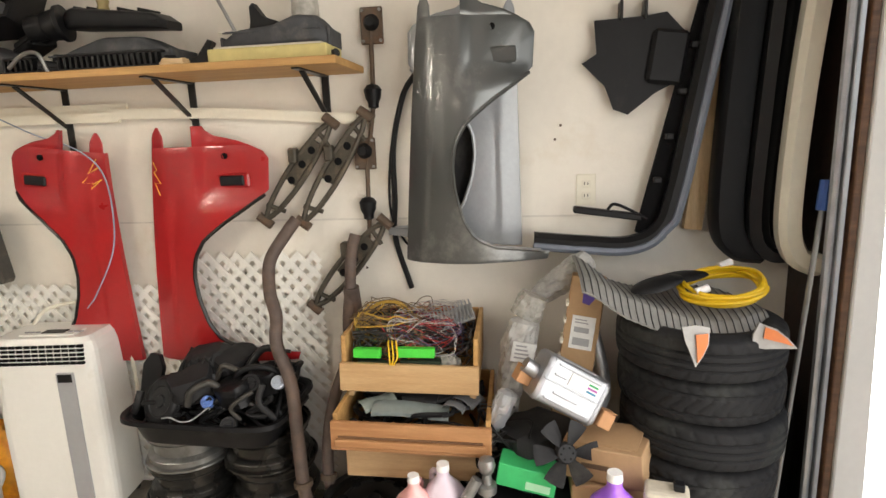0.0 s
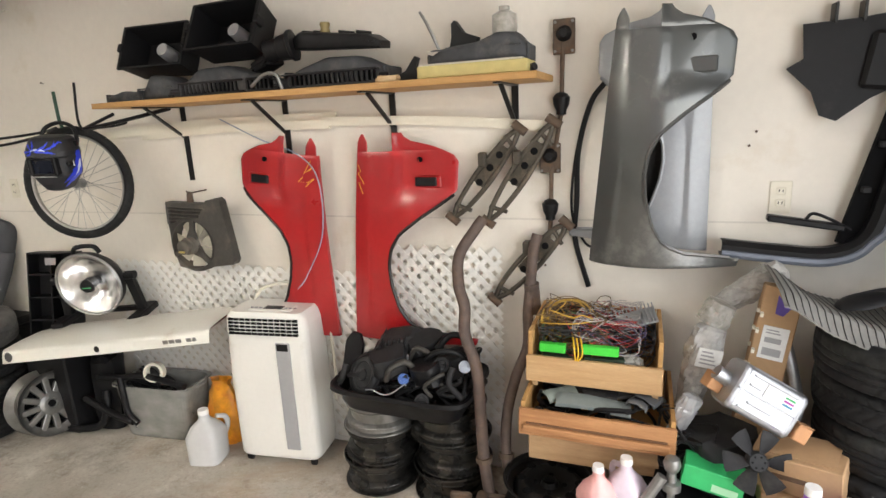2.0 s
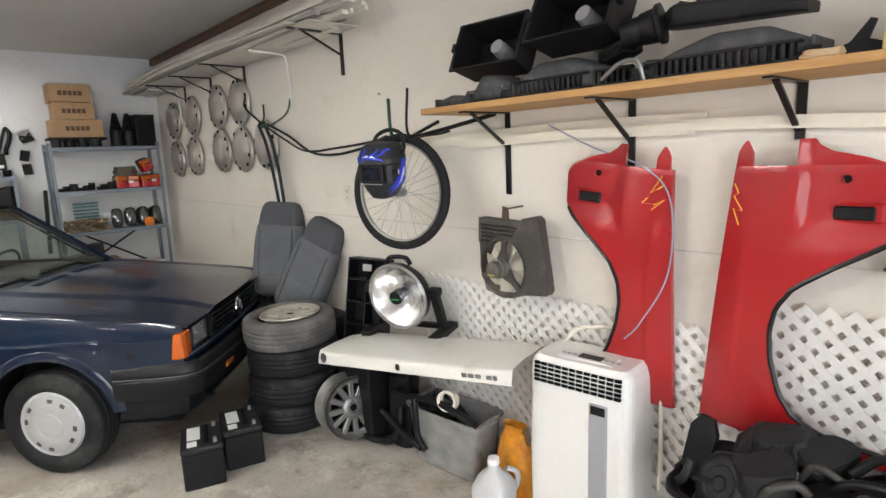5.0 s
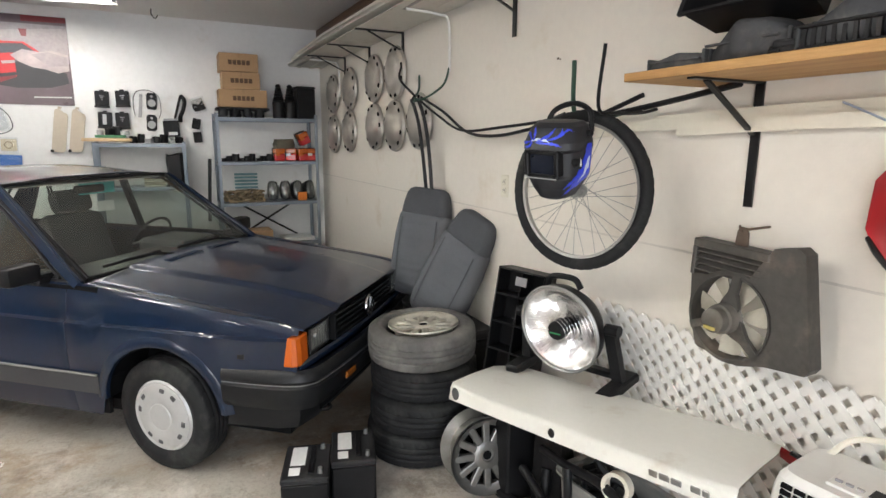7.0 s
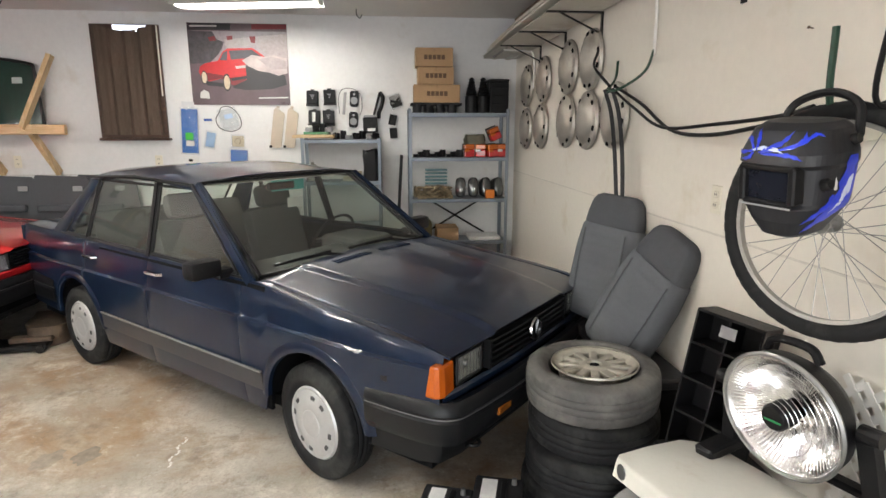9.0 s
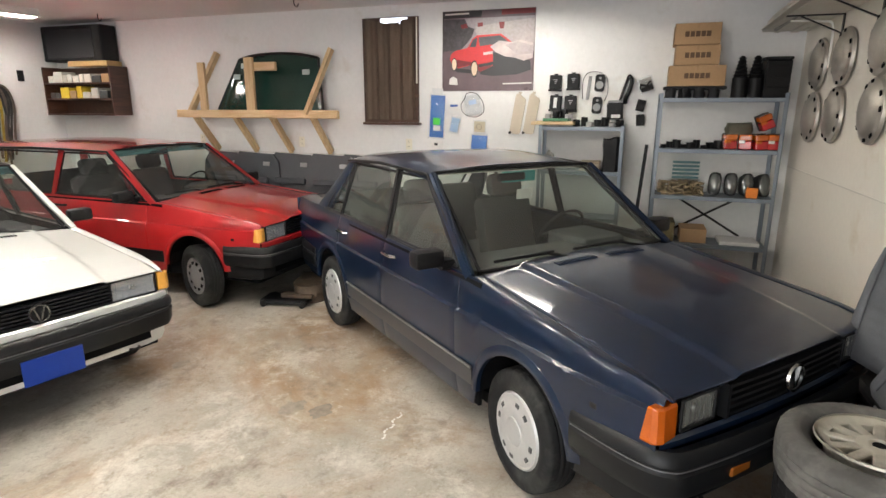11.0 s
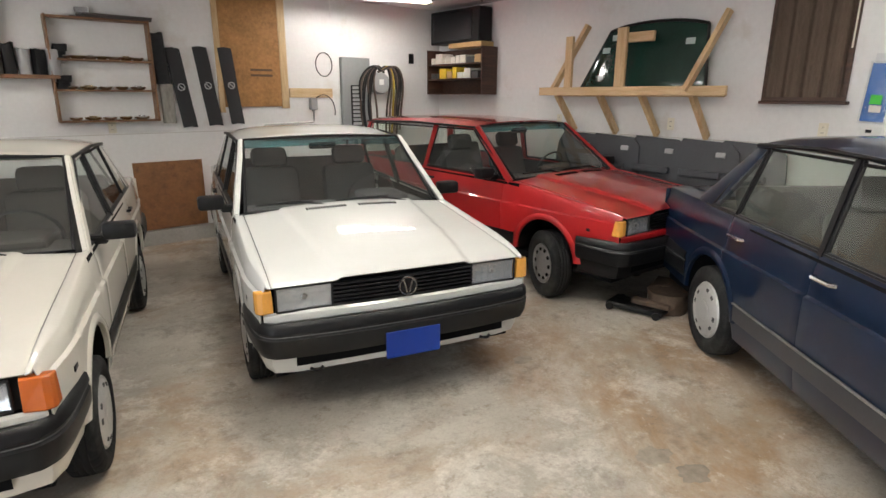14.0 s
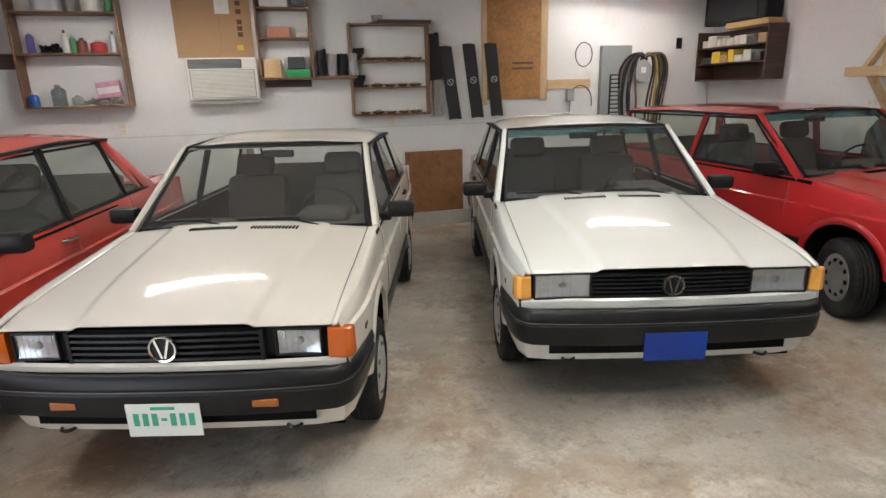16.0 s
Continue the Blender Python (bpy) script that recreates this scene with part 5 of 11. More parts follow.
def alloy_wheel(m, label, dull=False):
    """A cast wheel with twelve broad spokes."""
    w = thing("alloy_wheel", m, label, "wheel rim", "loose alloy wheels")
    al = mat("dull_alloy", (0.24, 0.235, 0.22), 0.38, 0.7, var=0.2, grain=20, dirt=(0.14, 0.12, 0.10), dirt_amount=0.3) if dull else mat("worn_alloy", (0.56, 0.53, 0.45), 0.42, 0.45, var=0.15, grain=20, dirt=(0.25, 0.22, 0.18), dirt_amount=0.3)
    bm = bmesh.new()
    r, h = 0.170, 0.068
    lathe(bm, [(r + 0.008, h), (r + 0.010, h - 0.008), (r - 0.004, h - 0.015), (r - 0.022, h - 0.04), (r - 0.028, -h + 0.03), (r - 0.004, -h + 0.014), (r + 0.010, -h + 0.006), (r + 0.008, -h)], 44)
    part("barrel", bm, al, w, smooth=True)
    bm = bmesh.new()
    lathe(bm, [(0.072, 0.02), (0.072, 0.048), (0.056, 0.058), (0.030, 0.058), (0.028, 0.050), (0.0, 0.050)], 32)
    part("hub", bm, al, w, smooth=True)
    bm = bmesh.new()
    lathe(bm, [(r - 0.004, 0.064), (r - 0.020, 0.054), (r - 0.034, 0.050), (r - 0.034, 0.030)], 44)
    part("spoke_ring", bm, al, w, smooth=True)
    bm = bmesh.new()
    lathe(bm, [(0.0, 0.0535), (0.020, 0.0535), (0.020, 0.051)], 20)
    part("hub_bore", bm, black_void, w)
    for k in range(12):
        bm = bmesh.new()
        box(bm, 0.055, r - 0.014, -0.017, 0.017, 0.030, 0.054, 0.006, Matrix.Rotation(2 * math.pi * k / 12, 4, "Z"), 2)
        part("spoke", bm, al, w)
    bm = bmesh.new()
    lathe(bm, [(r - 0.03, -0.02), (0.0, -0.02)], 32)
    part("back_disc", bm, black_void, w)
    return w


alloy_wheel(pose(-2.595, -0.485, 0.622, 1.5, -1.5, 12), "worn alloy wheel with twelve spokes in the top tyre")
alloy_wheel(Matrix.Translation((-2.13, -0.40, 0.20)) @ Matrix.Rotation(radians(82), 4, "Z") @ Matrix.Rotation(radians(82), 4, "X") @ Matrix.Diagonal((1, 1, 1.15, 1)), "worn alloy wheel standing on edge under the boot lid", True)


# ---- tray of parts on the wheels ----
def heap(bm, cx, cy, cz, w, d, h, n, r0, r1, seed, steps=3):
    """A tangle of bent hoses."""
    rnd = random.Random(seed)
    for _ in range(n):
        p = Vector((cx + rnd.uniform(-w, w), cy + rnd.uniform(-d, d), cz + rnd.uniform(0, h * 0.6)))
        pts = [p]
        for _ in range(steps):
            p = p + Vector((rnd.uniform(-0.13, 0.13), rnd.uniform(-0.10, 0.10), rnd.uniform(-0.06, 0.07)))
            p.x, p.y, p.z = min(cx + w, max(cx - w, p.x)), min(cy + d, max(cy - d, p.y)), min(cz + h, max(cz, p.z))
            pts.append(p)
        tube(bm, spline(pts, 5), rnd.uniform(r0, r1), 7)


def parts_tray():
    t = thing("parts_tray", pose(0.062, -0.245, 0.445, 0, 1.0, 0) @ Matrix.Diagonal((0.94, 0.94, 1, 1)), "black plastic tray on top of the stacked wheels", "tray")
    bm = bmesh.new()
    rows = []
    for z, w, d in ((0.0, 0.27, 0.17), (0.0, 0.28, 0.18), (0.10, 0.315, 0.215), (0.112, 0.335, 0.235), (0.112, 0.340, 0.24), (0.095, 0.342, 0.242), (0.095, 0.325, 0.225), (0.10, 0.308, 0.208), (0.008, 0.272, 0.172)):
        row = []
        for k in range(32):
            a = 2 * math.pi * k / 32
            c, s = math.cos(a), math.sin(a)
            row.append((w * math.copysign(abs(c) ** 0.35, c), d * math.copysign(abs(s) ** 0.35, s), z))
        rows.append(row)
    V = grid(bm, rows, close_v=True)
    bm.faces.new(V[0])
    bm.faces.new(V[-1])
    part("tray_body", bm, plastic_black, t, smooth=True)
    for sx in (-1, 1):
        part("grip", B(sx * 0.342 - 0.012, sx * 0.342 + 0.012, -0.07, 0.07, 0.088, 0.108, 0.004), plastic_black, t)
    return t


parts_tray()
bm = bmesh.new()
heap(bm, 0.09, -0.245, 0.515, 0.25, 0.15, 0.13, 40, 0.006, 0.012, 3, 4)
tagged(part("hose_tangle", bm, plastic_black, smooth=True), "tangle of dusty black rubber hoses and fittings in the tray", "hoses", kind="stuff")
greasy = mat("greasy_grey_hose", (0.050, 0.046, 0.040), 0.55, 0.15, var=0.35, grain=30, stain=9, dirt=(0.13, 0.11, 0.085), dirt_amount=0.3)
for pts, r, mt, lab in (
        ([(0.30, -0.36, 0.56), (0.24, -0.38, 0.61), (0.17, -0.38, 0.63), (0.12, -0.36, 0.58), (0.06, -0.37, 0.57)], 0.011, greasy, "bent greasy hose in the tray"),
        ([(0.02, -0.40, 0.60), (0.05, -0.41, 0.66), (0.11, -0.38, 0.68), (0.14, -0.36, 0.62), (0.10, -0.38, 0.56)], 0.013, greasy, "bent greasy hose in the tray"),
        ([(0.16, -0.30, 0.58), (0.18, -0.33, 0.68), (0.24, -0.33, 0.72), (0.32, -0.30, 0.70), (0.36, -0.28, 0.60)], 0.012, plastic_black, "arched black hose in the tray"),
        ([(0.20, -0.26, 0.70), (0.26, -0.24, 0.76), (0.33, -0.24, 0.74), (0.37, -0.26, 0.64), (0.36, -0.30, 0.56)], 0.014, plastic_black, "arched black hose in the tray"),
        ([(0.34, -0.38, 0.55), (0.30, -0.40, 0.62), (0.31, -0.38, 0.68)], 0.013, plastic_dusty, "short rubber elbow in the tray"),
        ([(-0.24, -0.36, 0.53), (-0.20, -0.38, 0.58), (-0.19, -0.36, 0.63)], 0.014, plastic_dusty, "short rubber elbow in the tray"),
        ([(0.22, -0.40, 0.55), (0.20, -0.42, 0.60), (0.24, -0.42, 0.64), (0.28, -0.40, 0.66)], 0.008, greasy, "thin greasy pipe in the tray"),
        ([(0.08, -0.30, 0.64), (0.13, -0.32, 0.72), (0.20, -0.32, 0.70)], 0.010, greasy, "thin greasy pipe in the tray")):
    bm = bmesh.new()
    tube(bm, spline(pts, 6), r, 10)
    tagged(part("engine_hose", bm, mt, smooth=True), lab, "hose", "hoses in the tray")
bm = bmesh.new()
tube(bm, spline([(-0.06, -0.44, 0.565), (-0.02, -0.45, 0.575), (0.02, -0.45, 0.56), (0.06, -0.44, 0.565), (0.11, -0.42, 0.60), (0.12, -0.42, 0.595)], 5), 0.003, 6)
tagged(part("bent_rod", bm, galvanised), "thin bright bent rod lying on the hoses", "rod")
for x, y, z, rr, mt, lab in ((0.10, -0.40, 0.615, 0.024, mat("blue_cap", (0.08, 0.16, 0.42), 0.35, var=0.3, grain=60), "small blue and white cap among the hoses"), (0.345, -0.33, 0.665, 0.026, mat("pale_cap", (0.36, 0.40, 0.46), 0.4), "pale grey round cap among the hoses"), (0.255, -0.36, 0.675, 0.036, plastic_black, "round black cap among the hoses"), (0.19, -0.43, 0.545, 0.03, plastic_dusty, "round dusty cap among the hoses")):
    c = thing("filler_cap", Matrix.Translation((x, y, z)) @ pose(0, 0, 0, 62, 0, 18), lab, "cap", "caps among the hoses")
    bm = bmesh.new()
    lathe(bm, [(0.0, 0.010), (rr * 0.55, 0.010), (rr * 0.6, 0.006), (rr * 0.9, 0.006), (rr, 0.0), (rr, -0.018), (0.0, -0.018)], 24)
    part("disc", bm, mt, c, smooth=True)
    part("grip_bar", B(-rr * 0.5, rr * 0.5, -0.004, 0.004, 0.009, 0.015, 0.002), mt, c)
bm = bmesh.new()
plate(bm, [(-0.035, -0.10), (0.02, -0.11), (0.045, -0.06), (0.045, 0.06), (0.02, 0.105), (-0.02, 0.105), (-0.045, 0.06)], 0.02)
tagged(part("belt_guard_plate", bm, plastic_black, m=pose(-0.205, -0.28, 0.635, -14, 8, -8)), "flat black plastic paddle standing in the tray", "car part", "engine air parts")


def air_box(m):
    """A faceted filter box: stepped case, sloping lid with ribs, spigot and clips."""
    b = thing("air_filter_box", m, "dusty black plastic air filter box with a ribbed lid", "car part", "engine air parts")
    bm = bmesh.new()
    rows = []
    for z, w, d, o in ((0.0, 0.085, 0.07, 0.0), (0.05, 0.105, 0.085, 0.0), (0.052, 0.118, 0.097, 0.0), (0.062, 0.118, 0.097, 0.0), (0.064, 0.105, 0.085, 0.0), (0.10, 0.092, 0.075, 0.01), (0.125, 0.065, 0.05, 0.015), (0.13, 0.03, 0.025, 0.015)):
        rows.append([(o + w * x, d * y, z) for x, y in ((-1, -0.55), (-0.7, -1), (0.6, -1), (1, -0.6), (1, 0.6), (0.6, 1), (-0.7, 1), (-1, 0.55))])
    V = grid(bm, rows, close_v=True)
    bm.faces.new(V[0])
    bm.faces.new(V[-1])
    part("case", bm, plastic_dusty, b)
    for k in range(5):
        part("rib", B(-0.055 + 0.028 * k, -0.050 + 0.028 * k, -0.078, 0.05, 0.085, 0.128, 0.002), plastic_dusty, b)
    bm = bmesh.new()
    tube(bm, [(0.09, 0.0, 0.03), (0.15, -0.01, 0.03)], 0.030, 16)
    part("spigot", bm, plastic_black, b, smooth=True)
    for x in (-0.06, 0.05):
        part("clip", B(x, x + 0.018, -0.104, -0.094, 0.03, 0.075, 0.002), galvanised, b)
    return b


air_box(pose(0.015, -0.21, 0.625, 14, -10, 8))


def round_cover(m):
    c = thing("belt_cover", m, "oval black plastic belt cover with a raised boss", "car part", "engine air parts")
    bm = bmesh.new()
    lathe(bm, [(0.0, 0.026), (0.020, 0.026), (0.024, 0.018), (0.050, 0.017), (0.054, 0.022), (0.072, 0.021), (0.082, 0.012), (0.086, 0.0), (0.092, -0.002), (0.092, -0.014), (0.0, -0.014)], 36)
    for v in bm.verts:
        v.co.y *= 1.32
    part("shell", bm, plastic_black, c, smooth=True)
    for k in range(6):
        a = 2 * math.pi * k / 6 + 0.3
        bm = bmesh.new()
        lathe(bm, [(0.0, 0.004), (0.006, 0.004), (0.008, -0.002)], 8, Matrix.Translation((0.086 * math.cos(a), 0.086 * 1.32 * math.sin(a), 0.0)))
        part("bolt_boss", bm, plastic_dusty, c)
    return c


round_cover(pose(-0.088, -0.385, 0.605, 66, 8, -6) @ Matrix.Scale(0.80, 4))


# ---- two loose drawers ----
def drawer(m, w, d, h, front_h, label, wd):
    t = thing("drawer", m, label, "drawer", "wooden drawers")
    part("front_panel", B(-w / 2 - 0.012, w / 2 + 0.012, 0, 0.018, 0, front_h, 0.003), wd, t)
    for s in (-1, 1):
        part("side_panel", B(s * w / 2 - 0.008, s * w / 2 + 0.008, 0.02, d, 0, h, 0.002), plywood, t)
    part("back_panel", B(-w / 2 + 0.01, w / 2 - 0.01, d - 0.012, d, 0, h, 0.002), plywood, t)
    part("bottom", B(-w / 2 + 0.01, w / 2 - 0.01, 0.02, d - 0.014, 0.004, 0.012), plywood, t)
    return t


drawer(pose(0.855, -0.43, 0.685, 0, 1.2, 1), 0.45, 0.38, 0.19, 0.10, "wooden drawer full of tangled wiring looms", wood("drawer_front", (0.62, 0.40, 0.20), (0.54, 0.33, 0.15), 0.5))
low = drawer(pose(0.875, -0.545, 0.530, 0, 1.4, 1), 0.50, 0.42, 0.12, 0.10, "worn wooden drawer of plastic parts, pulled forward", wood("worn_drawer", (0.52, 0.26, 0.11), (0.40, 0.18, 0.07), 0.6))
part("front_ledge", B(-0.245, 0.245, -0.016, 0.0, 0.02, 0.045, 0.003), MATS["worn_drawer"], low)
part("ledge_strip", B(-0.235, 0.235, -0.006, 0.0, 0.048, 0.053), brown_wood, low)
tagged(part("drawer_carcass", B(0.63, 1.09, -0.46, -0.06, 0.385, 0.522, 0.004), wood("carcass_wood", (0.55, 0.36, 0.19), (0.47, 0.29, 0.14), 0.55)), "plain wooden carcass box under the drawers", "drawer unit")
for x in (0.634, 1.058):
    tagged(part("drawer_runner", B(x, x + 0.022, -0.40, -0.06, 0.656, 0.684, 0.003), MATS["carcass_wood"]), "plain wooden runner under the upper drawer", "drawer runner", "drawer runners")
for col, n, r0, r1, sd, lab, cx, w, z0, h in (
        ((0.020, 0.018, 0.017), 60, 0.0010, 0.0028, 21, "tangled dark wiring looms in the drawer", 0.86, 0.20, 0.74, 0.14), ((0.46, 0.28, 0.04), 7, 0.0018, 0.0028, 22, "loops of yellow wire in the drawer", 0.76, 0.09, 0.78, 0.16),
        ((0.42, 0.40, 0.38), 30, 0.0008, 0.0015, 23, "thin pale wires in the drawer", 0.90, 0.11, 0.80, 0.12), ((0.34, 0.03, 0.03), 16, 0.0008, 0.0016, 24, "thin red wires in the drawer", 0.88, 0.13, 0.79, 0.12),
        ((0.13, 0.08, 0.035), 26, 0.0010, 0.0022, 25, "thin brown wires in the drawer", 0.78, 0.12, 0.78, 0.15), ((0.10, 0.075, 0.14), 12, 0.0008, 0.0014, 26, "thin violet wires in the drawer", 0.92, 0.11, 0.80, 0.11), ((0.05, 0.12, 0.06), 12, 0.0009, 0.0018, 28, "thin green wires in the drawer", 0.80, 0.13, 0.77, 0.12)):
    bm = bmesh.new()
    heap(bm, cx, -0.25, z0, w, 0.13, h, n, r0, r1, sd, 8)
    tagged(part("wiring_loom", bm, mat("wire_%d" % sd, col, 0.45, var=0.3, bump=0), smooth=True), lab, "wiring", kind="stuff")
c = thing("wire_coil", pose(0.755, -0.27, 0.885, 58, 0, 14), "loose coil of brown and yellow wire standing in the drawer", "wire coil")
for k in range(7):
    bm = bmesh.new()
    rr = 0.068 + 0.006 * (k % 4)
    tube(bm, [((rr + 0.008 * math.sin(2 * a + k)) * math.cos(a) * 1.2, rr * math.sin(a), 0.010 * math.sin(a * 2 + k * 1.3) + 0.004 * k - 0.014) for a in [2 * math.pi * j / 26 for j in range(27)]], 0.0022, 5)
    part("turn", bm, MATS["wire_22"] if k % 3 else MATS["wire_25"], c, smooth=True)
for k, x in enumerate((0.795, 0.808, 0.822)):
    bm = bmesh.new()
    tube(bm, spline([(x - 0.03, -0.30, 0.86), (x - 0.01, -0.39, 0.85), (x, -0.425, 0.81), (x - 0.01 * k, -0.425, 0.775), (x - 0.02, -0.40, 0.755)], 6), 0.003, 6)
    tagged(part("yellow_wire", bm, mat("bright_yellow_wire", (0.70, 0.42, 0.02), 0.4, bump=0), smooth=True), "yellow wire hanging over the green strip", "wire", "yellow wires")
c = thing("crumpled_bag", pose(0.985, -0.365, 0.765, 0, 0, 20), "crumpled small clear bag among the wires", "bag")
bm = bmesh.new()
bmesh.ops.create_icosphere(bm, subdivisions=3, radius=1.0)
for v in bm.verts:
    q = 1 + 0.45 * noise.noise(v.co * 2.3) + 0.25 * noise.noise(v.co * 6.1)
    v.co = Vector((v.co.x * 0.042 * q, v.co.y * 0.03 * q, v.co.z * 0.036 * q))
part("film", bm, poly_milky, c)
for x0, x1, dz, ry in ((0.665, 0.76, 0.0, 1), (0.815, 0.945, 0.004, -2)):
    tagged(part("connector_block", B(x0, x1, -0.413, -0.385, 0.800 + dz, 0.832 + dz, 0.003, Matrix.Translation((0, 0, 0))), mat("bright_green_plastic", (0.05, 0.55, 0.05), 0.4, bump=0)), "bright green plastic strip among the wires", "connector", "green connectors")
    tagged(part("circuit_board", B(x0 + 0.01, x1 + 0.02, -0.405, -0.37, 0.765 + dz, 0.785 + dz, 0.002), mat("dark_board", (0.02, 0.035, 0.02), 0.5)), "dark circuit board below the green strip", "circuit board", "circuit boards")
c = thing("heat_sink", pose(1.0, -0.26, 0.895, 32, -18, 8), "ribbed aluminium heat sink lying on the wires", "heat sink")
part("base", B(-0.07, 0.07, -0.035, 0.035, 0, 0.012, 0.002), galvanised, c)
for k in range(11):
    part("fin", B(-0.068 + 0.0132 * k, -0.064 + 0.0132 * k, -0.035, 0.035, 0.012, 0.035), galvanised, c)
for i, (xx, yy, zz, ln, wd, rz, ry, col) in enumerate(((0.86, -0.43, 0.565, 0.26, 0.035, 4, 3, (0.20, 0.23, 0.22)), (0.74, -0.40, 0.575, 0.12, 0.03, 38, -8, (0.26, 0.30, 0.27)), (0.80, -0.34, 0.585, 0.30, 0.03, -10, 4, (0.020, 0.020, 0.022)), (0.93, -0.36, 0.58, 0.22, 0.028, 18, -4, (0.035, 0.035, 0.036)), (0.88, -0.28, 0.59, 0.30, 0.03, 6, 0, (0.015, 0.015, 0.016)), (1.05, -0.38, 0.585, 0.10, 0.04, 64, 10, (0.10, 0.105, 0.11)), (1.01, -0.42, 0.575, 0.09, 0.035, 80, 14, (0.13, 0.135, 0.14)))):
    c = thing("plastic_trim_piece", pose(xx, yy, zz + 0.045, 14, ry, rz), "grey-green plastic trim strip in the lower drawer" if i < 2 else "dark plastic trim piece in the lower drawer", "car part", "trim pieces in the drawer")
    bm = bmesh.new()
    rows = [[(ln * (k / 10 - 0.5), wd * a, 0.014 + 0.012 * math.sin(k * 0.5 + i) * 0.5 + b) for a, b in ((-1, 0.0), (-0.85, 0.010), (0.0, 0.016), (0.85, 0.010), (1, 0.0))] for k in range(11)]
    grid(bm, rows)
    s = part("moulding", bm, mat("trim_%d" % i, col, 0.4, var=0.2, grain=25), c, smooth=True)
    thick(s, 0.004)
    part("clip", B(-ln / 3, -ln / 3 + 0.014, -0.008, 0.008, 0.0, 0.016, 0.002), plastic_black, c)

bm = bmesh.new()
heap(bm, 0.875, -0.30, 0.55, 0.21, 0.17, 0.075, 46, 0.004, 0.010, 27)
tagged(part("hose_tangle", bm, plastic_black, smooth=True), "dark rubber pieces filling the lower drawer", "hoses", kind="stuff")


# ---- exhaust pipes and suspension arms ----
def exhaust(name, pts, r, lab):
    e = thing(name, pose(0, 0, 0), lab, "exhaust pipe", "exhaust pipes")
    bm = bmesh.new()
    tube(bm, spline(pts, 8), r, 14)
    part("pipe", bm, exhaust_rust, e, smooth=True)
    for i in (-2, -1):
        p, q = Vector(pts[i]), Vector(pts[i - 1])
        bm = bmesh.new()
        d = (q - p).normalized()
        tube(bm, [p, p + d * 0.02], r * 1.45, 12)
        part("flange", bm, rusty, e)
    return e


exhaust("exhaust_pipe", [(0.375, -0.10, 1.235), (0.345, -0.13, 1.19), (0.29, -0.18, 1.09), (0.30, -0.23, 0.98), (0.335, -0.27, 0.90), (0.345, -0.31, 0.80), (0.395, -0.33, 0.66), (0.415, -0.36, 0.48), (0.43, -0.38, 0.28), (0.455, -0.39, 0.12)], 0.024, "rust-brown bent exhaust pipe leaning on the wall")
exhaust("exhaust_pipe", [(0.60, -0.08, 1.17), (0.585, -0.10, 1.10), (0.575, -0.12, 0.95), (0.57, -0.15, 0.85), (0.575, -0.19, 0.72), (0.535, -0.24, 0.60), (0.505, -0.28, 0.45), (0.51, -0.33, 0.28), (0.555, -0.36, 0.14)], 0.022, "rust-brown bent exhaust pipe leaning on the wall")
bm = bmesh.new()
tube(bm, [(0.585, -0.10, 0.84), (0.58, -0.12, 0.97)], 0.032, 12)
tagged(part("exhaust_sleeve", bm, exhaust_rust, smooth=True), "dull sleeve round the exhaust pipe", "exhaust part")
c = thing("exhaust_manifold", pose(0.43, -0.42, 0.0, 0, 0, 10), "rusty cast exhaust manifold on the floor", "car part")
for k, (dx, dz) in enumerate(((-0.07, 0.09), (0.0, 0.15), (0.05, 0.07), (-0.03, 0.05))):
    bm = bmesh.new()
    tube(bm, spline([(dx, 0.0, dz), (dx * 0.5, -0.04, dz * 0.8 + 0.03), (0.02, -0.06, 0.10)], 5), 0.024, 10)
    part("branch", bm, rusty, c, smooth=True)
for dx in (-0.09, 0.06):
    part("mounting_flange", B(dx - 0.045, dx + 0.045, -0.005, 0.01, 0.0, 0.16, 0.01), rusty, c)


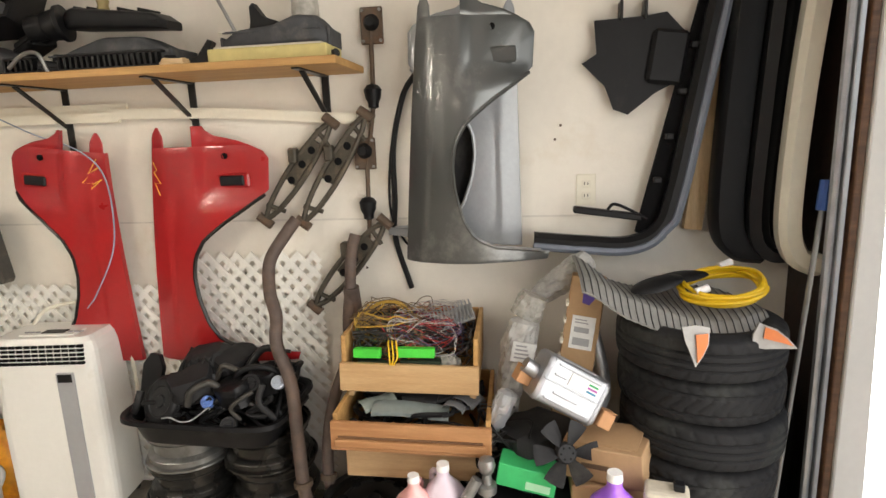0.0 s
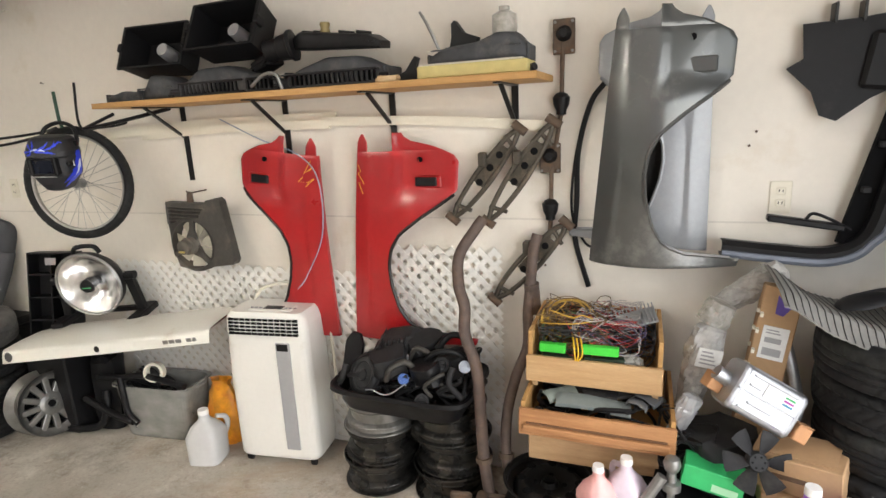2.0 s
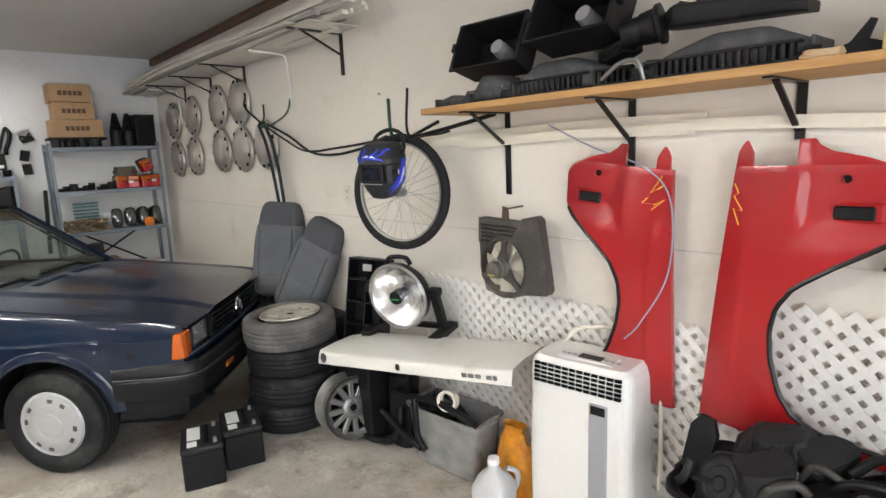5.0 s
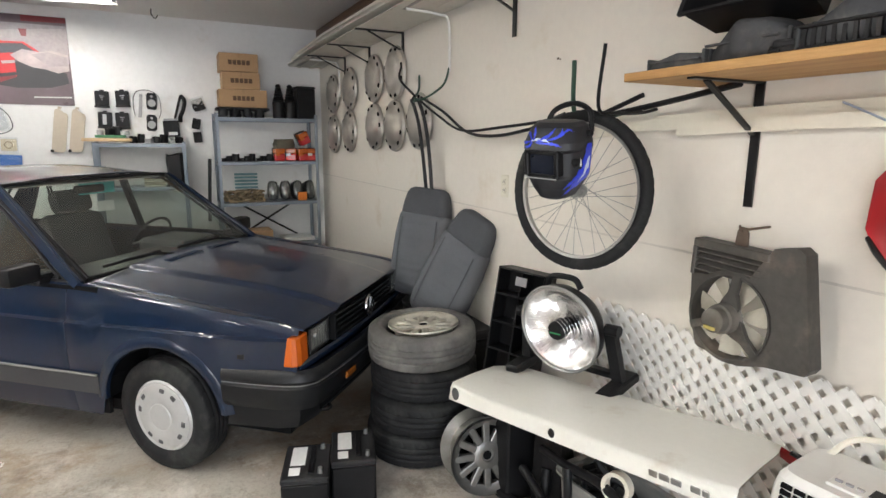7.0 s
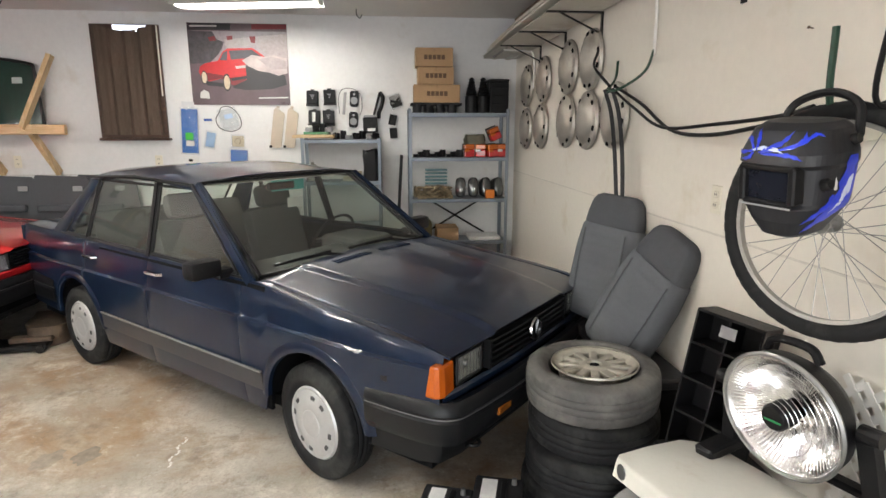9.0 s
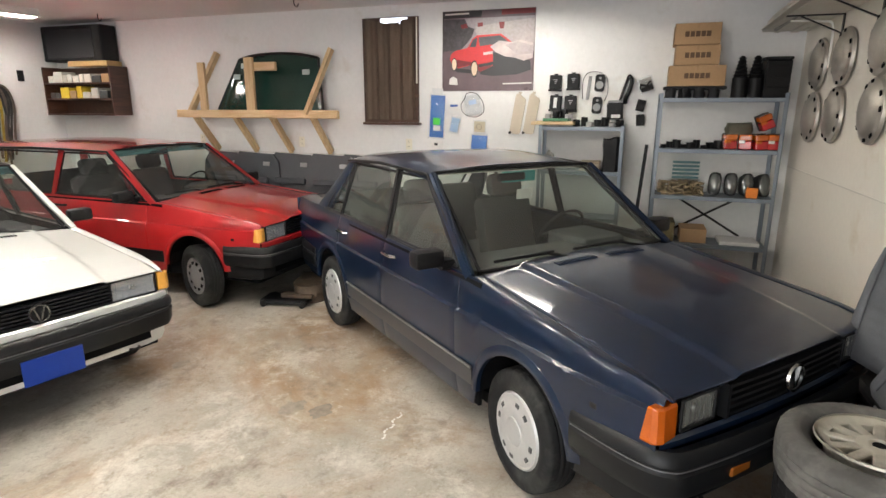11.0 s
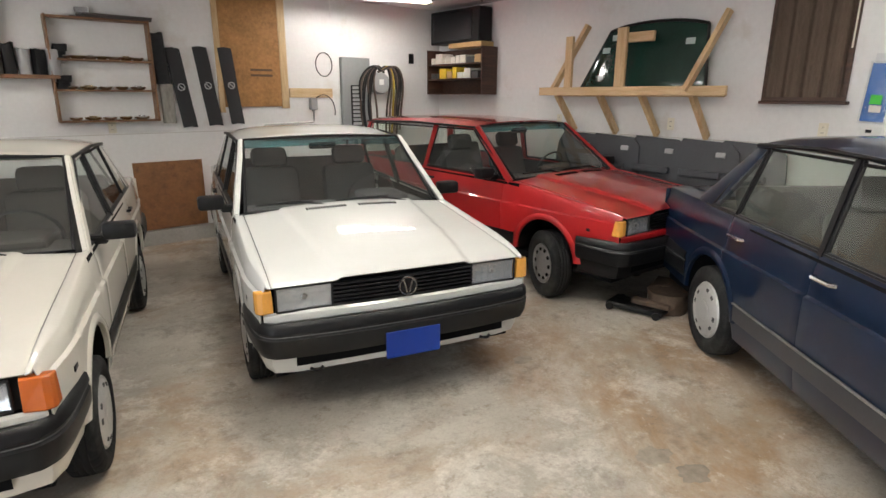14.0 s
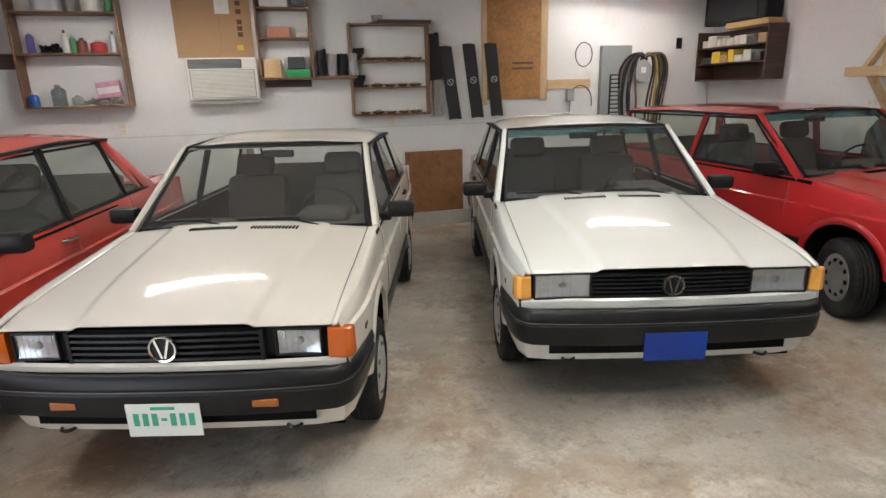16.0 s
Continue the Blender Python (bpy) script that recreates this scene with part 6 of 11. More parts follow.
def control_arm(a, b, w, label):
    """A ladder-like pressed and welded link between two bushes."""
    a, b = Vector(a), Vector(b)
    h = thing("suspension_arm", Matrix.Translation(b), label, "car part", "rusty suspension arms")
    d = a - b
    t = d.normalized()
    s = Vector((t.z, 0, -t.x))
    arm = mat("greasy_steel", (0.075, 0.065, 0.05), 0.55, 0.5, var=0.3, grain=30, stain=8, dirt=(0.17, 0.13, 0.09), dirt_amount=0.3, bump=0.3)
    for k in (-1, 1):
        bm = bmesh.new()
        tube(bm, spline([d, d * 0.85 + s * k * w * 0.6, d * 0.5 + s * k * w, d * 0.18 + s * k * w * 0.7, Vector((0, 0, 0))], 6), 0.011, 8)
        part("rail", bm, arm, h, smooth=True)
    bm = bmesh.new()
    bar(bm, d * 0.40, d * 0.80, 0.014, w * 1.3, up=s)
    part("web_plate", bm, arm, h)
    for k in (0.42, 0.58, 0.72):
        bm = bmesh.new()
        lathe(bm, [(0, 0), (0.014, 0), (0.016, -0.004)], 10, Matrix.Translation(d * k + Vector((0, -0.010, 0))) @ Matrix.Rotation(radians(90), 4, "X"))
        part("hole", bm, black_void, h)
    for q in (Vector((0, 0, 0)), d):
        bm = bmesh.new()
        tube(bm, [q - s * 0.032, q + s * 0.032], 0.018, 12)
        part("bush", bm, rusty, h)
    for k, e in ((0.12, 1), (0.88, -1)):
        bm = bmesh.new()
        tube(bm, [d * k - s * 0.03, d * (k + 0.05 * e) + s * 0.045], 0.009, 8)
        part("cross_bar", bm, arm, h)
    bm = bmesh.new()
    box(bm, -0.016, 0.016, -0.035, 0.01, -0.03, 0.03, 0.006, Matrix.Translation(d * 0.60 - s * w * 1.3))
    part("bracket", bm, arm, h)
    return h


control_arm((0.525, -0.05, 1.60), (0.225, -0.05, 1.225), 0.034, "greasy ladder-shaped steel suspension arm hung on the wall")
control_arm((0.665, -0.06, 1.62), (0.385, -0.06, 1.215), 0.034, "greasy ladder-shaped steel suspension arm hung on the wall")
control_arm((0.715, -0.06, 1.215), (0.405, -0.06, 0.87), 0.038, "greasy ladder-shaped steel suspension arm hung on the wall")

c = thing("gear_linkage", pose(0.69, -0.03, 1.0), "rusty gear linkage with two plates hanging on the wall", "car part")
bm = bmesh.new()
tube(bm, [(0.005, 0, 0.92), (0, 0, 0.66), (-0.04, 0, 0.42), (-0.045, 0, 0.2), (-0.06, 0, 0.10)], 0.009, 8)
part("rod", bm, rusty, c)
for xx, zz, w, h in ((0.01, 0.935, 0.042, 0.065), (-0.045, 0.475, 0.042, 0.06)):
    bm = bmesh.new()
    box(bm, xx - w, xx + w, -0.006, 0.006, zz - h, zz + h, 0.004)
    p = part("plate", bm, rusty, c)
    bm = bmesh.new()
    lathe(bm, [(0.0, 0.03), (0.016, 0.03), (0.022, 0.015), (0.030, 0.0)], 16, Matrix.Translation((xx, -0.006, zz + 0.01)) @ Matrix.Rotation(radians(90), 4, "X"))
    part("ball_socket", bm, plastic_black, p, smooth=True)
    for sx in (-1, 1):
        for sz in (-1, 1):
            bm = bmesh.new()
            lathe(bm, [(0.0, 0.008), (0.006, 0.008), (0.006, 0.0)], 6, Matrix.Translation((xx + sx * w * 0.78, -0.006, zz + sz * h * 0.82)) @ Matrix.Rotation(radians(90), 4, "X"))
            part("bolt", bm, steel_grey, p)
for xx, zz in ((0.0, 0.69), (-0.045, 0.27)):
    bm = bmesh.new()
    lathe(bm, [(0.008, -0.05), (0.020, -0.045), (0.020, -0.03), (0.030, -0.01), (0.034, 0.02), (0.022, 0.035), (0.008, 0.04)], 16, Matrix.Translation((xx, -0.004, zz)))
    part("rubber_boot", bm, plastic_black, c, smooth=True)

# ---- shelf load ----
def hvac_box(m, label, w=0.22, d=0.20, h=0.13):
    """A black moulded heater or filter case, open at the top, with flanges and a duct."""
    b = thing("heater_case", m, label, "car part", "black plastic car parts on the shelf")
    bm = bmesh.new()
    rows = []
    for z, s in ((0, 0.88), (h, 1.0), (h, 1.06), (h + 0.012, 1.06), (h + 0.012, 0.97), (0.012, 0.84)):
        rows.append([(w / 2 * s * a, d / 2 * s * c, z) for a, c in ((-1, -1), (-0.3, -1), (0.3, -1), (1, -1), (1, 0), (1, 1), (-1, 1), (-1, 0))])
    V = grid(bm, rows, close_v=True)
    bm.faces.new(V[0])
    bm.faces.new(V[-1])
    part("case", bm, plastic_black, b)
    for sx in (-1, 1):
        part("clip", B(sx * w * 0.53 - 0.012, sx * w * 0.53 + 0.012, -0.02, 0.02, h - 0.03, h + 0.02, 0.004), plastic_black, b)
    bm = bmesh.new()
    lathe(bm, [(0.0, 0.05), (0.03, 0.05), (0.034, 0.0), (0.034, -0.03)], 18, Matrix.Translation((0.02, 0, 0.05)))
    part("motor", bm, trim_grey, b, smooth=True)
    return b


hvac_box(pose(-1.14, -0.105, 1.985, 66, 0, 3), "open black plastic heater case tilted on the shelf", 0.34, 0.20, 0.13)
hvac_box(pose(-0.72, -0.10, 2.030, 64, 0, -3), "open black plastic heater case resting on other parts", 0.36, 0.21, 0.14)


def moulded(name, m, size, mt, label, group, bulge=0.4, seed=1):
    """A lumpy moulded part: a box with rounded, uneven sides and ribs."""
    rnd = random.Random(seed)
    t = thing(name, m, label, "car part", group)
    w, d, h = size
    bm = bmesh.new()
    bmesh.ops.create_cube(bm, size=1.0)
    bmesh.ops.subdivide_edges(bm, edges=bm.edges[:], cuts=3, use_grid_fill=True)
    for v in bm.verts:
        p = v.co
        q = Vector((math.copysign(abs(p.x * 2) ** (1 + bulge), p.x), math.copysign(abs(p.y * 2) ** (1 + bulge), p.y), math.copysign(abs(p.z * 2) ** 1.1, p.z))) * 0.5
        r = 1 - 0.18 * max(0, (p.x * 2) ** 2 + (p.y * 2) ** 2 - 1)
        n = noise.noise(Vector((p.x * 2.3 + seed, p.y * 2.3, p.z * 2.3))) * 0.22
        v.co = Vector((p.x * w * r * (1 + n), p.y * d * r * (1 + n), (p.z + 0.5) * h * (1 + 0.6 * n) if p.z > -0.49 else 0))
    part("moulding", bm, mt, t, smooth=True)
    for k in range(3):
        x = -w * 0.3 + w * 0.3 * k
        part("rib", B(x - 0.006, x + 0.006, -d * 0.40, d * 0.40, h * 0.80, h * (0.93 + 0.08 * rnd.random()), 0.003), mt, t)
    return t


SG = "black plastic car parts on the shelf"


def duct(name, m, sections, mt, label, ends=True, squareness=0.5):
    """A moulded air duct: rounded sections (x, half depth, bottom, top) joined along x, with a flange and ribs."""
    t = thing(name, m, label, "car part", SG)
    xs = [q[0] for q in sections]
    n = 26
    bm = bmesh.new()
    rows = []
    for i in range(n + 1):
        x = xs[0] + (xs[-1] - xs[0]) * i / n
        d, lo, hi = [lerp_table([(q[0], q[k]) for q in sections], x) for k in (1, 2, 3)]
        row = []
        for k in range(28):
            a = 2 * math.pi * k / 28
            c, s = math.cos(a), math.sin(a)
            row.append((x, d * math.copysign(abs(c) ** squareness, c), (lo + hi) / 2 + (hi - lo) / 2 * math.copysign(abs(s) ** squareness, s)))
        rows.append(row)
    V = grid(bm, rows, close_v=True)
    bm.faces.new(V[0])
    bm.faces.new(V[-1])
    part("moulding", bm, mt, t, smooth=True)
    for q in (sections[0], sections[-1]) if ends else ():
        part("flange", B(q[0] - 0.005, q[0] + 0.005, -q[1] - 0.008, q[1] + 0.008, q[2], q[3] + 0.008, 0.003), mt, t)
    mid = sections[len(sections) // 2]
    part("seam", B(xs[0] * 0.9, xs[-1] * 0.9, -mid[1] * 0.9 - 0.006, -mid[1] * 0.9 + 0.004, (mid[2] + mid[3]) / 2 - 0.003, (mid[2] + mid[3]) / 2 + 0.003, 0.001), mt, t)
    return t


duct("duct_piece", pose(-1.32, -0.22, 1.799, 0, 0, 5), [(-0.09, 0.05, 0, 0.03), (0.0, 0.06, 0, 0.05), (0.09, 0.05, 0, 0.04)], dust_grey, "flat dusty plastic duct piece lying on the shelf")
duct("duct_piece", pose(-1.10, -0.21, 1.799, 0, 0, -4), [(-0.12, 0.04, 0, 0.04), (-0.02, 0.08, 0, 0.11), (0.06, 0.08, 0, 0.10), (0.12, 0.05, 0, 0.06)], dust_grey, "dusty grey hump-backed duct piece on the shelf")
duct("duct_piece", pose(-0.74, -0.18, 1.799, 0, 0, 2), [(-0.22, 0.09, 0, 0.05), (-0.12, 0.10, 0, 0.12), (0.02, 0.09, 0, 0.125), (0.14, 0.10, 0, 0.08), (0.24, 0.08, 0, 0.05)], dust_grey, "wide dusty plastic duct lying on the shelf")
duct("duct_piece", pose(-0.20, -0.17, 1.799, 0, 0, -2), [(-0.26, 0.08, 0, 0.04), (-0.14, 0.10, 0, 0.085), (-0.02, 0.10, 0, 0.12), (0.12, 0.10, 0, 0.115), (0.24, 0.07, 0, 0.06)], dust_grey, "domed dusty plastic duct lying on the shelf")
c = duct("long_lid", pose(-0.19, -0.16, 1.945, 4, 5, -2), [(-0.21, 0.05, 0, 0.05), (-0.17, 0.07, 0.0, 0.075), (0.15, 0.065, 0.01, 0.065), (0.20, 0.045, 0.01, 0.04)], plastic_black, "long black plastic lid with a knob on the ducts", False, 0.35)
bm = bmesh.new()
lathe(bm, [(0.0, 0.045), (0.018, 0.045), (0.022, 0.035), (0.018, 0.02), (0.024, 0.0)], 18, Matrix.Translation((-0.08, 0, 0.068)))
part("knob", bm, mat("brass_knob", (0.28, 0.22, 0.10), 0.45, 0.5), c, smooth=True)
for x in (-0.155, -0.10, 0.02, 0.10):
    part("rib", B(x, x + 0.008, -0.06, 0.06, 0.066, 0.078, 0.002), plastic_black, c)
c = duct("blower_housing", pose(0.41, -0.17, 1.846, 0, 0, 1), [(-0.19, 0.06, 0, 0.035), (-0.13, 0.09, 0, 0.065), (0.0, 0.10, 0, 0.075), (0.08, 0.10, 0, 0.105), (0.15, 0.09, 0, 0.10), (0.19, 0.06, 0, 0.05)], dust_grey, "dusty grey blower housing on the yellow board")
part("paper_scrap", B(-0.20, -0.06, -0.03, 0.03, 0.074, 0.076, 0, pose(0, 0, 0, 4, -6, 20)), MATS["paper_white"] if "paper_white" in MATS else yellow_white, c, "scrap of white paper")
bm = bmesh.new()
plate(bm, [(-0.05, 0.0), (0.055, 0.0), (0.065, 0.03), (0.02, 0.045), (0.035, 0.09), (0.02, 0.095), (-0.02, 0.04), (-0.045, 0.03)], 0.05)
tagged(part("angle_bracket", bm, plastic_black, m=pose(0.125, -0.20, 1.80, 0, 0, 12)), "angular black plastic bracket at the shelf edge", "car part", SG)
bm = bmesh.new()
plate(bm, [(-0.07, 0.0), (0.05, 0.0), (0.06, 0.03), (0.0, 0.06), (-0.03, 0.11), (-0.045, 0.10), (-0.05, 0.05)], 0.03)
tagged(part("fin_bracket", bm, plastic_black, m=pose(0.33, -0.13, 1.915, 0, -6, -10)), "black plastic fin standing on the blower housing", "car part", SG)
c = thing("blower_motor", pose(-0.45, -0.2, 1.975, 0, 80, 14), "round black blower motor lying on its side", "car part", SG)
bm = bmesh.new()
lathe(bm, [(0.0, -0.08), (0.040, -0.08), (0.045, -0.07), (0.045, -0.02), (0.05, -0.015), (0.055, 0.03), (0.064, 0.035), (0.064, 0.05), (0.02, 0.055), (0.012, 0.09), (0.0, 0.09)], 28)
part("drum", bm, plastic_black, c, smooth=True)
part("terminal", B(-0.02, 0.02, 0.05, 0.07, -0.02, 0.02, 0.003), plastic_dusty, c)
for k, (x0, x1) in enumerate(((-0.97, -0.62), (-0.60, -0.46), (-0.38, 0.02))):
    c = thing("radiator_grille", pose((x0 + x1) / 2, -0.285, 1.80), "black ribbed grille strip along the shelf edge", "car part", "grille strips")
    w = x1 - x0
    part("frame", B(-w / 2, w / 2, 0, 0.03, 0, 0.012, 0.003), plastic_black, c)
    part("frame", B(-w / 2, w / 2, 0, 0.03, 0.05, 0.06, 0.003), plastic_black, c)
    for j in range(int(w / 0.022)):
        part("slat", B(-w / 2 + 0.022 * j, -w / 2 + 0.010 + 0.022 * j, 0.002, 0.026, 0.012, 0.05), plastic_black, c)
c = thing("air_filter", pose(0.40, -0.29, 1.80, 0, 0, 0), "yellowed flat air filter lying at the shelf edge", "air filter")
part("frame", B(-0.21, 0.21, 0, 0.16, 0, 0.045, 0.004), mat("yellowed_card", (0.62, 0.53, 0.22), 0.7, var=0.15, grain=20, dirt=(0.35, 0.25, 0.10), dirt_amount=0.2), c)
part("filter_paper", B(-0.19, 0.19, 0.01, 0.15, 0.046, 0.052), mat("filter_paper", (0.6, 0.57, 0.48), 0.9), c)
c = thing("plastic_bottle", pose(0.50, -0.16, 1.945), "greyish plastic expansion bottle on the shelf", "bottle")
bm = bmesh.new()
lathe(bm, [(0.0, 0.0), (0.045, 0.0), (0.048, 0.02), (0.046, 0.07), (0.02, 0.085), (0.02, 0.10), (0.0, 0.10)], 20)
part("body", bm, poly_milky, c, smooth=True)
bm = bmesh.new()
tube(bm, spline([(0.24, -0.15, 1.90), (0.20, -0.17, 2.0), (0.16, -0.15, 2.06)], 5), 0.006, 6)
tagged(part("bent_rod", bm, steel_grey), "thin bent metal rod among the parts", "rod")
bm = bmesh.new()
tube(bm, spline([(-0.55, -0.31, 1.82), (-0.48, -0.32, 1.86), (-0.42, -0.32, 1.86), (-0.40, -0.31, 1.80)], 5), 0.007, 6)
tagged(part("bent_rod", bm, steel_grey), "thin bent metal rod among the parts", "rod")
moulded("wooden_block", pose(0.07, -0.29, 1.799, 0, 0, 4), (0.09, 0.05, 0.022), pine, "small wooden offcut at the shelf edge", "offcuts", 0.0, 5)


def odd_part(m, size, seed):
    """A small moulded case of several steps with a spigot, a lug and a rim."""
    rnd = random.Random(seed)
    w, d, h = size
    t = thing("moulded_housing", m, "small black moulded plastic housing on the shelf", "car part", SG)
    mt = plastic_black if seed % 2 else plastic_dusty
    part("body", B(-w / 2, w / 2, -d / 2, d / 2, 0, h * 0.6, 0.008, seg=2), mt, t)
    a, b = rnd.uniform(-0.4, 0.0) * w, rnd.uniform(0.1, 0.45) * w
    part("raised_cover", B(a, b, -d * 0.35, d * 0.35, h * 0.6, h, 0.008, seg=2), mt, t)
    bm = bmesh.new()
    r = h * 0.28
    tube(bm, [(w * 0.45, 0, h * 0.35), (w * 0.62, 0, h * 0.4)], r, 14)
    part("spigot", bm, mt, t, smooth=True)
    for sx in (-1, 1):
        part("lug", B(sx * w * 0.42 - 0.012, sx * w * 0.42 + 0.012, -d * 0.62, -d * 0.45, 0.004, 0.014, 0.003), mt, t)
    part("rim", B(-w * 0.53, w * 0.53, -d * 0.53, d * 0.53, h * 0.28, h * 0.34, 0.002), mt, t)
    return t


for k, (x, y, z, rx, ry, rz, w, h) in enumerate(((-0.97, -0.25, 1.80, 0, 0, 14, 0.10, 0.06), (-0.58, -0.14, 1.90, 0, -14, -20, 0.13, 0.08), (-0.44, -0.23, 1.80, 0, 0, 40, 0.10, 0.07), (0.04, -0.26, 1.80, 0, 0, 20, 0.07, 0.04), (0.60, -0.22, 1.80, 0, 0, -30, 0.05, 0.05))):
    odd_part(pose(x, y, z, rx, ry, rz), (w, w * 0.7, h), k)


# ---- radiator fan hung on the wall ----
def radiator_fan(m):
    r = thing("radiator_fan", m, "dirty fan shroud with a grey motor and pale blades", "radiator fan")
    sh = mat("dirty_shroud", (0.060, 0.055, 0.048), 0.6, 0.1, var=0.3, dirt=(0.17, 0.14, 0.11), dirt_amount=0.35)
    rim = [Vector(q) for q in ((0.19, 0.0, 0.25), (0.085, 0.0, 0.225), (0.070, 0.0, 0.118), (-0.145, 0.0, 0.105), (-0.135, 0.0, -0.02), (-0.10, 0.0, -0.125), (0.05, 0.0, -0.135), (0.13, 0.0, -0.105), (0.255, 0.0, -0.085))]

    def edge(a):
        """How far the shroud's outline lies from the fan's axis at an angle."""
        d = Vector((math.cos(a), 0, math.sin(a)))
        best = 0.14
        for p, q in zip(rim, rim[1:] + rim[:1]):
            e = q - p
            den = d.x * e.z - d.z * e.x
            if abs(den) > 1e-6:
                t = (p.x * e.z - p.z * e.x) / den
                u = (p.x * d.z - p.z * d.x) / den
                if t > 0 and -0.001 <= u <= 1.001:
                    best = max(best, t)
        return best

    bm = bmesh.new()
    angles = [2 * math.pi * k / 72 for k in range(72)]
    rows = [[(rr(a) * math.cos(a), y, rr(a) * math.sin(a)) for a in angles] for rr, y in ((edge, 0.05), (edge, 0.0), (lambda a: 0.131, 0.0), (lambda a: 0.131, 0.055), (lambda a: 0.126, 0.055), (lambda a: 0.126, -0.006), (lambda a: 0.133, -0.006))]
    grid(bm, rows, close_v=True)
    part("shroud", bm, sh, r)
    part("louvre_frame", B(-0.15, 0.10, -0.004, 0.05, 0.188, 0.215, 0.004), sh, r)
    part("louvre_frame", B(-0.15, -0.136, -0.004, 0.05, 0.10, 0.190, 0.003), sh, r)
    for k in range(4):
        part("louvre", B(-0.136, 0.078, 0.0, 0.032, -0.003, 0.003, 0.001, pose(0, 0, 0.118 + 0.019 * k, 28, 0, 0)), sh, r)
    bm = bmesh.new()
    lathe(bm, [(0.0, -0.075), (0.030, -0.075), (0.036, -0.070), (0.038, -0.045), (0.044, -0.042), (0.046, -0.005), (0.05, 0.0), (0.0, 0.0)], 24, Matrix.Rotation(radians(-90), 4, "X"))
    part("motor", bm, mat("motor_grey", (0.16, 0.15, 0.13), 0.55, 0.4, dirt=(0.1, 0.08, 0.06), dirt_amount=0.3), r, smooth=True)
    part("terminal", B(-0.018, 0.018, -0.083, -0.074, -0.026, -0.016, 0.002), mat("yellowed_terminal", (0.42, 0.33, 0.10), 0.5), r)
    blade = mat("pale_blade", (0.50, 0.47, 0.38), 0.55, var=0.12)
    for k in range(7):
        a = 2 * math.pi * (k + 0.3) / 7
        bm = bmesh.new()
        rows = [[(rad * math.cos(a + o), 0.022 + 0.035 * o, rad * math.sin(a + o)) for o in (-w, -w / 3, w / 3, w)] for rad, w in ((0.035, 0.26), (0.06, 0.31), (0.09, 0.30), (0.118, 0.27))]
        grid(bm, rows)
        b = part("blade", bm, blade, r, smooth=True)
        thick(b, 0.003)
    for a in (1.45, 3.6, 5.6):
        bm = bmesh.new()
        rows = [[(d * math.cos(a) - w * math.sin(a), y, d * math.sin(a) + w * math.cos(a)) for w, y in ((-hw, 0.004), (-hw, -0.012), (hw, -0.012), (hw, 0.004))] for d, hw in ((0.025, 0.034), (0.055, 0.024), (0.08, 0.013), (0.132, 0.012))]
        grid(bm, rows, close_v=True)
        part("strut", bm, sh, r)
    bm = bmesh.new()
    plate(bm, [(-0.022, 0.20), (0.022, 0.20), (0.018, 0.255), (0.008, 0.27), (-0.008, 0.27), (-0.018, 0.255)], 0.004, Matrix.Translation((-0.005, 0.02, 0.0)))
    part("hanging_tab", bm, rusty, r)
    return r


radiator_fan(pose(-1.155, -0.145, 1.085, 0, 2, 0))
bm = bmesh.new()
tube(bm, [(-1.155, 0.0, 1.348), (-1.155, -0.132, 1.345), (-1.155, -0.136, 1.36)], 0.004, 6)
tagged(part("nail", bm, rusty), "long rusty nail in the wall", "nail")


# ---- bicycle wheel, welding mask ----
def bike_wheel(m):
    w = thing("bicycle_wheel", m, "bicycle wheel with a knobbly black tyre hung on wall hooks", "bicycle wheel")
    bm = bmesh.new()
    rows = []
    for i in range(150):
        a = 2 * math.pi * i / 150
        row = []
        for k in range(10):
            t = 2 * math.pi * k / 10
            r = 0.026 - (0.0016 if (i % 3 == 0 and math.cos(t) > 0.1) else 0)
            row.append(((0.305 + r * math.cos(t)) * math.cos(a), (0.305 + r * math.cos(t)) * math.sin(a), r * math.sin(t)))
        rows.append(row)
    grid(bm, rows, close_u=True, close_v=True)
    part("tyre", bm, rubber, w, smooth=True)
    bm = bmesh.new()
    lathe(bm, [(0.270, -0.010), (0.281, -0.013), (0.284, 0.0), (0.281, 0.013), (0.270, 0.010)], 64, None, True)
    part("rim", bm, mat("dull_rim_alloy", (0.34, 0.33, 0.31), 0.5, 0.7, var=0.15), w, smooth=True)
    bm = bmesh.new()
    tube(bm, [(0, 0, -0.06), (0, 0, 0.06)], 0.006, 8)
    tube(bm, [(0, 0, -0.03), (0, 0, 0.03)], 0.014, 12)
    for z in (-0.026, 0.026):
        tube(bm, [(0, 0, z - 0.003), (0, 0, z + 0.003)], 0.027, 16)
    part("hub", bm, steel_grey, w)
    for k in range(32):
        a = 2 * math.pi * k / 32
        z = 0.026 if k % 2 else -0.026
        o = 0.28 if (k // 2) % 2 else -0.28
        bm = bmesh.new()
        tube(bm, [(0.026 * math.cos(a + o * 4), 0.026 * math.sin(a + o * 4), z), (0.272 * math.cos(a), 0.272 * math.sin(a), 0)], 0.0012, 4, False)
        part("spoke", bm, steel_grey, w)
    return w


bike_wheel(Matrix.Translation((-1.690, -0.290, 1.42)) @ Matrix.Rotation(radians(17), 4, "Z") @ Matrix.Rotation(radians(88), 4, "X") @ Matrix.Scale(0.86, 4))


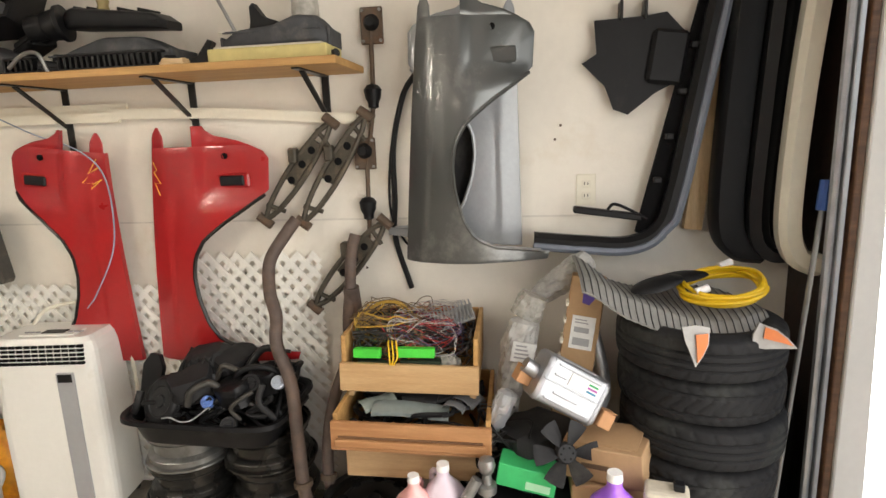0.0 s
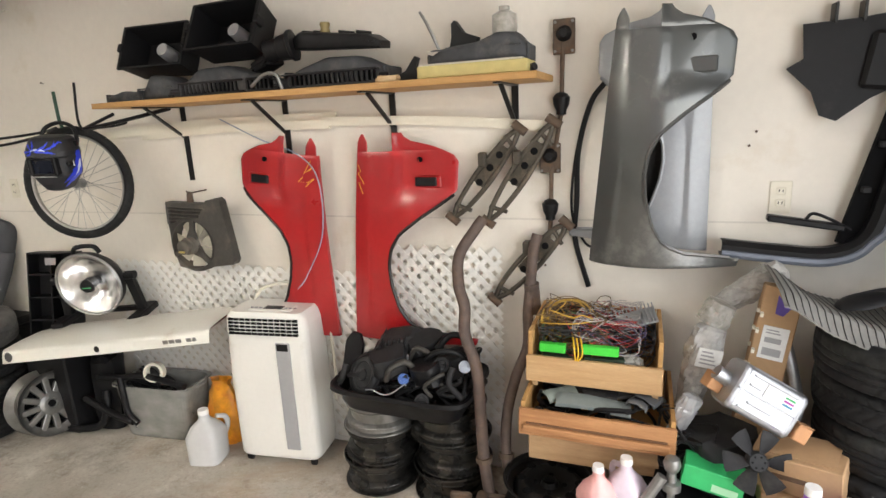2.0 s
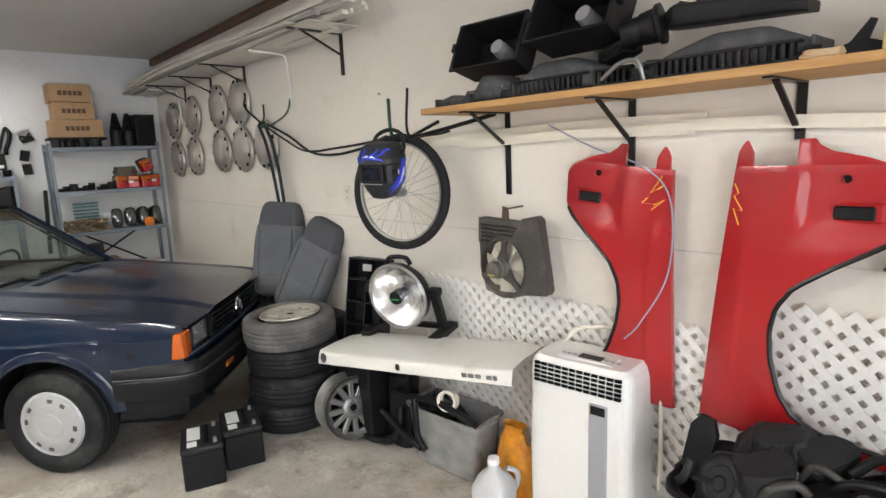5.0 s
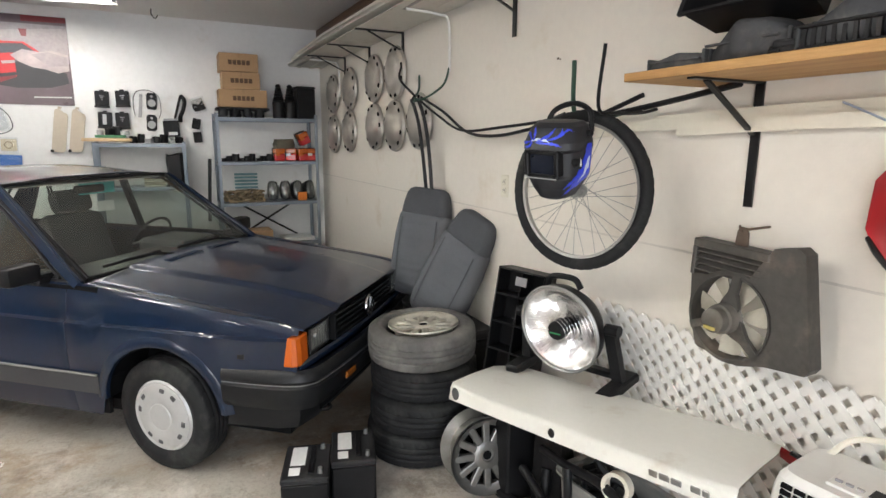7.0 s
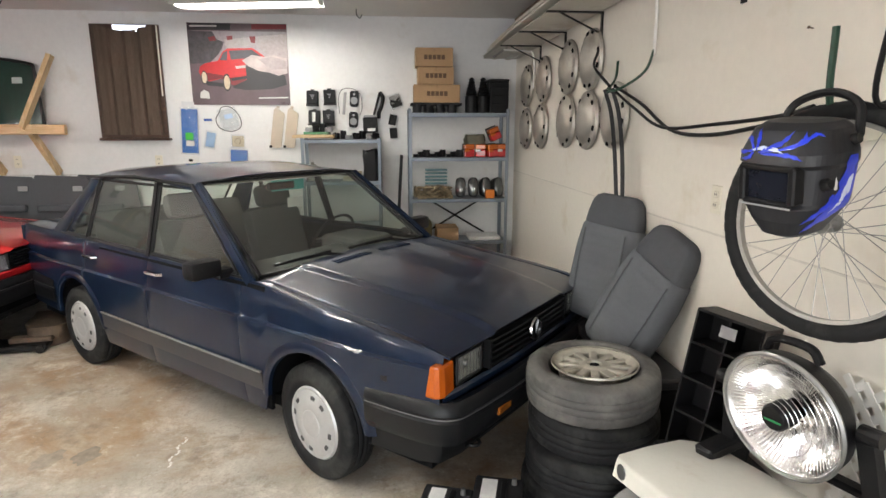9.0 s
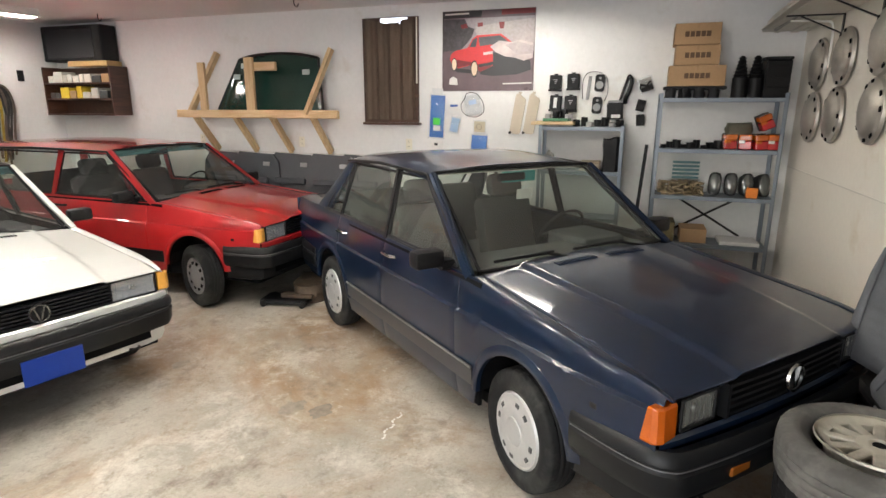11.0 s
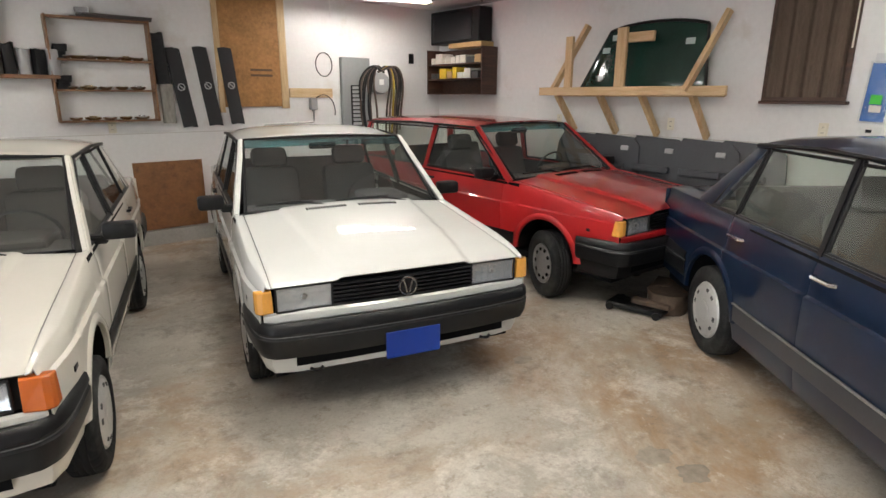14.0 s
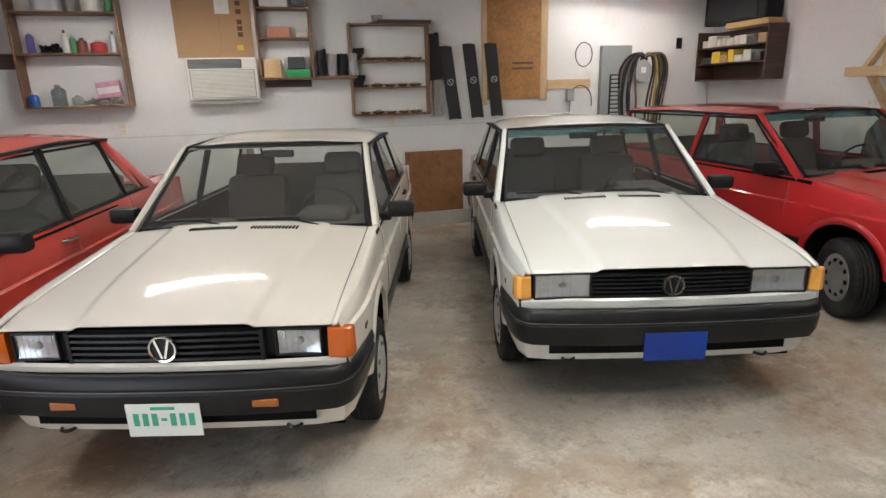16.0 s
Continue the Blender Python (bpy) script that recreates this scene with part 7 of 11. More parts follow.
def welding_mask(m):
    h = thing("welding_helmet", m, "matt black welding helmet with blue flames hung on the wheel", "welding helmet")
    shell = mat("mask_shell", (0.018, 0.019, 0.022), 0.42, var=0.15, spec=0.4, bump=0.08, bump_scale=200)
    tab = [(-0.142, 0.038, 0.075), (-0.132, 0.052, 0.100), (-0.095, 0.078, 0.118), (-0.062, 0.100, 0.124), (-0.052, 0.104, 0.112), (0.030, 0.112, 0.112), (0.040, 0.116, 0.128), (0.062, 0.115, 0.122), (0.112, 0.098, 0.092), (0.126, 0.080, 0.066), (0.130, 0.050, 0.035)]

    def skin(a, z, off=0.0):
        """A point of the shell: angle from straight ahead, height."""
        z = min(0.130, max(-0.142, z))
        for (z0, w0, f0), (z1, w1, f1) in zip(tab, tab[1:]):
            if z0 <= z <= z1:
                t = (z - z0) / (z1 - z0)
                w, f = w0 + (w1 - w0) * t, f0 + (f1 - f0) * t
                break
        s, c = math.sin(a), math.cos(a)
        return Vector(((w + off) * math.copysign(abs(s) ** 0.72, s), -(f + off) * max(0.0, c) ** 0.62 if c > 0 else -0.55 * c * w, z))

    bm = bmesh.new()
    V = grid(bm, [[skin(math.pi * (-0.66 + 1.32 * k / 40), z) for k in range(41)] for z, w, f in tab])
    bm.faces.new(V[-1])
    bm.faces.new(V[0])
    p = part("shell", bm, shell, h, smooth=False)
    thick(p, 0.003)
    b = p.modifiers.new("round", "BEVEL")
    b.width, b.segments, b.limit_method, b.angle_limit = 0.004, 2, "ANGLE", radians(20)
    bm = bmesh.new()
    for x0, x1, z0, z1 in ((-0.070, 0.070, 0.026, 0.040), (-0.060, 0.060, -0.056, -0.044), (-0.072, -0.054, -0.05, 0.036), (0.054, 0.072, -0.05, 0.036)):
        box(bm, x0, x1, -0.134, -0.095, z0, z1, 0.004)
    part("window_frame", bm, plastic_black, h)
    part("filter_glass", B(-0.054, 0.054, -0.118, -0.112, -0.044, 0.027), mat("dark_filter", (0.012, 0.014, 0.022), 0.08, bump=0), h)
    part("frame_edge", B(-0.066, 0.066, -0.1355, -0.1335, -0.058, -0.054), trim_grey, h)
    fl = mat("blue_flame", (0.012, 0.04, 0.62), 0.3, var=0.35, grain=60, coat=0.4)
    pale = mat("pale_flame", (0.62, 0.70, 0.92), 0.3, var=0.2, coat=0.4)

    def flame(pts, w, mt):
        pts = spline([Vector((a, 0, z)) for a, z in pts], 5)
        n = len(pts) - 1
        bm = bmesh.new()
        rows = []
        for i, q in enumerate(pts):
            hw = w * math.sin(math.pi * min(1.0, 0.10 + 0.9 * i / n)) * (1 + 0.35 * math.sin(i * 2.1))
            d = (pts[min(n, i + 1)] - pts[max(0, i - 1)])
            d = Vector((d.x * 0.1, 0, d.z)).normalized()
            rows.append([skin(q.x - d.z * hw * k * 10, q.z + d.x * hw * k, 0.0032) for k in (-1, 0, 1)])
        grid(bm, rows)
        f = part("flame", bm, mt, h, "painted blue flame" if mt is fl else "pale painted highlight", True)
        thick(f, 0.0008)

    for pts in (((-0.25, 0.070), (-0.60, 0.095), (-0.85, 0.088)), ((-0.25, 0.070), (-0.65, 0.062), (-0.95, 0.066)), ((-0.20, 0.070), (-0.30, 0.100), (-0.42, 0.116)), ((-0.10, 0.068), (0.10, 0.090), (0.25, 0.114)),
                ((-0.15, 0.066), (0.40, 0.085), (0.75, 0.106), (1.0, 0.100)), ((-0.1, 0.064), (0.30, 0.062), (0.55, 0.052)), ((-0.25, 0.066), (-0.35, 0.052), (-0.62, 0.047)), ((0.30, 0.082), (0.50, 0.096), (0.52, 0.112))):
        flame(pts, 0.0042, fl)
    for pts, w in ((((1.55, 0.055), (1.50, -0.02), (1.30, -0.09), (0.95, -0.125)), 0.013), (((1.75, 0.03), (1.62, -0.04), (1.42, -0.10)), 0.010), (((1.30, -0.03), (1.15, -0.07), (0.85, -0.10)), 0.008)):
        flame(pts, w, fl)
    for pts in (((-0.30, 0.070), (-0.05, 0.076), (0.18, 0.066)), ((1.58, 0.01), (1.50, -0.04), (1.38, -0.08))):
        flame(pts, 0.004, pale)
    bm = bmesh.new()
    tube(bm, spline([(-0.095, 0.03, 0.09), (-0.075, 0.06, 0.155), (0.0, 0.075, 0.18), (0.075, 0.06, 0.155), (0.10, 0.03, 0.09)], 6), 0.010, 8)
    part("headband", bm, plastic_black, h)
    for x, y, z, rr in ((0.105, 0.0, 0.085, 0.013), (0.100, -0.075, -0.005, 0.014)):
        bm = bmesh.new()
        lathe(bm, [(0.0, 0.016), (rr * 0.8, 0.016), (rr, 0.010), (rr * 1.1, 0.0)], 16, Matrix.Translation((x, y, z)) @ Matrix.Rotation(radians(75), 4, "Y"))
        part("knob", bm, plastic_black, h)
    part("side_label", B(0.106, 0.1085, -0.05, -0.043, -0.02, 0.025), white_paint, h)
    return h


welding_mask(pose(-1.640, -0.405, 1.545, 8, 2, 18) @ Matrix.Scale(0.93, 4))

# hooks and bars that carry them
for i, (pts, r, m_, lab) in enumerate((
        ([(-1.80, -0.01, 1.70), (-1.78, -0.10, 1.685), (-1.74, -0.22, 1.68), (-1.72, -0.30, 1.70), (-1.72, -0.31, 1.87)], 0.008, "green_dip", "green coated steel wall hook"),
        ([(-1.62, -0.01, 1.71), (-1.61, -0.10, 1.695), (-1.59, -0.24, 1.69), (-1.585, -0.31, 1.71), (-1.545, -0.33, 1.90)], 0.006, "", "dark steel wall hook"),
        ([(-1.88, -0.10, 1.68), (-1.55, -0.09, 1.72), (-1.24, -0.08, 1.765)], 0.010, "", "straight black steel rod on the hooks"),
        ([(-1.80, -0.12, 1.69), (-1.60, -0.10, 1.755)], 0.009, "", "short black steel rod on the hooks"),
        ([(-3.70, -0.02, 2.02), (-3.62, -0.06, 1.92), (-3.48, -0.16, 1.84), (-3.40, -0.16, 1.84)], 0.007, "green_dip", "green coated steel wall hook"),
        ([(-3.25, -0.02, 2.03), (-3.26, -0.06, 1.92), (-3.33, -0.16, 1.84), (-3.42, -0.18, 1.85)], 0.007, "green_dip", "green coated steel wall hook"),
        ([(-3.45, -0.12, 1.86), (-3.15, -0.11, 1.76), (-2.85, -0.11, 1.64), (-2.55, -0.10, 1.62), (-2.15, -0.12, 1.66), (-1.90, -0.20, 1.68)], 0.008, "", "black rubber cord slung between two hooks"),
        ([(-3.45, -0.14, 1.85), (-3.20, -0.12, 1.74), (-2.90, -0.12, 1.65), (-2.50, -0.11, 1.66), (-2.15, -0.12, 1.68), (-1.90, -0.20, 1.70)], 0.007, "", "black rubber cord slung between two hooks"),
        ([(-3.95, -0.05, 2.10), (-3.80, -0.12, 2.0), (-3.5, -0.14, 1.87)], 0.008, "", "black cord end over the hook"))):
    bm = bmesh.new()
    tube(bm, spline(pts, 6), r, 8)
    mt = mat("green_dip", (0.014, 0.048, 0.028), 0.5) if m_ else plastic_black
    hook = "hook" in lab and "cord" not in lab and "rod" not in lab
    tagged(part("wall_hook" if hook else "bungee", bm, mt, smooth=True), lab, "hook" if hook else "cord", "wall hooks" if hook else "cords on the wall")
# seat belts hanging
for x, z0 in ((-3.46, 1.25), (-3.36, 1.12)):
    bm = bmesh.new()
    pts = spline([(x - 0.02, -0.17, 1.85), (x - 0.01, -0.13, 1.72), (x + 0.0, -0.10, 1.50), (x + 0.06, -0.10, z0)], 6)
    grid(bm, [[p + Vector((dx, dy, 0)) for dx, dy in ((-0.023, 0), (0.023, 0), (0.023, -0.004), (-0.023, -0.004))] for p in pts], close_v=True)
    tagged(part("hanging_belt", bm, mat("belt_webbing", (0.018, 0.018, 0.02), 0.8, bump=0.3, bump_scale=300)), "black seat belt strap hanging from the hook", "belt", "hanging belts")


# ---- seats, bin, lamp, boot lid and what lies below ----
def bucket_seat(m, label):
    s = thing("bucket_seat", m, label, "car seat", "loose seat backs")

    def loft(tab, n, ripple=0.0):
        bm = bmesh.new()
        rows = []
        for i in range(n + 1):
            z = tab[0][0] + (tab[-1][0] - tab[0][0]) * i / n
            w, d = lerp_table([(q[0], q[1]) for q in tab], z), lerp_table([(q[0], q[2]) for q in tab], z)
            row = []
            for k in range(40):
                a = 2 * math.pi * k / 40
                c, e = math.cos(a), math.sin(a)
                pad = ripple * abs(math.sin(z * 62)) * smoothstep(0.55, 0.1, abs(c)) * (1 if e < 0 else 0)
                row.append((w * math.copysign(abs(c) ** 0.55, c), (d + pad) * math.copysign(abs(e) ** 0.7, e) * (0.86 if e < 0 and abs(c) < 0.5 else 1.0), z))
            rows.append(row)
        V = grid(bm, rows, close_v=True)
        bm.faces.new(V[0])
        bm.faces.new(V[-1])
        return bm

    part("cushion", loft([(0.0, 0.20, 0.055), (0.03, 0.225, 0.075), (0.20, 0.235, 0.08), (0.40, 0.225, 0.075), (0.515, 0.205, 0.070), (0.528, 0.198, 0.062)], 44, 0.006), upholstery, s, smooth=True)
    part("head_pad", loft([(0.529, 0.192, 0.062), (0.54, 0.192, 0.068), (0.60, 0.180, 0.068), (0.66, 0.163, 0.062), (0.69, 0.14, 0.05), (0.70, 0.11, 0.035)], 14), mat("darker_velour", (0.075, 0.078, 0.085), 0.95, var=0.2, grain=220, stain=4, bump=0.4, bump_scale=400, spec=0.2), s, "darker grey velour head section", True)
    for sx in (-1, 1):
        bm = bmesh.new()
        tube(bm, [(sx * 0.145, -0.071, 0.05), (sx * 0.15, -0.071, 0.30), (sx * 0.145, -0.066, 0.50)], 0.004, 5)
        part("piping", bm, mat("seam_thread", (0.07, 0.073, 0.08), 0.9), s)
    return s


bucket_seat(pose(-3.36, -0.19, 0.60, -8, 2, 24), "grey velour car seat back standing against the wall")
bucket_seat(pose(-3.02, -0.25, 0.55, -8, 25, 22) @ Matrix.Diagonal((0.80, 1, 1, 1)), "grey velour car seat back leaning to one side")
c = thing("plastic_chest", pose(-3.11, -0.165, 0.0), "dark plastic chest under the seat backs", "chest")
part("body", B(-0.48, 0.48, -0.13, 0.13, 0.0, 0.52, 0.012), plastic_black, c)
part("lid", B(-0.49, 0.49, -0.137, 0.134, 0.523, 0.575, 0.012), plastic_dusty, c)
part("clasp", B(-0.03, 0.03, -0.145, -0.137, 0.49, 0.56, 0.003), trim_grey, c)


def parts_bin(m):
    b = thing("plastic_crate", m, "black compartmented plastic crate standing on edge", "crate")
    part("back", B(-0.17, 0.17, 0.06, 0.075, 0, 0.52, 0.003), plastic_black, b)
    for x in (-0.17, 0.0, 0.16):
        part("divider", B(x, x + 0.012, -0.05, 0.06, 0, 0.52, 0.002), plastic_black, b)
    for z in (0.0, 0.13, 0.26, 0.39, 0.51):
        part("shelf_rib", B(-0.17, 0.17, -0.05, 0.06, z, z + 0.01, 0.002), plastic_black, b)
    part("latch", B(-0.03, 0.05, -0.056, -0.05, 0.45, 0.49, 0.002), trim_grey, b)
    return b


parts_bin(pose(-2.17, -0.24, 0.50, -8, 4, 28) @ Matrix.Diagonal((0.7, 1, 1, 1)))
tagged(part("storage_box", B(-2.30, -1.98, -0.36, -0.06, 0.0, 0.50, 0.01), plastic_black), "plain black box behind the tyres", "box")


def boot_lid(m):
    b = thing("boot_lid", m, "cream-white car boot lid laid flat as a table", "boot lid")
    wp = mat("lid_white", (0.76, 0.75, 0.68), 0.35, var=0.03, coat=0.3, dirt=(0.6, 0.55, 0.45), dirt_amount=0.08)
    bm = bmesh.new()
    n = 24
    rows = []
    for k in range(n + 1):
        x = -0.72 + 1.44 * k / n
        e = smoothstep(0.60, 0.72, abs(x))
        rows.append([(x, 0.0, 0.0 + 0.004), (x, -0.010, 0.008), (x, -0.006 + 0.02 * e, 0.050), (x, 0.012 + 0.02 * e, 0.068), (x, 0.20, 0.083 - 0.01 * e), (x, 0.40, 0.080 - 0.01 * e), (x * 0.96, 0.52, 0.066 - 0.012 * e), (x * 0.95, 0.53, 0.04)])
    grid(bm, rows)
    sk = part("skin", bm, wp, b, smooth=True)
    thick(sk, 0.006)
    part("inner_frame", B(-0.66, 0.66, 0.04, 0.48, 0.035, 0.055, 0.01), mat("red_brown_inner", (0.20, 0.03, 0.03), 0.6), b)
    bm = bmesh.new()
    lathe(bm, [(0.0, 0.008), (0.014, 0.008), (0.017, 0.0)], 16, Matrix.Translation((-0.03, -0.010, 0.033)) @ Matrix.Rotation(radians(90), 4, "X"))
    part("lock", bm, steel_black, b)
    bm = bmesh.new()
    lathe(bm, [(0.0, 0.005), (0.026, 0.005), (0.028, 0.0)], 20, Matrix.Translation((-0.665, -0.006, 0.036)) @ Matrix.Rotation(radians(90), 4, "X"))
    part("round_badge", bm, mat("badge_dark", (0.10, 0.10, 0.10), 0.4, 0.4), b)
    for k, (x0, x1) in enumerate(((0.42, 0.455), (0.46, 0.50), (0.505, 0.545), (0.575, 0.61), (0.615, 0.64))):
        part("badge_bar", B(x0, x1, -0.013, -0.004, 0.022, 0.042, 0.003), steel_grey, b, "silver model badge bar")
    return b


boot_lid(Matrix.Translation((-1.46, -0.505, 0.605)) @ pose(0, 0, 0, 2, -6.2, 12) @ Matrix.Diagonal((0.80, 0.64, 1, 1)))


def heater_lamp(m):
    h = thing("heater_fan", m, "round bright reflector heater on a black stand", "heater")
    bm = bmesh.new()
    rows = []
    for k in range(168):
        a = 2 * math.pi * k / 168
        w = 0.0036 if k % 2 else 0.0
        rows.append([(r * math.cos(a), r * math.sin(a), z + (w if 0.06 < r < 0.165 else 0)) for r, z in ((0.180, 0.0), (0.172, -0.010), (0.14, -0.035), (0.10, -0.055), (0.06, -0.066), (0.03, -0.07))])
    grid(bm, rows, close_u=True)
    mm = Matrix.Rotation(radians(90), 4, "X")
    part("reflector", bm, mat("reflector_metal", (0.82, 0.81, 0.80), 0.17, 1.0, var=0.05, bump=0.15, bump_scale=120), h, "bright ribbed metal reflector", False, mm)
    bm = bmesh.new()
    lathe(bm, [(0.178, -0.006), (0.186, -0.004), (0.190, 0.006), (0.184, 0.012), (0.178, 0.008)], 48, mm, True)
    part("rim", bm, steel_grey, h, smooth=True)
    bm = bmesh.new()
    lathe(bm, [(0.185, -0.002), (0.18, -0.05), (0.14, -0.11), (0.07, -0.14), (0.0, -0.145)], 40, mm)
    part("housing", bm, plastic_black, h, smooth=True)
    for j in range(9):
        bm = bmesh.new()
        rr = 0.172 - 0.015 * j
        zz = 0.004 + 0.030 * (1 - (rr / 0.178) ** 2)
        tube(bm, [mm @ Vector((rr * math.cos(a), rr * math.sin(a), zz)) for a in [2 * math.pi * k / 48 for k in range(49)]], 0.0007, 4, False)
        part("guard_ring", bm, chrome, h)
    bm = bmesh.new()
    lathe(bm, [(0.0, 0.03), (0.034, 0.03), (0.040, 0.022), (0.040, -0.03), (0.0, -0.06)], 28, mm)
    part("centre_cap", bm, plastic_black, h, smooth=True)
    part("cap_stripe", B(-0.026, 0.026, -0.0315, -0.0295, -0.010, -0.004), mat("green_mark", (0.03, 0.25, 0.09), 0.5), h)
    bm = bmesh.new()
    lathe(bm, [(0.012, -0.02), (0.016, 0.01), (0.012, 0.03)], 12, mm @ Matrix.Translation((0.055, -0.015, -0.01)))
    part("heating_element", bm, chrome, h)
    bm = bmesh.new()
    tube(bm, spline([(-0.08, 0.06, 0.165), (-0.05, 0.06, 0.205), (0.05, 0.06, 0.205), (0.08, 0.06, 0.165)], 6), 0.013, 8)
    part("carry_handle", bm, plastic_black, h)
    for s in (-1, 1):
        bm = bmesh.new()
        bar(bm, (s * 0.20, 0.06, 0.02), (s * 0.225, 0.06, -0.20), 0.045, 0.035, up=(0, 1, 0))
        part("side_arm", bm, plastic_black, h)
        part("foot", B(s * 0.225 - 0.035, s * 0.225 + 0.035, -0.07, 0.16, -0.235, -0.195, 0.008), plastic_black, h)
        bm = bmesh.new()
        tube(bm, [(s * 0.19, 0.05, 0.02), (s * 0.245, 0.05, 0.02)], 0.024, 14)
        part("tilt_knob", bm, plastic_black, h)
    part("cross_bar", B(-0.20, 0.20, 0.11, 0.15, -0.232, -0.205, 0.006), plastic_black, h)
    return h


heater_lamp(Matrix.Translation((-1.765, -0.285, 0.878)) @ pose(0, 0, 0, 8, -3, 17) @ Matrix.Scale(0.95, 4))


def storage_tub(m):
    t = thing("storage_tub", m, "clear plastic storage tub full of black parts", "storage tub")
    bm = bmesh.new()
    rows = []
    for z, w, d in ((0.0, 0.235, 0.15), (0.012, 0.245, 0.16), (0.30, 0.275, 0.185), (0.305, 0.295, 0.205), (0.315, 0.295, 0.205), (0.31, 0.270, 0.180), (0.016, 0.24, 0.155)):
        rows.append([(w * math.copysign(abs(math.cos(a)) ** 0.3, math.cos(a)), d * math.copysign(abs(math.sin(a)) ** 0.3, math.sin(a)), z) for a in [2 * math.pi * k / 32 for k in range(32)]])
    V = grid(bm, rows, close_v=True)
    bm.faces.new(V[0])
    bm.faces.new(V[-1])
    part("tub", bm, glass_mat("cloudy_tub", (0.66, 0.72, 0.76), 0.25, 1.4, 0.45), t, smooth=False)
    for s in (-1, 1):
        part("grip", B(s * 0.285 - 0.02, s * 0.285 + 0.02, -0.06, 0.06, 0.29, 0.302, 0.004), poly_milky, t)
    return t


storage_tub(pose(-1.50, -0.165, 0.0, 0, 0, 6) @ Matrix.Diagonal((0.85, 0.64, 1, 1)))
bm = bmesh.new()
heap(bm, -1.50, -0.165, 0.05, 0.18, 0.07, 0.36, 40, 0.010, 0.024, 31)
tagged(part("hose_tangle", bm, plastic_black, smooth=True), "black hoses and brackets filling the tub", "hoses", kind="stuff")
for pts, r, lab in (([(-1.83, -0.29, 0.34), (-1.66, -0.30, 0.36), (-1.46, -0.31, 0.40), (-1.19, -0.31, 0.37)], 0.017, "black tube lying over the tub"), ([(-1.63, -0.32, 0.37), (-1.61, -0.33, 0.30), (-1.60, -0.33, 0.18), (-1.54, -0.33, 0.12)], 0.017, "bent black hose hanging over the tub"),
                    ([(-1.91, -0.33, 0.22), (-1.71, -0.34, 0.16), (-1.56, -0.34, 0.13)], 0.018, "straight black bar leaning on the tub"), ([(-2.31, -0.33, 0.03), (-2.06, -0.36, 0.03), (-1.86, -0.32, 0.05), (-1.81, -0.29, 0.14), (-1.83, -0.26, 0.24)], 0.022, "bent black hose on the floor")):
    bm = bmesh.new()
    tube(bm, spline(pts, 6), r, 10)
    tagged(part("hose", bm, plastic_black, smooth=True), lab, "hose", "loose hoses")
c = thing("tape_roll", pose(-1.40, -0.29, 0.42, 80, 0, 20), "roll of pale tape on top of the tub", "tape roll")
bm = bmesh.new()
lathe(bm, [(0.038, -0.02), (0.052, -0.02), (0.052, 0.02), (0.038, 0.02)], 24, None, True)
part("roll", bm, yellow_white, c, smooth=False)
moulded("engine_bracket", pose(-1.86, -0.20, 0.0, 0, 0, 20), (0.16, 0.14, 0.42), plastic_black, "tall black plastic housing under the boot lid", "parts under the lid", 0.3, 41)


def milk_jug(m, body, cap, label, fill=None):
    j = thing("jug", m, label, "jug", "plastic jugs")
    bm = bmesh.new()
    rows = []
    for z, w in ((0.0, 0.062), (0.008, 0.072), (0.15, 0.074), (0.19, 0.062), (0.225, 0.030), (0.24, 0.021), (0.262, 0.021)):
        ex = 0.45 if z < 0.16 else 0.8
        rows.append([(w * math.copysign(abs(math.cos(a)) ** ex, math.cos(a)), w * math.copysign(abs(math.sin(a)) ** ex, math.sin(a)), z) for a in [2 * math.pi * k / 24 for k in range(24)]])
    V = grid(bm, rows, close_v=True)
    bm.faces.new(V[0])
    bm.faces.new(V[-1])
    part("bottle", bm, body, j, smooth=True)
    bm = bmesh.new()
    lathe(bm, [(0.0, 0.285), (0.022, 0.285), (0.024, 0.26)], 18)
    part("cap", bm, cap, j)
    bm = bmesh.new()
    tube(bm, spline([(0.035, 0.035, 0.225), (0.062, 0.062, 0.205), (0.068, 0.068, 0.16), (0.055, 0.055, 0.11)], 5), 0.012, 8)
    part("handle", bm, body, j, smooth=True)
    return j


white_cap = mat("white_cap", (0.82, 0.81, 0.79), 0.4, bump=0)
jug_white = mat("translucent_jug", (0.56, 0.56, 0.55), 0.35, var=0.05, bump=0.02)
milk_jug(pose(-1.06, -0.34, 0, 0, 0, 15) @ Matrix.Diagonal((1.15, 1.15, 0.98, 1)), jug_white, white_cap, "empty milky plastic gallon jug on the floor")
milk_jug(pose(0.898, -0.618, 0.272, 0, 0, 40) @ Matrix.Scale(0.82, 4), mat("pink_jug", (0.80, 0.42, 0.40), 0.3, var=0.1, bump=0.02), white_cap, "plastic jug of pink fluid on the floor")
milk_jug(pose(0.985, -0.575, 0.272, 0, 0, 80) @ Matrix.Scale(0.88, 4), mat("mauve_jug", (0.68, 0.58, 0.66), 0.3, var=0.08, bump=0.02), white_cap, "plastic jug of pale mauve fluid on the floor")
milk_jug(pose(1.49, -0.69, 0.322, 0, 0, 30) @ Matrix.Scale(0.95, 4), mat("purple_jug", (0.33, 0.12, 0.66), 0.3, var=0.1, bump=0.02), white_cap, "plastic jug of purple fluid on the floor")
c = thing("oil_can", pose(1.63, -0.69, 0.322, 0, 0, -12) @ Matrix.Scale(0.85, 4), "dirty cream rectangular canister on the floor", "canister")
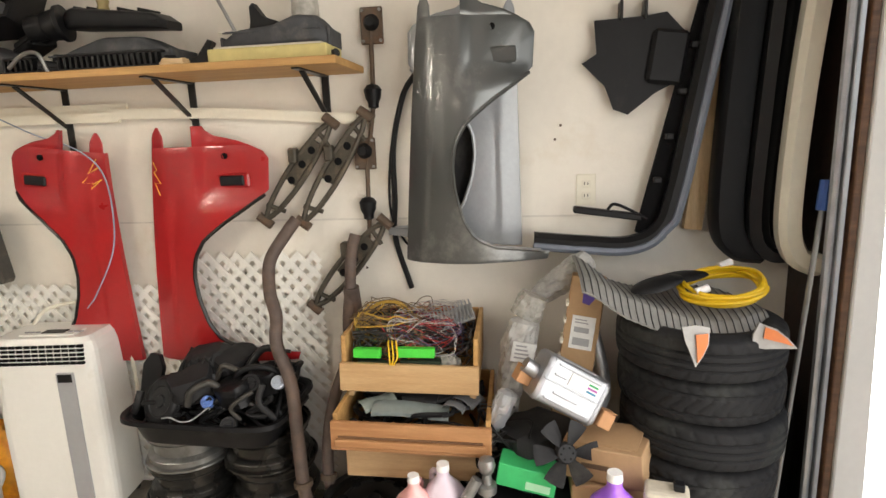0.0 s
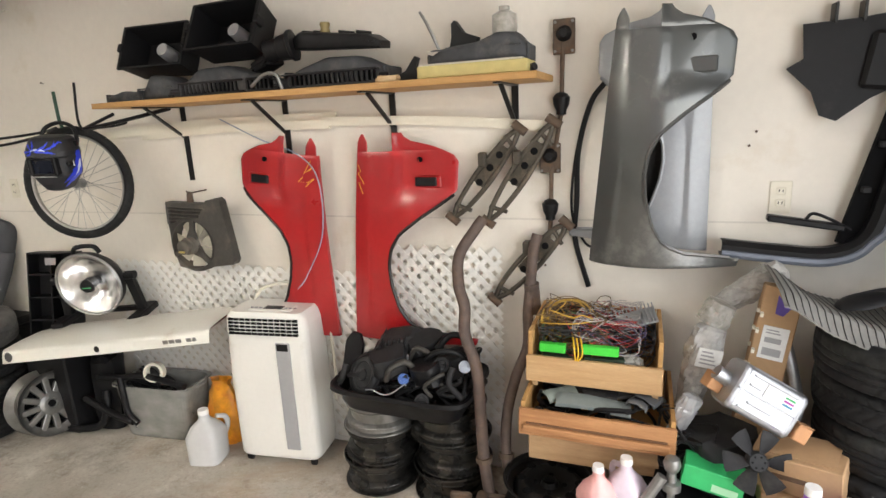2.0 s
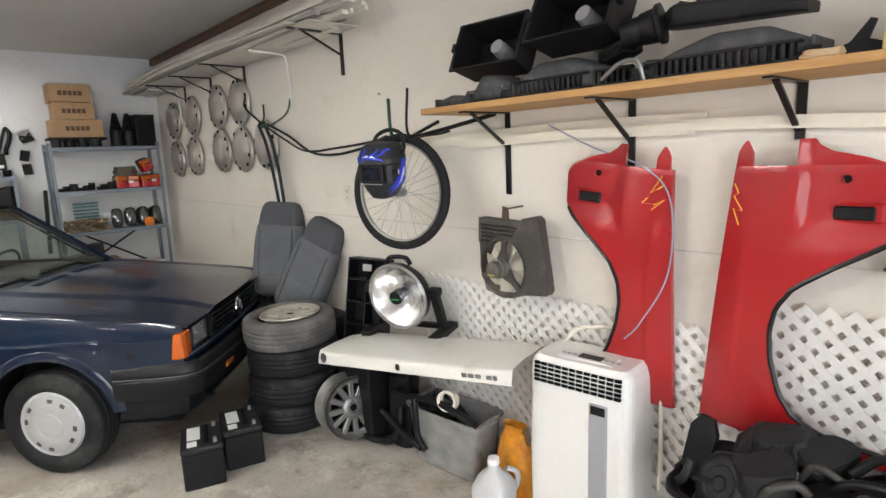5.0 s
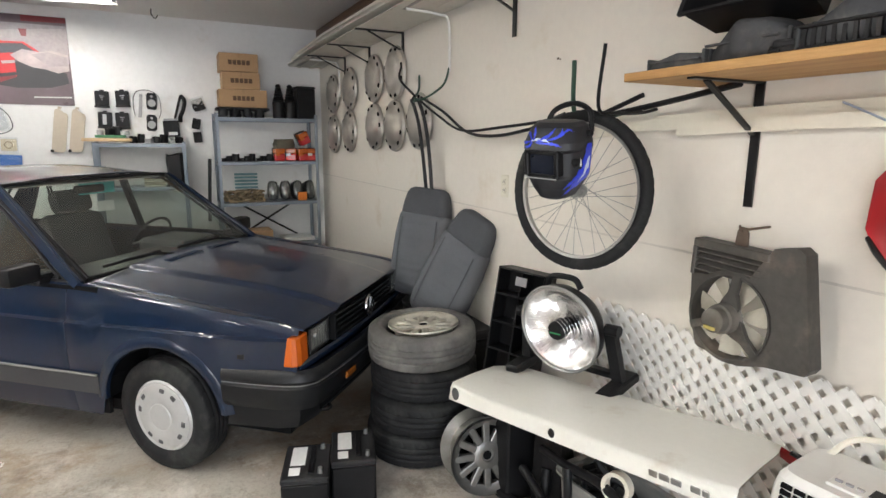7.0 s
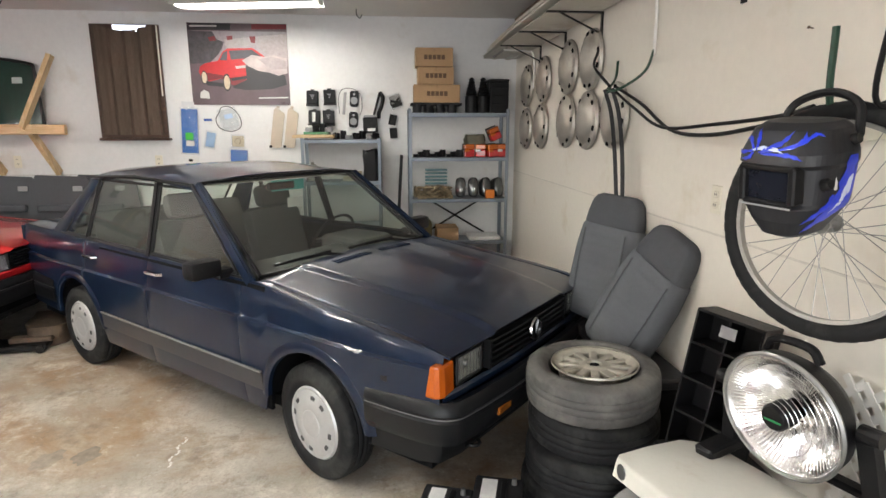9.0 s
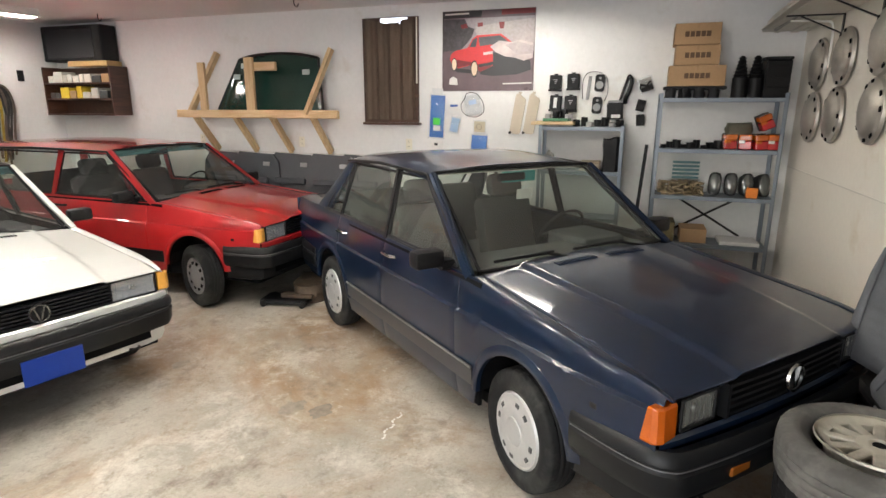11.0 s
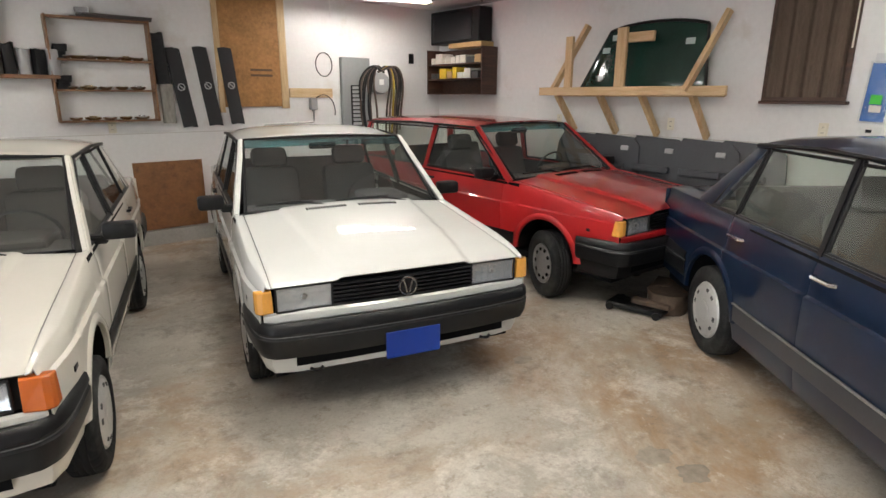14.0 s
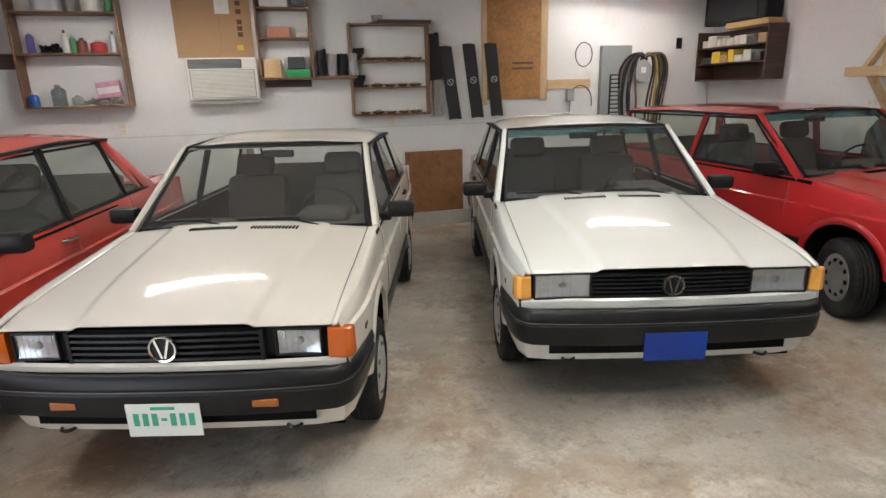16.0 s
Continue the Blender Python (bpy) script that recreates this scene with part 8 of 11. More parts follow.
part("body", B(-0.07, 0.07, -0.045, 0.045, 0, 0.27, 0.014, seg=2), mat("dirty_cream", (0.55, 0.50, 0.40), 0.5, var=0.15, dirt=(0.18, 0.13, 0.09), dirt_amount=0.35), c)
part("cap", B(0.02, 0.055, -0.018, 0.018, 0.27, 0.295, 0.004), plastic_black, c)
tagged(part("cardboard_box", B(0.845, 1.04, -0.67, -0.532, 0.0, 0.270, 0.004), card), "low flat cardboard box under the jugs", "cardboard box", "cardboard boxes")
tagged(part("cardboard_box", B(1.37, 1.74, -0.76, -0.62, 0.0, 0.320, 0.004), card), "low brown cardboard box under the jugs", "cardboard box", "cardboard boxes")
# orange bag
c = thing("plastic_bag", pose(-1.09, -0.16, 0), "crumpled orange plastic bag behind the jug", "bag")
bm = bmesh.new()
rows = []
for z, w in ((0.0, 0.09), (0.02, 0.11), (0.10, 0.115), (0.20, 0.10), (0.28, 0.075), (0.33, 0.05), (0.36, 0.06)):
    rows.append([(w * math.cos(a) * (1 + 0.18 * math.sin(5 * a + z * 30)), 0.6 * w * math.sin(a) * (1 + 0.2 * math.cos(4 * a + z * 25)), z) for a in [2 * math.pi * k / 26 for k in range(26)]])
V = grid(bm, rows, close_v=True)
bm.faces.new(V[0])
part("sack", bm, mat("orange_bag", (0.72, 0.30, 0.02), 0.35, var=0.35, grain=12, stain=6, dirt=(0.55, 0.12, 0.02), dirt_amount=0.3, bump=0.4, bump_scale=20), c, smooth=True)


def battery(m):
    b = thing("car_battery", m, "dusty black car battery with white labels on the floor", "car battery", "car batteries")
    part("case", B(-0.12, 0.12, -0.085, 0.085, 0, 0.165, 0.006), plastic_black, b)
    part("lid", B(-0.122, 0.122, -0.087, 0.087, 0.165, 0.19, 0.006), plastic_dusty, b)
    part("label", B(-0.10, 0.03, -0.06, -0.005, 0.1905, 0.1915), mat("paper_white", (0.75, 0.75, 0.73), 0.7), b, "white paper label")
    part("label", B(0.045, 0.095, -0.06, -0.02, 0.1905, 0.1915), MATS["paper_white"], b, "small white paper label")
    for x in (-0.085, 0.085):
        bm = bmesh.new()
        lathe(bm, [(0.0, 0.212), (0.008, 0.212), (0.010, 0.19)], 12, Matrix.Translation((x, 0.055, 0)))
        part("terminal", bm, steel_grey, b)
    part("vent_strip", B(-0.09, 0.09, 0.01, 0.03, 0.19, 0.197, 0.002), plastic_black, b)
    return b


battery(pose(-2.36, -1.15, 0, 0, 0, -18) @ Matrix.Scale(1.14, 4))
battery(pose(-2.40, -0.93, 0, 0, 0, -16) @ Matrix.Scale(1.14, 4))

for x, y, z, sz, rz, sd in ((0.02, -0.34, 0.62, (0.15, 0.11, 0.09), 30, 71), (0.20, -0.36, 0.60, (0.13, 0.10, 0.08), -20, 73), (0.13, -0.22, 0.66, (0.16, 0.10, 0.08), 60, 75), (0.28, -0.27, 0.61, (0.10, 0.09, 0.09), 10, 77)):
    moulded("engine_part", pose(x, y, z, 14, -10, rz), sz, plastic_dusty if sd % 4 == 3 else plastic_black, "black moulded engine part lying among hoses in the tray", "parts in the tray", 0.35, sd)

# ---- the heap by the garage door ----
c = thing("cardboard_box", pose(1.365, -0.285, 0.362, -6, 8, -6), "tall narrow cardboard box with a white shipping label", "cardboard box", "cardboard boxes")
part("carton", B(-0.058, 0.058, -0.05, 0.05, 0, 0.69, 0.003), card, c)
part("shipping_label", B(-0.036, 0.042, -0.053, -0.0505, 0.44, 0.555), MATS["paper_white"], c, "white shipping label with grey bars")
for k, (z, hh) in enumerate(((0.453, 0.026), (0.498, 0.018), (0.53, 0.004), (0.54, 0.004))):
    part("label_bar", B(-0.026, 0.030 - 0.006 * k, -0.0545, -0.053, z, z + hh), trim_grey, c)
bm = bmesh.new()
plate(bm, [(-0.012, 0.60), (0.012, 0.595), (0.03, 0.625), (0.022, 0.66), (0.0, 0.65), (-0.014, 0.665)], 0.001, Matrix.Translation((0, -0.0515, 0)))
part("purple_mark", bm, mat("purple_print", (0.10, 0.06, 0.30), 0.6), c)
for k in range(8):
    part("tape_tear", B(-0.066, -0.057, -0.048 + 0.012 * (k % 3), -0.03 + 0.012 * (k % 3), 0.40 + 0.032 * k, 0.412 + 0.032 * k, 0, pose(0, 0, 0, 12 * (k % 2), 0, 0)), yellow_white, c, "torn strip of tape")
bm = bmesh.new()
box(bm, 1.30, 1.55, -0.36, -0.05, 0.0, 0.36, 0.005)
tagged(part("cardboard_box", bm, card), "plain brown cardboard box on the floor", "cardboard box", "cardboard boxes")
c = thing("cardboard_box", pose(1.50, -0.52, 0.49, 0, -4, -22), "opened brown cardboard box with a torn lid", "cardboard box", "cardboard boxes")
part("carton", B(-0.12, 0.12, -0.08, 0.08, 0, 0.11, 0.003), card, c)
part("flap", B(-0.12, 0.10, -0.05, 0.09, 0.112, 0.116, 0, pose(0, 0, 0.0, 4, 0, 0)), card, c)
part("printed_bar", B(-0.06, 0.06, -0.0825, -0.0805, 0.045, 0.06), mat("box_print", (0.12, 0.07, 0.04), 0.8), c)
tagged(part("cardboard_box", B(1.38, 1.62, -0.60, -0.42, 0.0, 0.485, 0.004), card), "brown cardboard box under the opened one", "cardboard box", "cardboard boxes")
alu = mat("new_aluminised_steel", (0.40, 0.41, 0.43), 0.40, 0.85, var=0.08, grain=30, bump=0.05)
c = thing("catalytic_converter", Matrix.Translation((1.368, -0.50, 0.757)) @ pose(0, 0, 0, -12, 31, 10), "silver box-shaped catalytic converter with pressed ribs and label", "exhaust part")
bm = bmesh.new()
rows = []
for x, k in ((-0.108, 0.55), (-0.106, 0.93), (-0.100, 1.0), (-0.092, 1.03), (-0.086, 1.0), (0.086, 1.0), (0.092, 1.03), (0.100, 1.0), (0.106, 0.93), (0.108, 0.55)):
    rows.append([(x, 0.060 * k * math.copysign(abs(math.cos(a)) ** 0.30, math.cos(a)), 0.074 * k * math.copysign(abs(math.sin(a)) ** 0.30, math.sin(a))) for a in [2 * math.pi * (j + 0.5) / 36 for j in range(36)]])
V = grid(bm, rows, close_v=True)
bm.faces.new(V[0])
bm.faces.new(V[-1])
part("shell", bm, alu, c, smooth=False)
part("seam_flange", B(-0.100, 0.100, -0.068, 0.068, -0.002, 0.002, 0.001), alu, c)
for zz, x0, x1 in ((-0.052, -0.075, 0.075), (-0.028, -0.055, 0.03), (0.024, -0.075, -0.035), (0.056, -0.075, 0.075)):
    part("pressed_rib", B(x0, x1, -0.0645, -0.058, zz - 0.004, zz + 0.004, 0.003, seg=2), alu, c)
for yy in (-0.03, 0.0, 0.03):
    part("top_rib", B(-0.07, 0.07, yy - 0.004, yy + 0.004, 0.070, 0.0775, 0.003), alu, c)
part("paper_label", B(-0.025, 0.072, -0.0635, -0.0605, 0.008, 0.050), MATS["paper_white"], c, "white label with coloured bars")
for k, col in enumerate(((0.03, 0.30, 0.10), (0.35, 0.05, 0.30), (0.03, 0.20, 0.32))):
    part("label_bar", B(0.036, 0.068, -0.0650, -0.0635, 0.038 - 0.011 * k, 0.044 - 0.011 * k), mat("label_ink_%d" % k, col, 0.6), c)
bm = bmesh.new()
tube(bm, spline([(0.105, 0.0, -0.02), (0.14, 0.02, 0.0), (0.165, 0.09, 0.05), (0.135, 0.15, 0.13), (0.06, 0.17, 0.22), (-0.02, 0.18, 0.30)], 6), 0.018, 12)
part("outlet_pipe", bm, alu, c, smooth=True)
bm = bmesh.new()
tube(bm, [(-0.105, 0, 0.0), (-0.15, 0, 0.005)], 0.024, 14)
part("inlet_pipe", bm, alu, c, smooth=True)
for x, y, z in ((1.238, -0.50, 0.795), (1.478, -0.52, 0.665)):
    c = thing("cardboard_sleeve", pose(x, y, z, -12, 31, 10), "folded cardboard sleeve on the pipe end", "packaging", "cardboard sleeves")
    part("sleeve", B(-0.022, 0.022, -0.030, 0.030, -0.026, 0.026, 0.003), mat("orange_card", (0.48, 0.25, 0.12), 0.8, var=0.1), c)
    part("flap", B(-0.020, 0.024, -0.034, 0.026, 0.0265, 0.029, 0, pose(0, 0, 0, 0, -8, 0)), MATS["orange_card"], c)


def wrapped(m, length, w, label, seed, core):
    """A part rolled in crumpled clear film, with the part itself inside."""
    c = thing("wrapped_part", m, label, "wrapped part", "wrapped parts")
    bm = bmesh.new()
    rows = []
    for i in range(25):
        z = length * i / 24
        row = []
        for k in range(36):
            a = 2 * math.pi * k / 36
            q = w * (0.92 + 0.16 * math.sin(z * 17 + seed)) * (0.45 if i in (0, 24) else 1)
            q *= 1 + 0.24 * noise.noise(Vector((math.cos(a) * 2.2, math.sin(a) * 2.2, z * 22 + seed))) + 0.12 * noise.noise(Vector((math.cos(a) * 6, math.sin(a) * 6, z * 70)))
            row.append((q * math.cos(a), q * 0.8 * math.sin(a), z))
        rows.append(row)
    V = grid(bm, rows, close_v=True)
    bm.faces.new(V[0])
    bm.faces.new(V[-1])
    f = part("wrapping", bm, mat("bubble_wrap", (0.40, 0.39, 0.37), 0.28, var=0.25, grain=40, stain=14, bump=0.6, bump_scale=130, spec=0.6) if core else poly_milky, c, "crumpled clear bubble wrap")
    return c


c = wrapped(pose(1.165, -0.30, 0.52, 0, 12, 10), 0.40, 0.056, "silver car part in bubble wrap with a white label", 3.0, True)
part("label", B(-0.035, 0.045, -0.058, -0.052, 0.255, 0.325), MATS["paper_white"], c, "white printed label")
for k in range(4):
    part("label_bar", B(-0.025, 0.03 - 0.006 * k, -0.0595, -0.058, 0.268 + 0.014 * k, 0.273 + 0.014 * k), trim_grey, c)
wrapped(pose(1.245, -0.27, 0.905, 0, 24, 0), 0.09, 0.050, "bulge of crumpled clear film over a part", 8.0, False)
wrapped(pose(1.275, -0.16, 0.93, 0, 52, 0), 0.26, 0.045, "grey car part wrapped in clear film", 5.0, True)
c = wrapped(pose(1.115, -0.43, 0.50, 0, 20, 0), 0.22, 0.030, "shiny silver film bag leaning on the drawers", 11.0, True)
c.children[0].data.materials[0] = silver_film


def fan_blade(m):
    f = thing("engine_fan", m, "black plastic engine fan with six blades", "engine fan")
    bm = bmesh.new()
    lathe(bm, [(0.0, 0.03), (0.04, 0.03), (0.048, 0.022), (0.05, -0.015), (0.0, -0.015)], 28)
    part("hub", bm, plastic_dusty, f, smooth=True)
    for k in range(6):
        a = 2 * math.pi * k / 6
        bm = bmesh.new()
        lathe(bm, [(0.0, 0.032), (0.005, 0.032), (0.005, 0.028)], 8, Matrix.Translation((0.028 * math.cos(a), 0.028 * math.sin(a), 0)))
        part("hub_hole", bm, black_void, f)
        bm = bmesh.new()
        rows = [[(r * math.cos(a + o), r * math.sin(a + o), 0.01 + 0.05 * o) for o in (-w, -w / 3, w / 3, w)] for r, w in ((0.045, 0.34), (0.085, 0.36), (0.125, 0.34), (0.155, 0.30))]
        grid(bm, rows)
        b = part("blade", bm, plastic_dusty, f, smooth=True)
        thick(b, 0.005)
    return f


fan_blade(Matrix.Translation((1.362, -0.59, 0.585)) @ pose(0, 0, 0, 66, 0, 12) @ Matrix.Scale(0.64, 4))
c = thing("green_box", pose(1.243, -0.555, 0.455, 0, 9, -6), "small bright green cardboard parts box", "box")
part("carton", B(-0.09, 0.09, -0.045, 0.045, 0, 0.075, 0.003), mat("green_card", (0.03, 0.42, 0.13), 0.5, bump=0.02), c)
part("label", B(0.0, 0.075, -0.0465, -0.0452, 0.01, 0.035), mat("pale_green", (0.35, 0.62, 0.40), 0.6), c)
moulded("parts_pile", pose(1.25, -0.50, 0.0, 0, 0, 8), (0.34, 0.30, 0.42), plastic_black, "dark plastic parts piled on the floor", "pile by the door", 0.3, 51)
moulded("parts_pile", pose(1.27, -0.42, 0.38, 0, 0, 40), (0.22, 0.20, 0.20), plastic_dusty, "dark plastic parts piled on the floor", "pile by the door", 0.3, 53)
c = thing("ball_mount", pose(1.125, -0.60, 0.42, 0, 0, 10), "dull steel tow ball and fittings on a wheel", "tow ball")
bm = bmesh.new()
lathe(bm, [(0.0, 0.15), (0.022, 0.14), (0.028, 0.12), (0.022, 0.10), (0.014, 0.09), (0.016, 0.06), (0.03, 0.055), (0.03, 0.03), (0.012, 0.02), (0.012, -0.06)], 20)
part("ball", bm, steel_grey, c, smooth=True)
bm = bmesh.new()
tube(bm, [(-0.09, -0.02, -0.02), (-0.03, -0.01, 0.08)], 0.018, 12)
tube(bm, [(-0.10, 0, -0.06), (0.09, 0, -0.06)], 0.016, 10)
part("fittings", bm, steel_grey, c)
bm = bmesh.new()
heap(bm, 1.18, -0.46, 0.48, 0.09, 0.06, 0.16, 22, 0.003, 0.005, 61)
tagged(part("extension_lead", bm, plastic_black, smooth=True), "tangled black power cord on the pile", "cord", kind="stuff")
# on the tyre stack: mat, coil, caps, reflectors
c = thing("rubber_mat", pose(1.70, -0.34, 0.945), "grey ribbed rubber mat draped over the tyres", "floor mat")
bm = bmesh.new()
rows = []
for i in range(53):
    u = i / 52
    row = []
    for k in range(11):
        v = k / 10
        e = smoothstep(0.80, 1.0, u)
        x = -0.29 + 0.56 * u
        y = -0.20 + 0.10 * e + (0.36 - 0.20 * e) * v
        z = 0.095 - 0.085 * u + 0.018 * math.sin(u * 7 + v * 2) - 0.05 * smoothstep(0.25, 0.0, v) * (0.3 + math.sin(math.pi * u)) + 0.045 * smoothstep(0.25, 0.0, u) + (0.002 if i % 2 else 0)
        row.append((x, y, z))
    rows.append(row)
grid(bm, rows)
sheet = part("sheet", bm, mat("ribbed_grey_rubber", (0.20, 0.195, 0.18), 0.7, var=0.15, bump=0.1), c)
thick(sheet, 0.005)
for i in range(1, 52, 2):
    bm = bmesh.new()
    tube(bm, [Vector(p) + Vector((0, 0, 0.0035)) for p in rows[i]], 0.0016, 4)
    part("groove", bm, plastic_black, c)
c = thing("hose_coil", pose(1.852, -0.36, 1.03, 10, -8, 10) @ Matrix.Scale(0.86, 4), "coil of yellow cable with white plugs on the tyres", "cable coil")
for k in range(9):
    bm = bmesh.new()
    rr = 0.115 + 0.004 * (k % 4)
    tube(bm, [((rr + 0.006 * math.sin(3 * a + k)) * math.cos(a) * 1.15, (rr + 0.006 * math.cos(2 * a + k)) * math.sin(a), 0.008 * (k // 2) + 0.006 * math.sin(2 * a + k * 1.7)) for a in [2 * math.pi * j / 30 for j in range(31)]], 0.0075, 7)
    part("loop", bm, mat("yellow_cable", (0.72, 0.46, 0.01), 0.45, var=0.06, bump=0.02), c, smooth=True)
for x, y in ((-0.12, -0.05), (0.05, 0.11)):
    bm = bmesh.new()
    tube(bm, [(x, y, 0.035), (x + 0.05, y + 0.008, 0.04)], 0.015, 10)
    part("plug", bm, white_cap, c, smooth=True)
for i, (x, y, z, rz) in enumerate(((1.66, -0.36, 1.045, 20), (1.74, -0.30, 1.05, -15))):
    c = thing("belt_guard", pose(x, y, z, 6, -12, rz), "flat black plastic cover on the mat", "car part", "covers on the mat")
    bm = bmesh.new()
    lathe(bm, [(0.0, 0.018), (0.05, 0.016), (0.085, 0.006), (0.09, 0.0), (0.0, 0.0)], 24)
    for v in bm.verts:
        v.co.y *= 0.55
    part("shell", bm, plastic_black, c, smooth=True)
for x, y, z, rx, ry, rz, lab in ((1.69, -0.70, 0.85, -14, 10, -6, "white and orange corner lamp on the tyres"), (1.90, -0.66, 0.835, -25, -62, 14, "orange corner lamp with a clear edge on the tyres")):
    c = thing("corner_lamp", pose(x, y + 0.05, z + 0.115, rx, ry, rz) @ Matrix.Scale(0.66, 4), lab, "car lamp", "loose corner lamps")
    bm = bmesh.new()
    plate(bm, [(-0.05, 0.05), (0.0, 0.068), (0.055, 0.07), (0.062, 0.0), (0.05, -0.05), (0.028, -0.10), (0.0, -0.05), (-0.03, 0.0)], 0.02)
    part("lens", bm, mat("pale_lens", (0.36, 0.35, 0.33), 0.25, coat=0.4), c)
    bm = bmesh.new()
    plate(bm, [(0.005, 0.03), (0.05, 0.045), (0.056, 0.0), (0.045, -0.045), (0.03, -0.08), (0.02, -0.03)], 0.01, Matrix.Translation((0, -0.011, 0)))
    part("amber_strip", bm, mat("faded_amber", (0.62, 0.16, 0.03), 0.3, coat=0.4), c)

# ---- hung by the garage door ----
c = thing("splash_guard", pose(1.63, -0.03, 1.74), "black rubber splash guard hung on two hooks", "splash guard")
bm = bmesh.new()
plate(bm, [(-0.14, 0.16), (0.02, 0.165), (0.10, 0.175), (0.17, 0.10), (0.19, 0.03), (0.15, -0.05), (0.07, -0.09), (-0.02, -0.16), (-0.07, -0.14), (-0.10, -0.06), (-0.18, 0.02), (-0.13, 0.05)], 0.006, Matrix.Translation((0, -0.02, 0)))
sg = part("sheet", bm, plastic_black, c)
part("fold", B(0.04, 0.16, -0.045, -0.02, -0.05, 0.13, 0.012, pose(0, 0, 0, 0, 8, 0)), plastic_black, c)
for x in (-0.05, 0.03):
    part("hook", B(x - 0.005, x + 0.005, -0.03, 0.028, 0.155, 0.22, 0.002), steel_black, c)


def hung_bumper(name, pts, prof, mt, label):
    """A bumper skin swept along its length: a channel section with a turned edge."""
    b = thing(name, pose(0, 0, 0), label, "car bumper", "hung bumpers")
    bm = bmesh.new()
    rows = []
    pts = spline(pts, 8)
    for i, p in enumerate(pts):
        t = (pts[min(i + 1, len(pts) - 1)] - pts[max(i - 1, 0)]).normalized()
        s = Vector((t.z, 0, -t.x))
        rows.append([p + s * a + Vector((0, -d, 0)) for a, d in prof])
    grid(bm, rows)
    p = part("skin", bm, mt, b, smooth=True)
    thick(p, 0.006)
    for k in (0.5, 0.75):
        q = pts[int(k * (len(pts) - 1))]
        part("mounting_lug", B(q.x - 0.010, q.x + 0.010, q.y - 0.02, q.y + 0.015, q.z - 0.03, q.z + 0.03, 0.004), steel_black, b)
    return b, pts


chan = [(-0.055, 0.0), (-0.06, 0.06), (-0.045, 0.085), (0.0, 0.09), (0.03, 0.085), (0.045, 0.06), (0.048, 0.03), (0.06, 0.028), (0.06, 0.0)]
edge = mat("blue_grey_trim", (0.16, 0.18, 0.22), 0.4, 0.2, var=0.12)
b, pts = hung_bumper("bumper_skin", [(1.28, -0.05, 1.145), (1.45, -0.05, 1.13), (1.62, -0.05, 1.125), (1.725, -0.05, 1.18), (1.77, -0.05, 1.32), (1.82, -0.05, 1.60), (1.88, -0.05, 1.95), (1.96, -0.05, 2.40)], [(-0.02, 0.0), (-0.025, 0.05), (-0.01, 0.07), (0.02, 0.07), (0.03, 0.05), (0.03, 0.0)], plastic_black, "black bumper skin with a blue-grey edge hung upright")
bm = bmesh.new()
tube(bm, [p + Vector((0.026 if p.z > 1.2 else 0.0, -0.068, -0.02 if p.z < 1.2 else 0)) for p in pts], 0.016, 8)
part("edge_trim", bm, edge, b, "blue-grey trim edge", True)
for k in range(5):
    part("clip", B(1.70 + 0.035 * k, 1.725 + 0.035 * k, -0.09, -0.05, 1.34 + 0.15 * k, 1.36 + 0.15 * k, 0.003), plastic_dusty, b)
bm = bmesh.new()
bar(bm, (1.70, -0.05, 1.15), (1.90, -0.05, 2.0), 0.11, 0.02, up=(0, 1, 0))
tagged(part("foam_core", bm, black_void), "dark inner beam of the bumper", "car bumper", "hung bumpers")
bm = bmesh.new()
bar(bm, (1.85, -0.022, 1.165), (1.99, -0.022, 2.45), 0.062, 0.035, up=(0, 1, 0))
tagged(part("timber_batten", bm, pine_z), "pale pine batten leaning upright on the wall", "timber")
hung_bumper("bumper_skin", [(2.06, -0.07, 1.12), (1.975, -0.07, 1.14), (1.945, -0.07, 1.25), (1.955, -0.07, 1.6), (1.98, -0.07, 2.0), (2.0, -0.07, 2.45)], chan, plastic_black, "black bumper hung upright by the door")
hung_bumper("bumper_skin", [(2.13, -0.13, 1.105), (2.06, -0.13, 1.115), (2.02, -0.13, 1.22), (2.03, -0.13, 1.6), (2.05, -0.13, 2.0), (2.06, -0.13, 2.45)], [(-0.03, 0.0), (-0.03, 0.05), (0.0, 0.06), (0.012, 0.03), (0.024, 0.06), (0.036, 0.03), (0.05, 0.06), (0.055, 0.0)], bumper_black, "ribbed black bumper hung upright by the door")
hung_bumper("bumper_skin", [(2.19, -0.19, 1.08), (2.16, -0.19, 1.085), (2.115, -0.19, 1.12), (2.09, -0.19, 1.24), (2.10, -0.19, 1.6), (2.13, -0.19, 2.0), (2.16, -0.19, 2.45)], [(-0.03, 0.0), (-0.035, 0.05), (-0.02, 0.07), (0.02, 0.07), (0.03, 0.05), (0.03, 0.0)], yellow_white, "cream bumper skin hung upright by the door")
c = thing("door_track", pose(2.145, -0.365, 0.0), "galvanised steel garage door track", "door track")
bm = bmesh.new()
tube(bm, [(0, 0, 0.02), (0, 0, 2.15)], 0.013, 8)
part("rail", bm, galvanised, c)
part("angle_plate", B(0.014, 0.03, -0.02, 0.02, 0.02, 2.15, 0.003), galvanised, c)
c = thing("door_jamb", pose(XD - 0.01, -0.345, 0), "brown timber jamb with white outer trim", "door jamb", kind="structure")
part("post", B(-0.005, 0.018, -0.045, 0.045, 0, 2.2, 0.003), brown_wood, c)
part("outer_trim", B(0.020, 0.24, -0.055, 0.05, 0, 2.25, 0.004), white_paint, c)
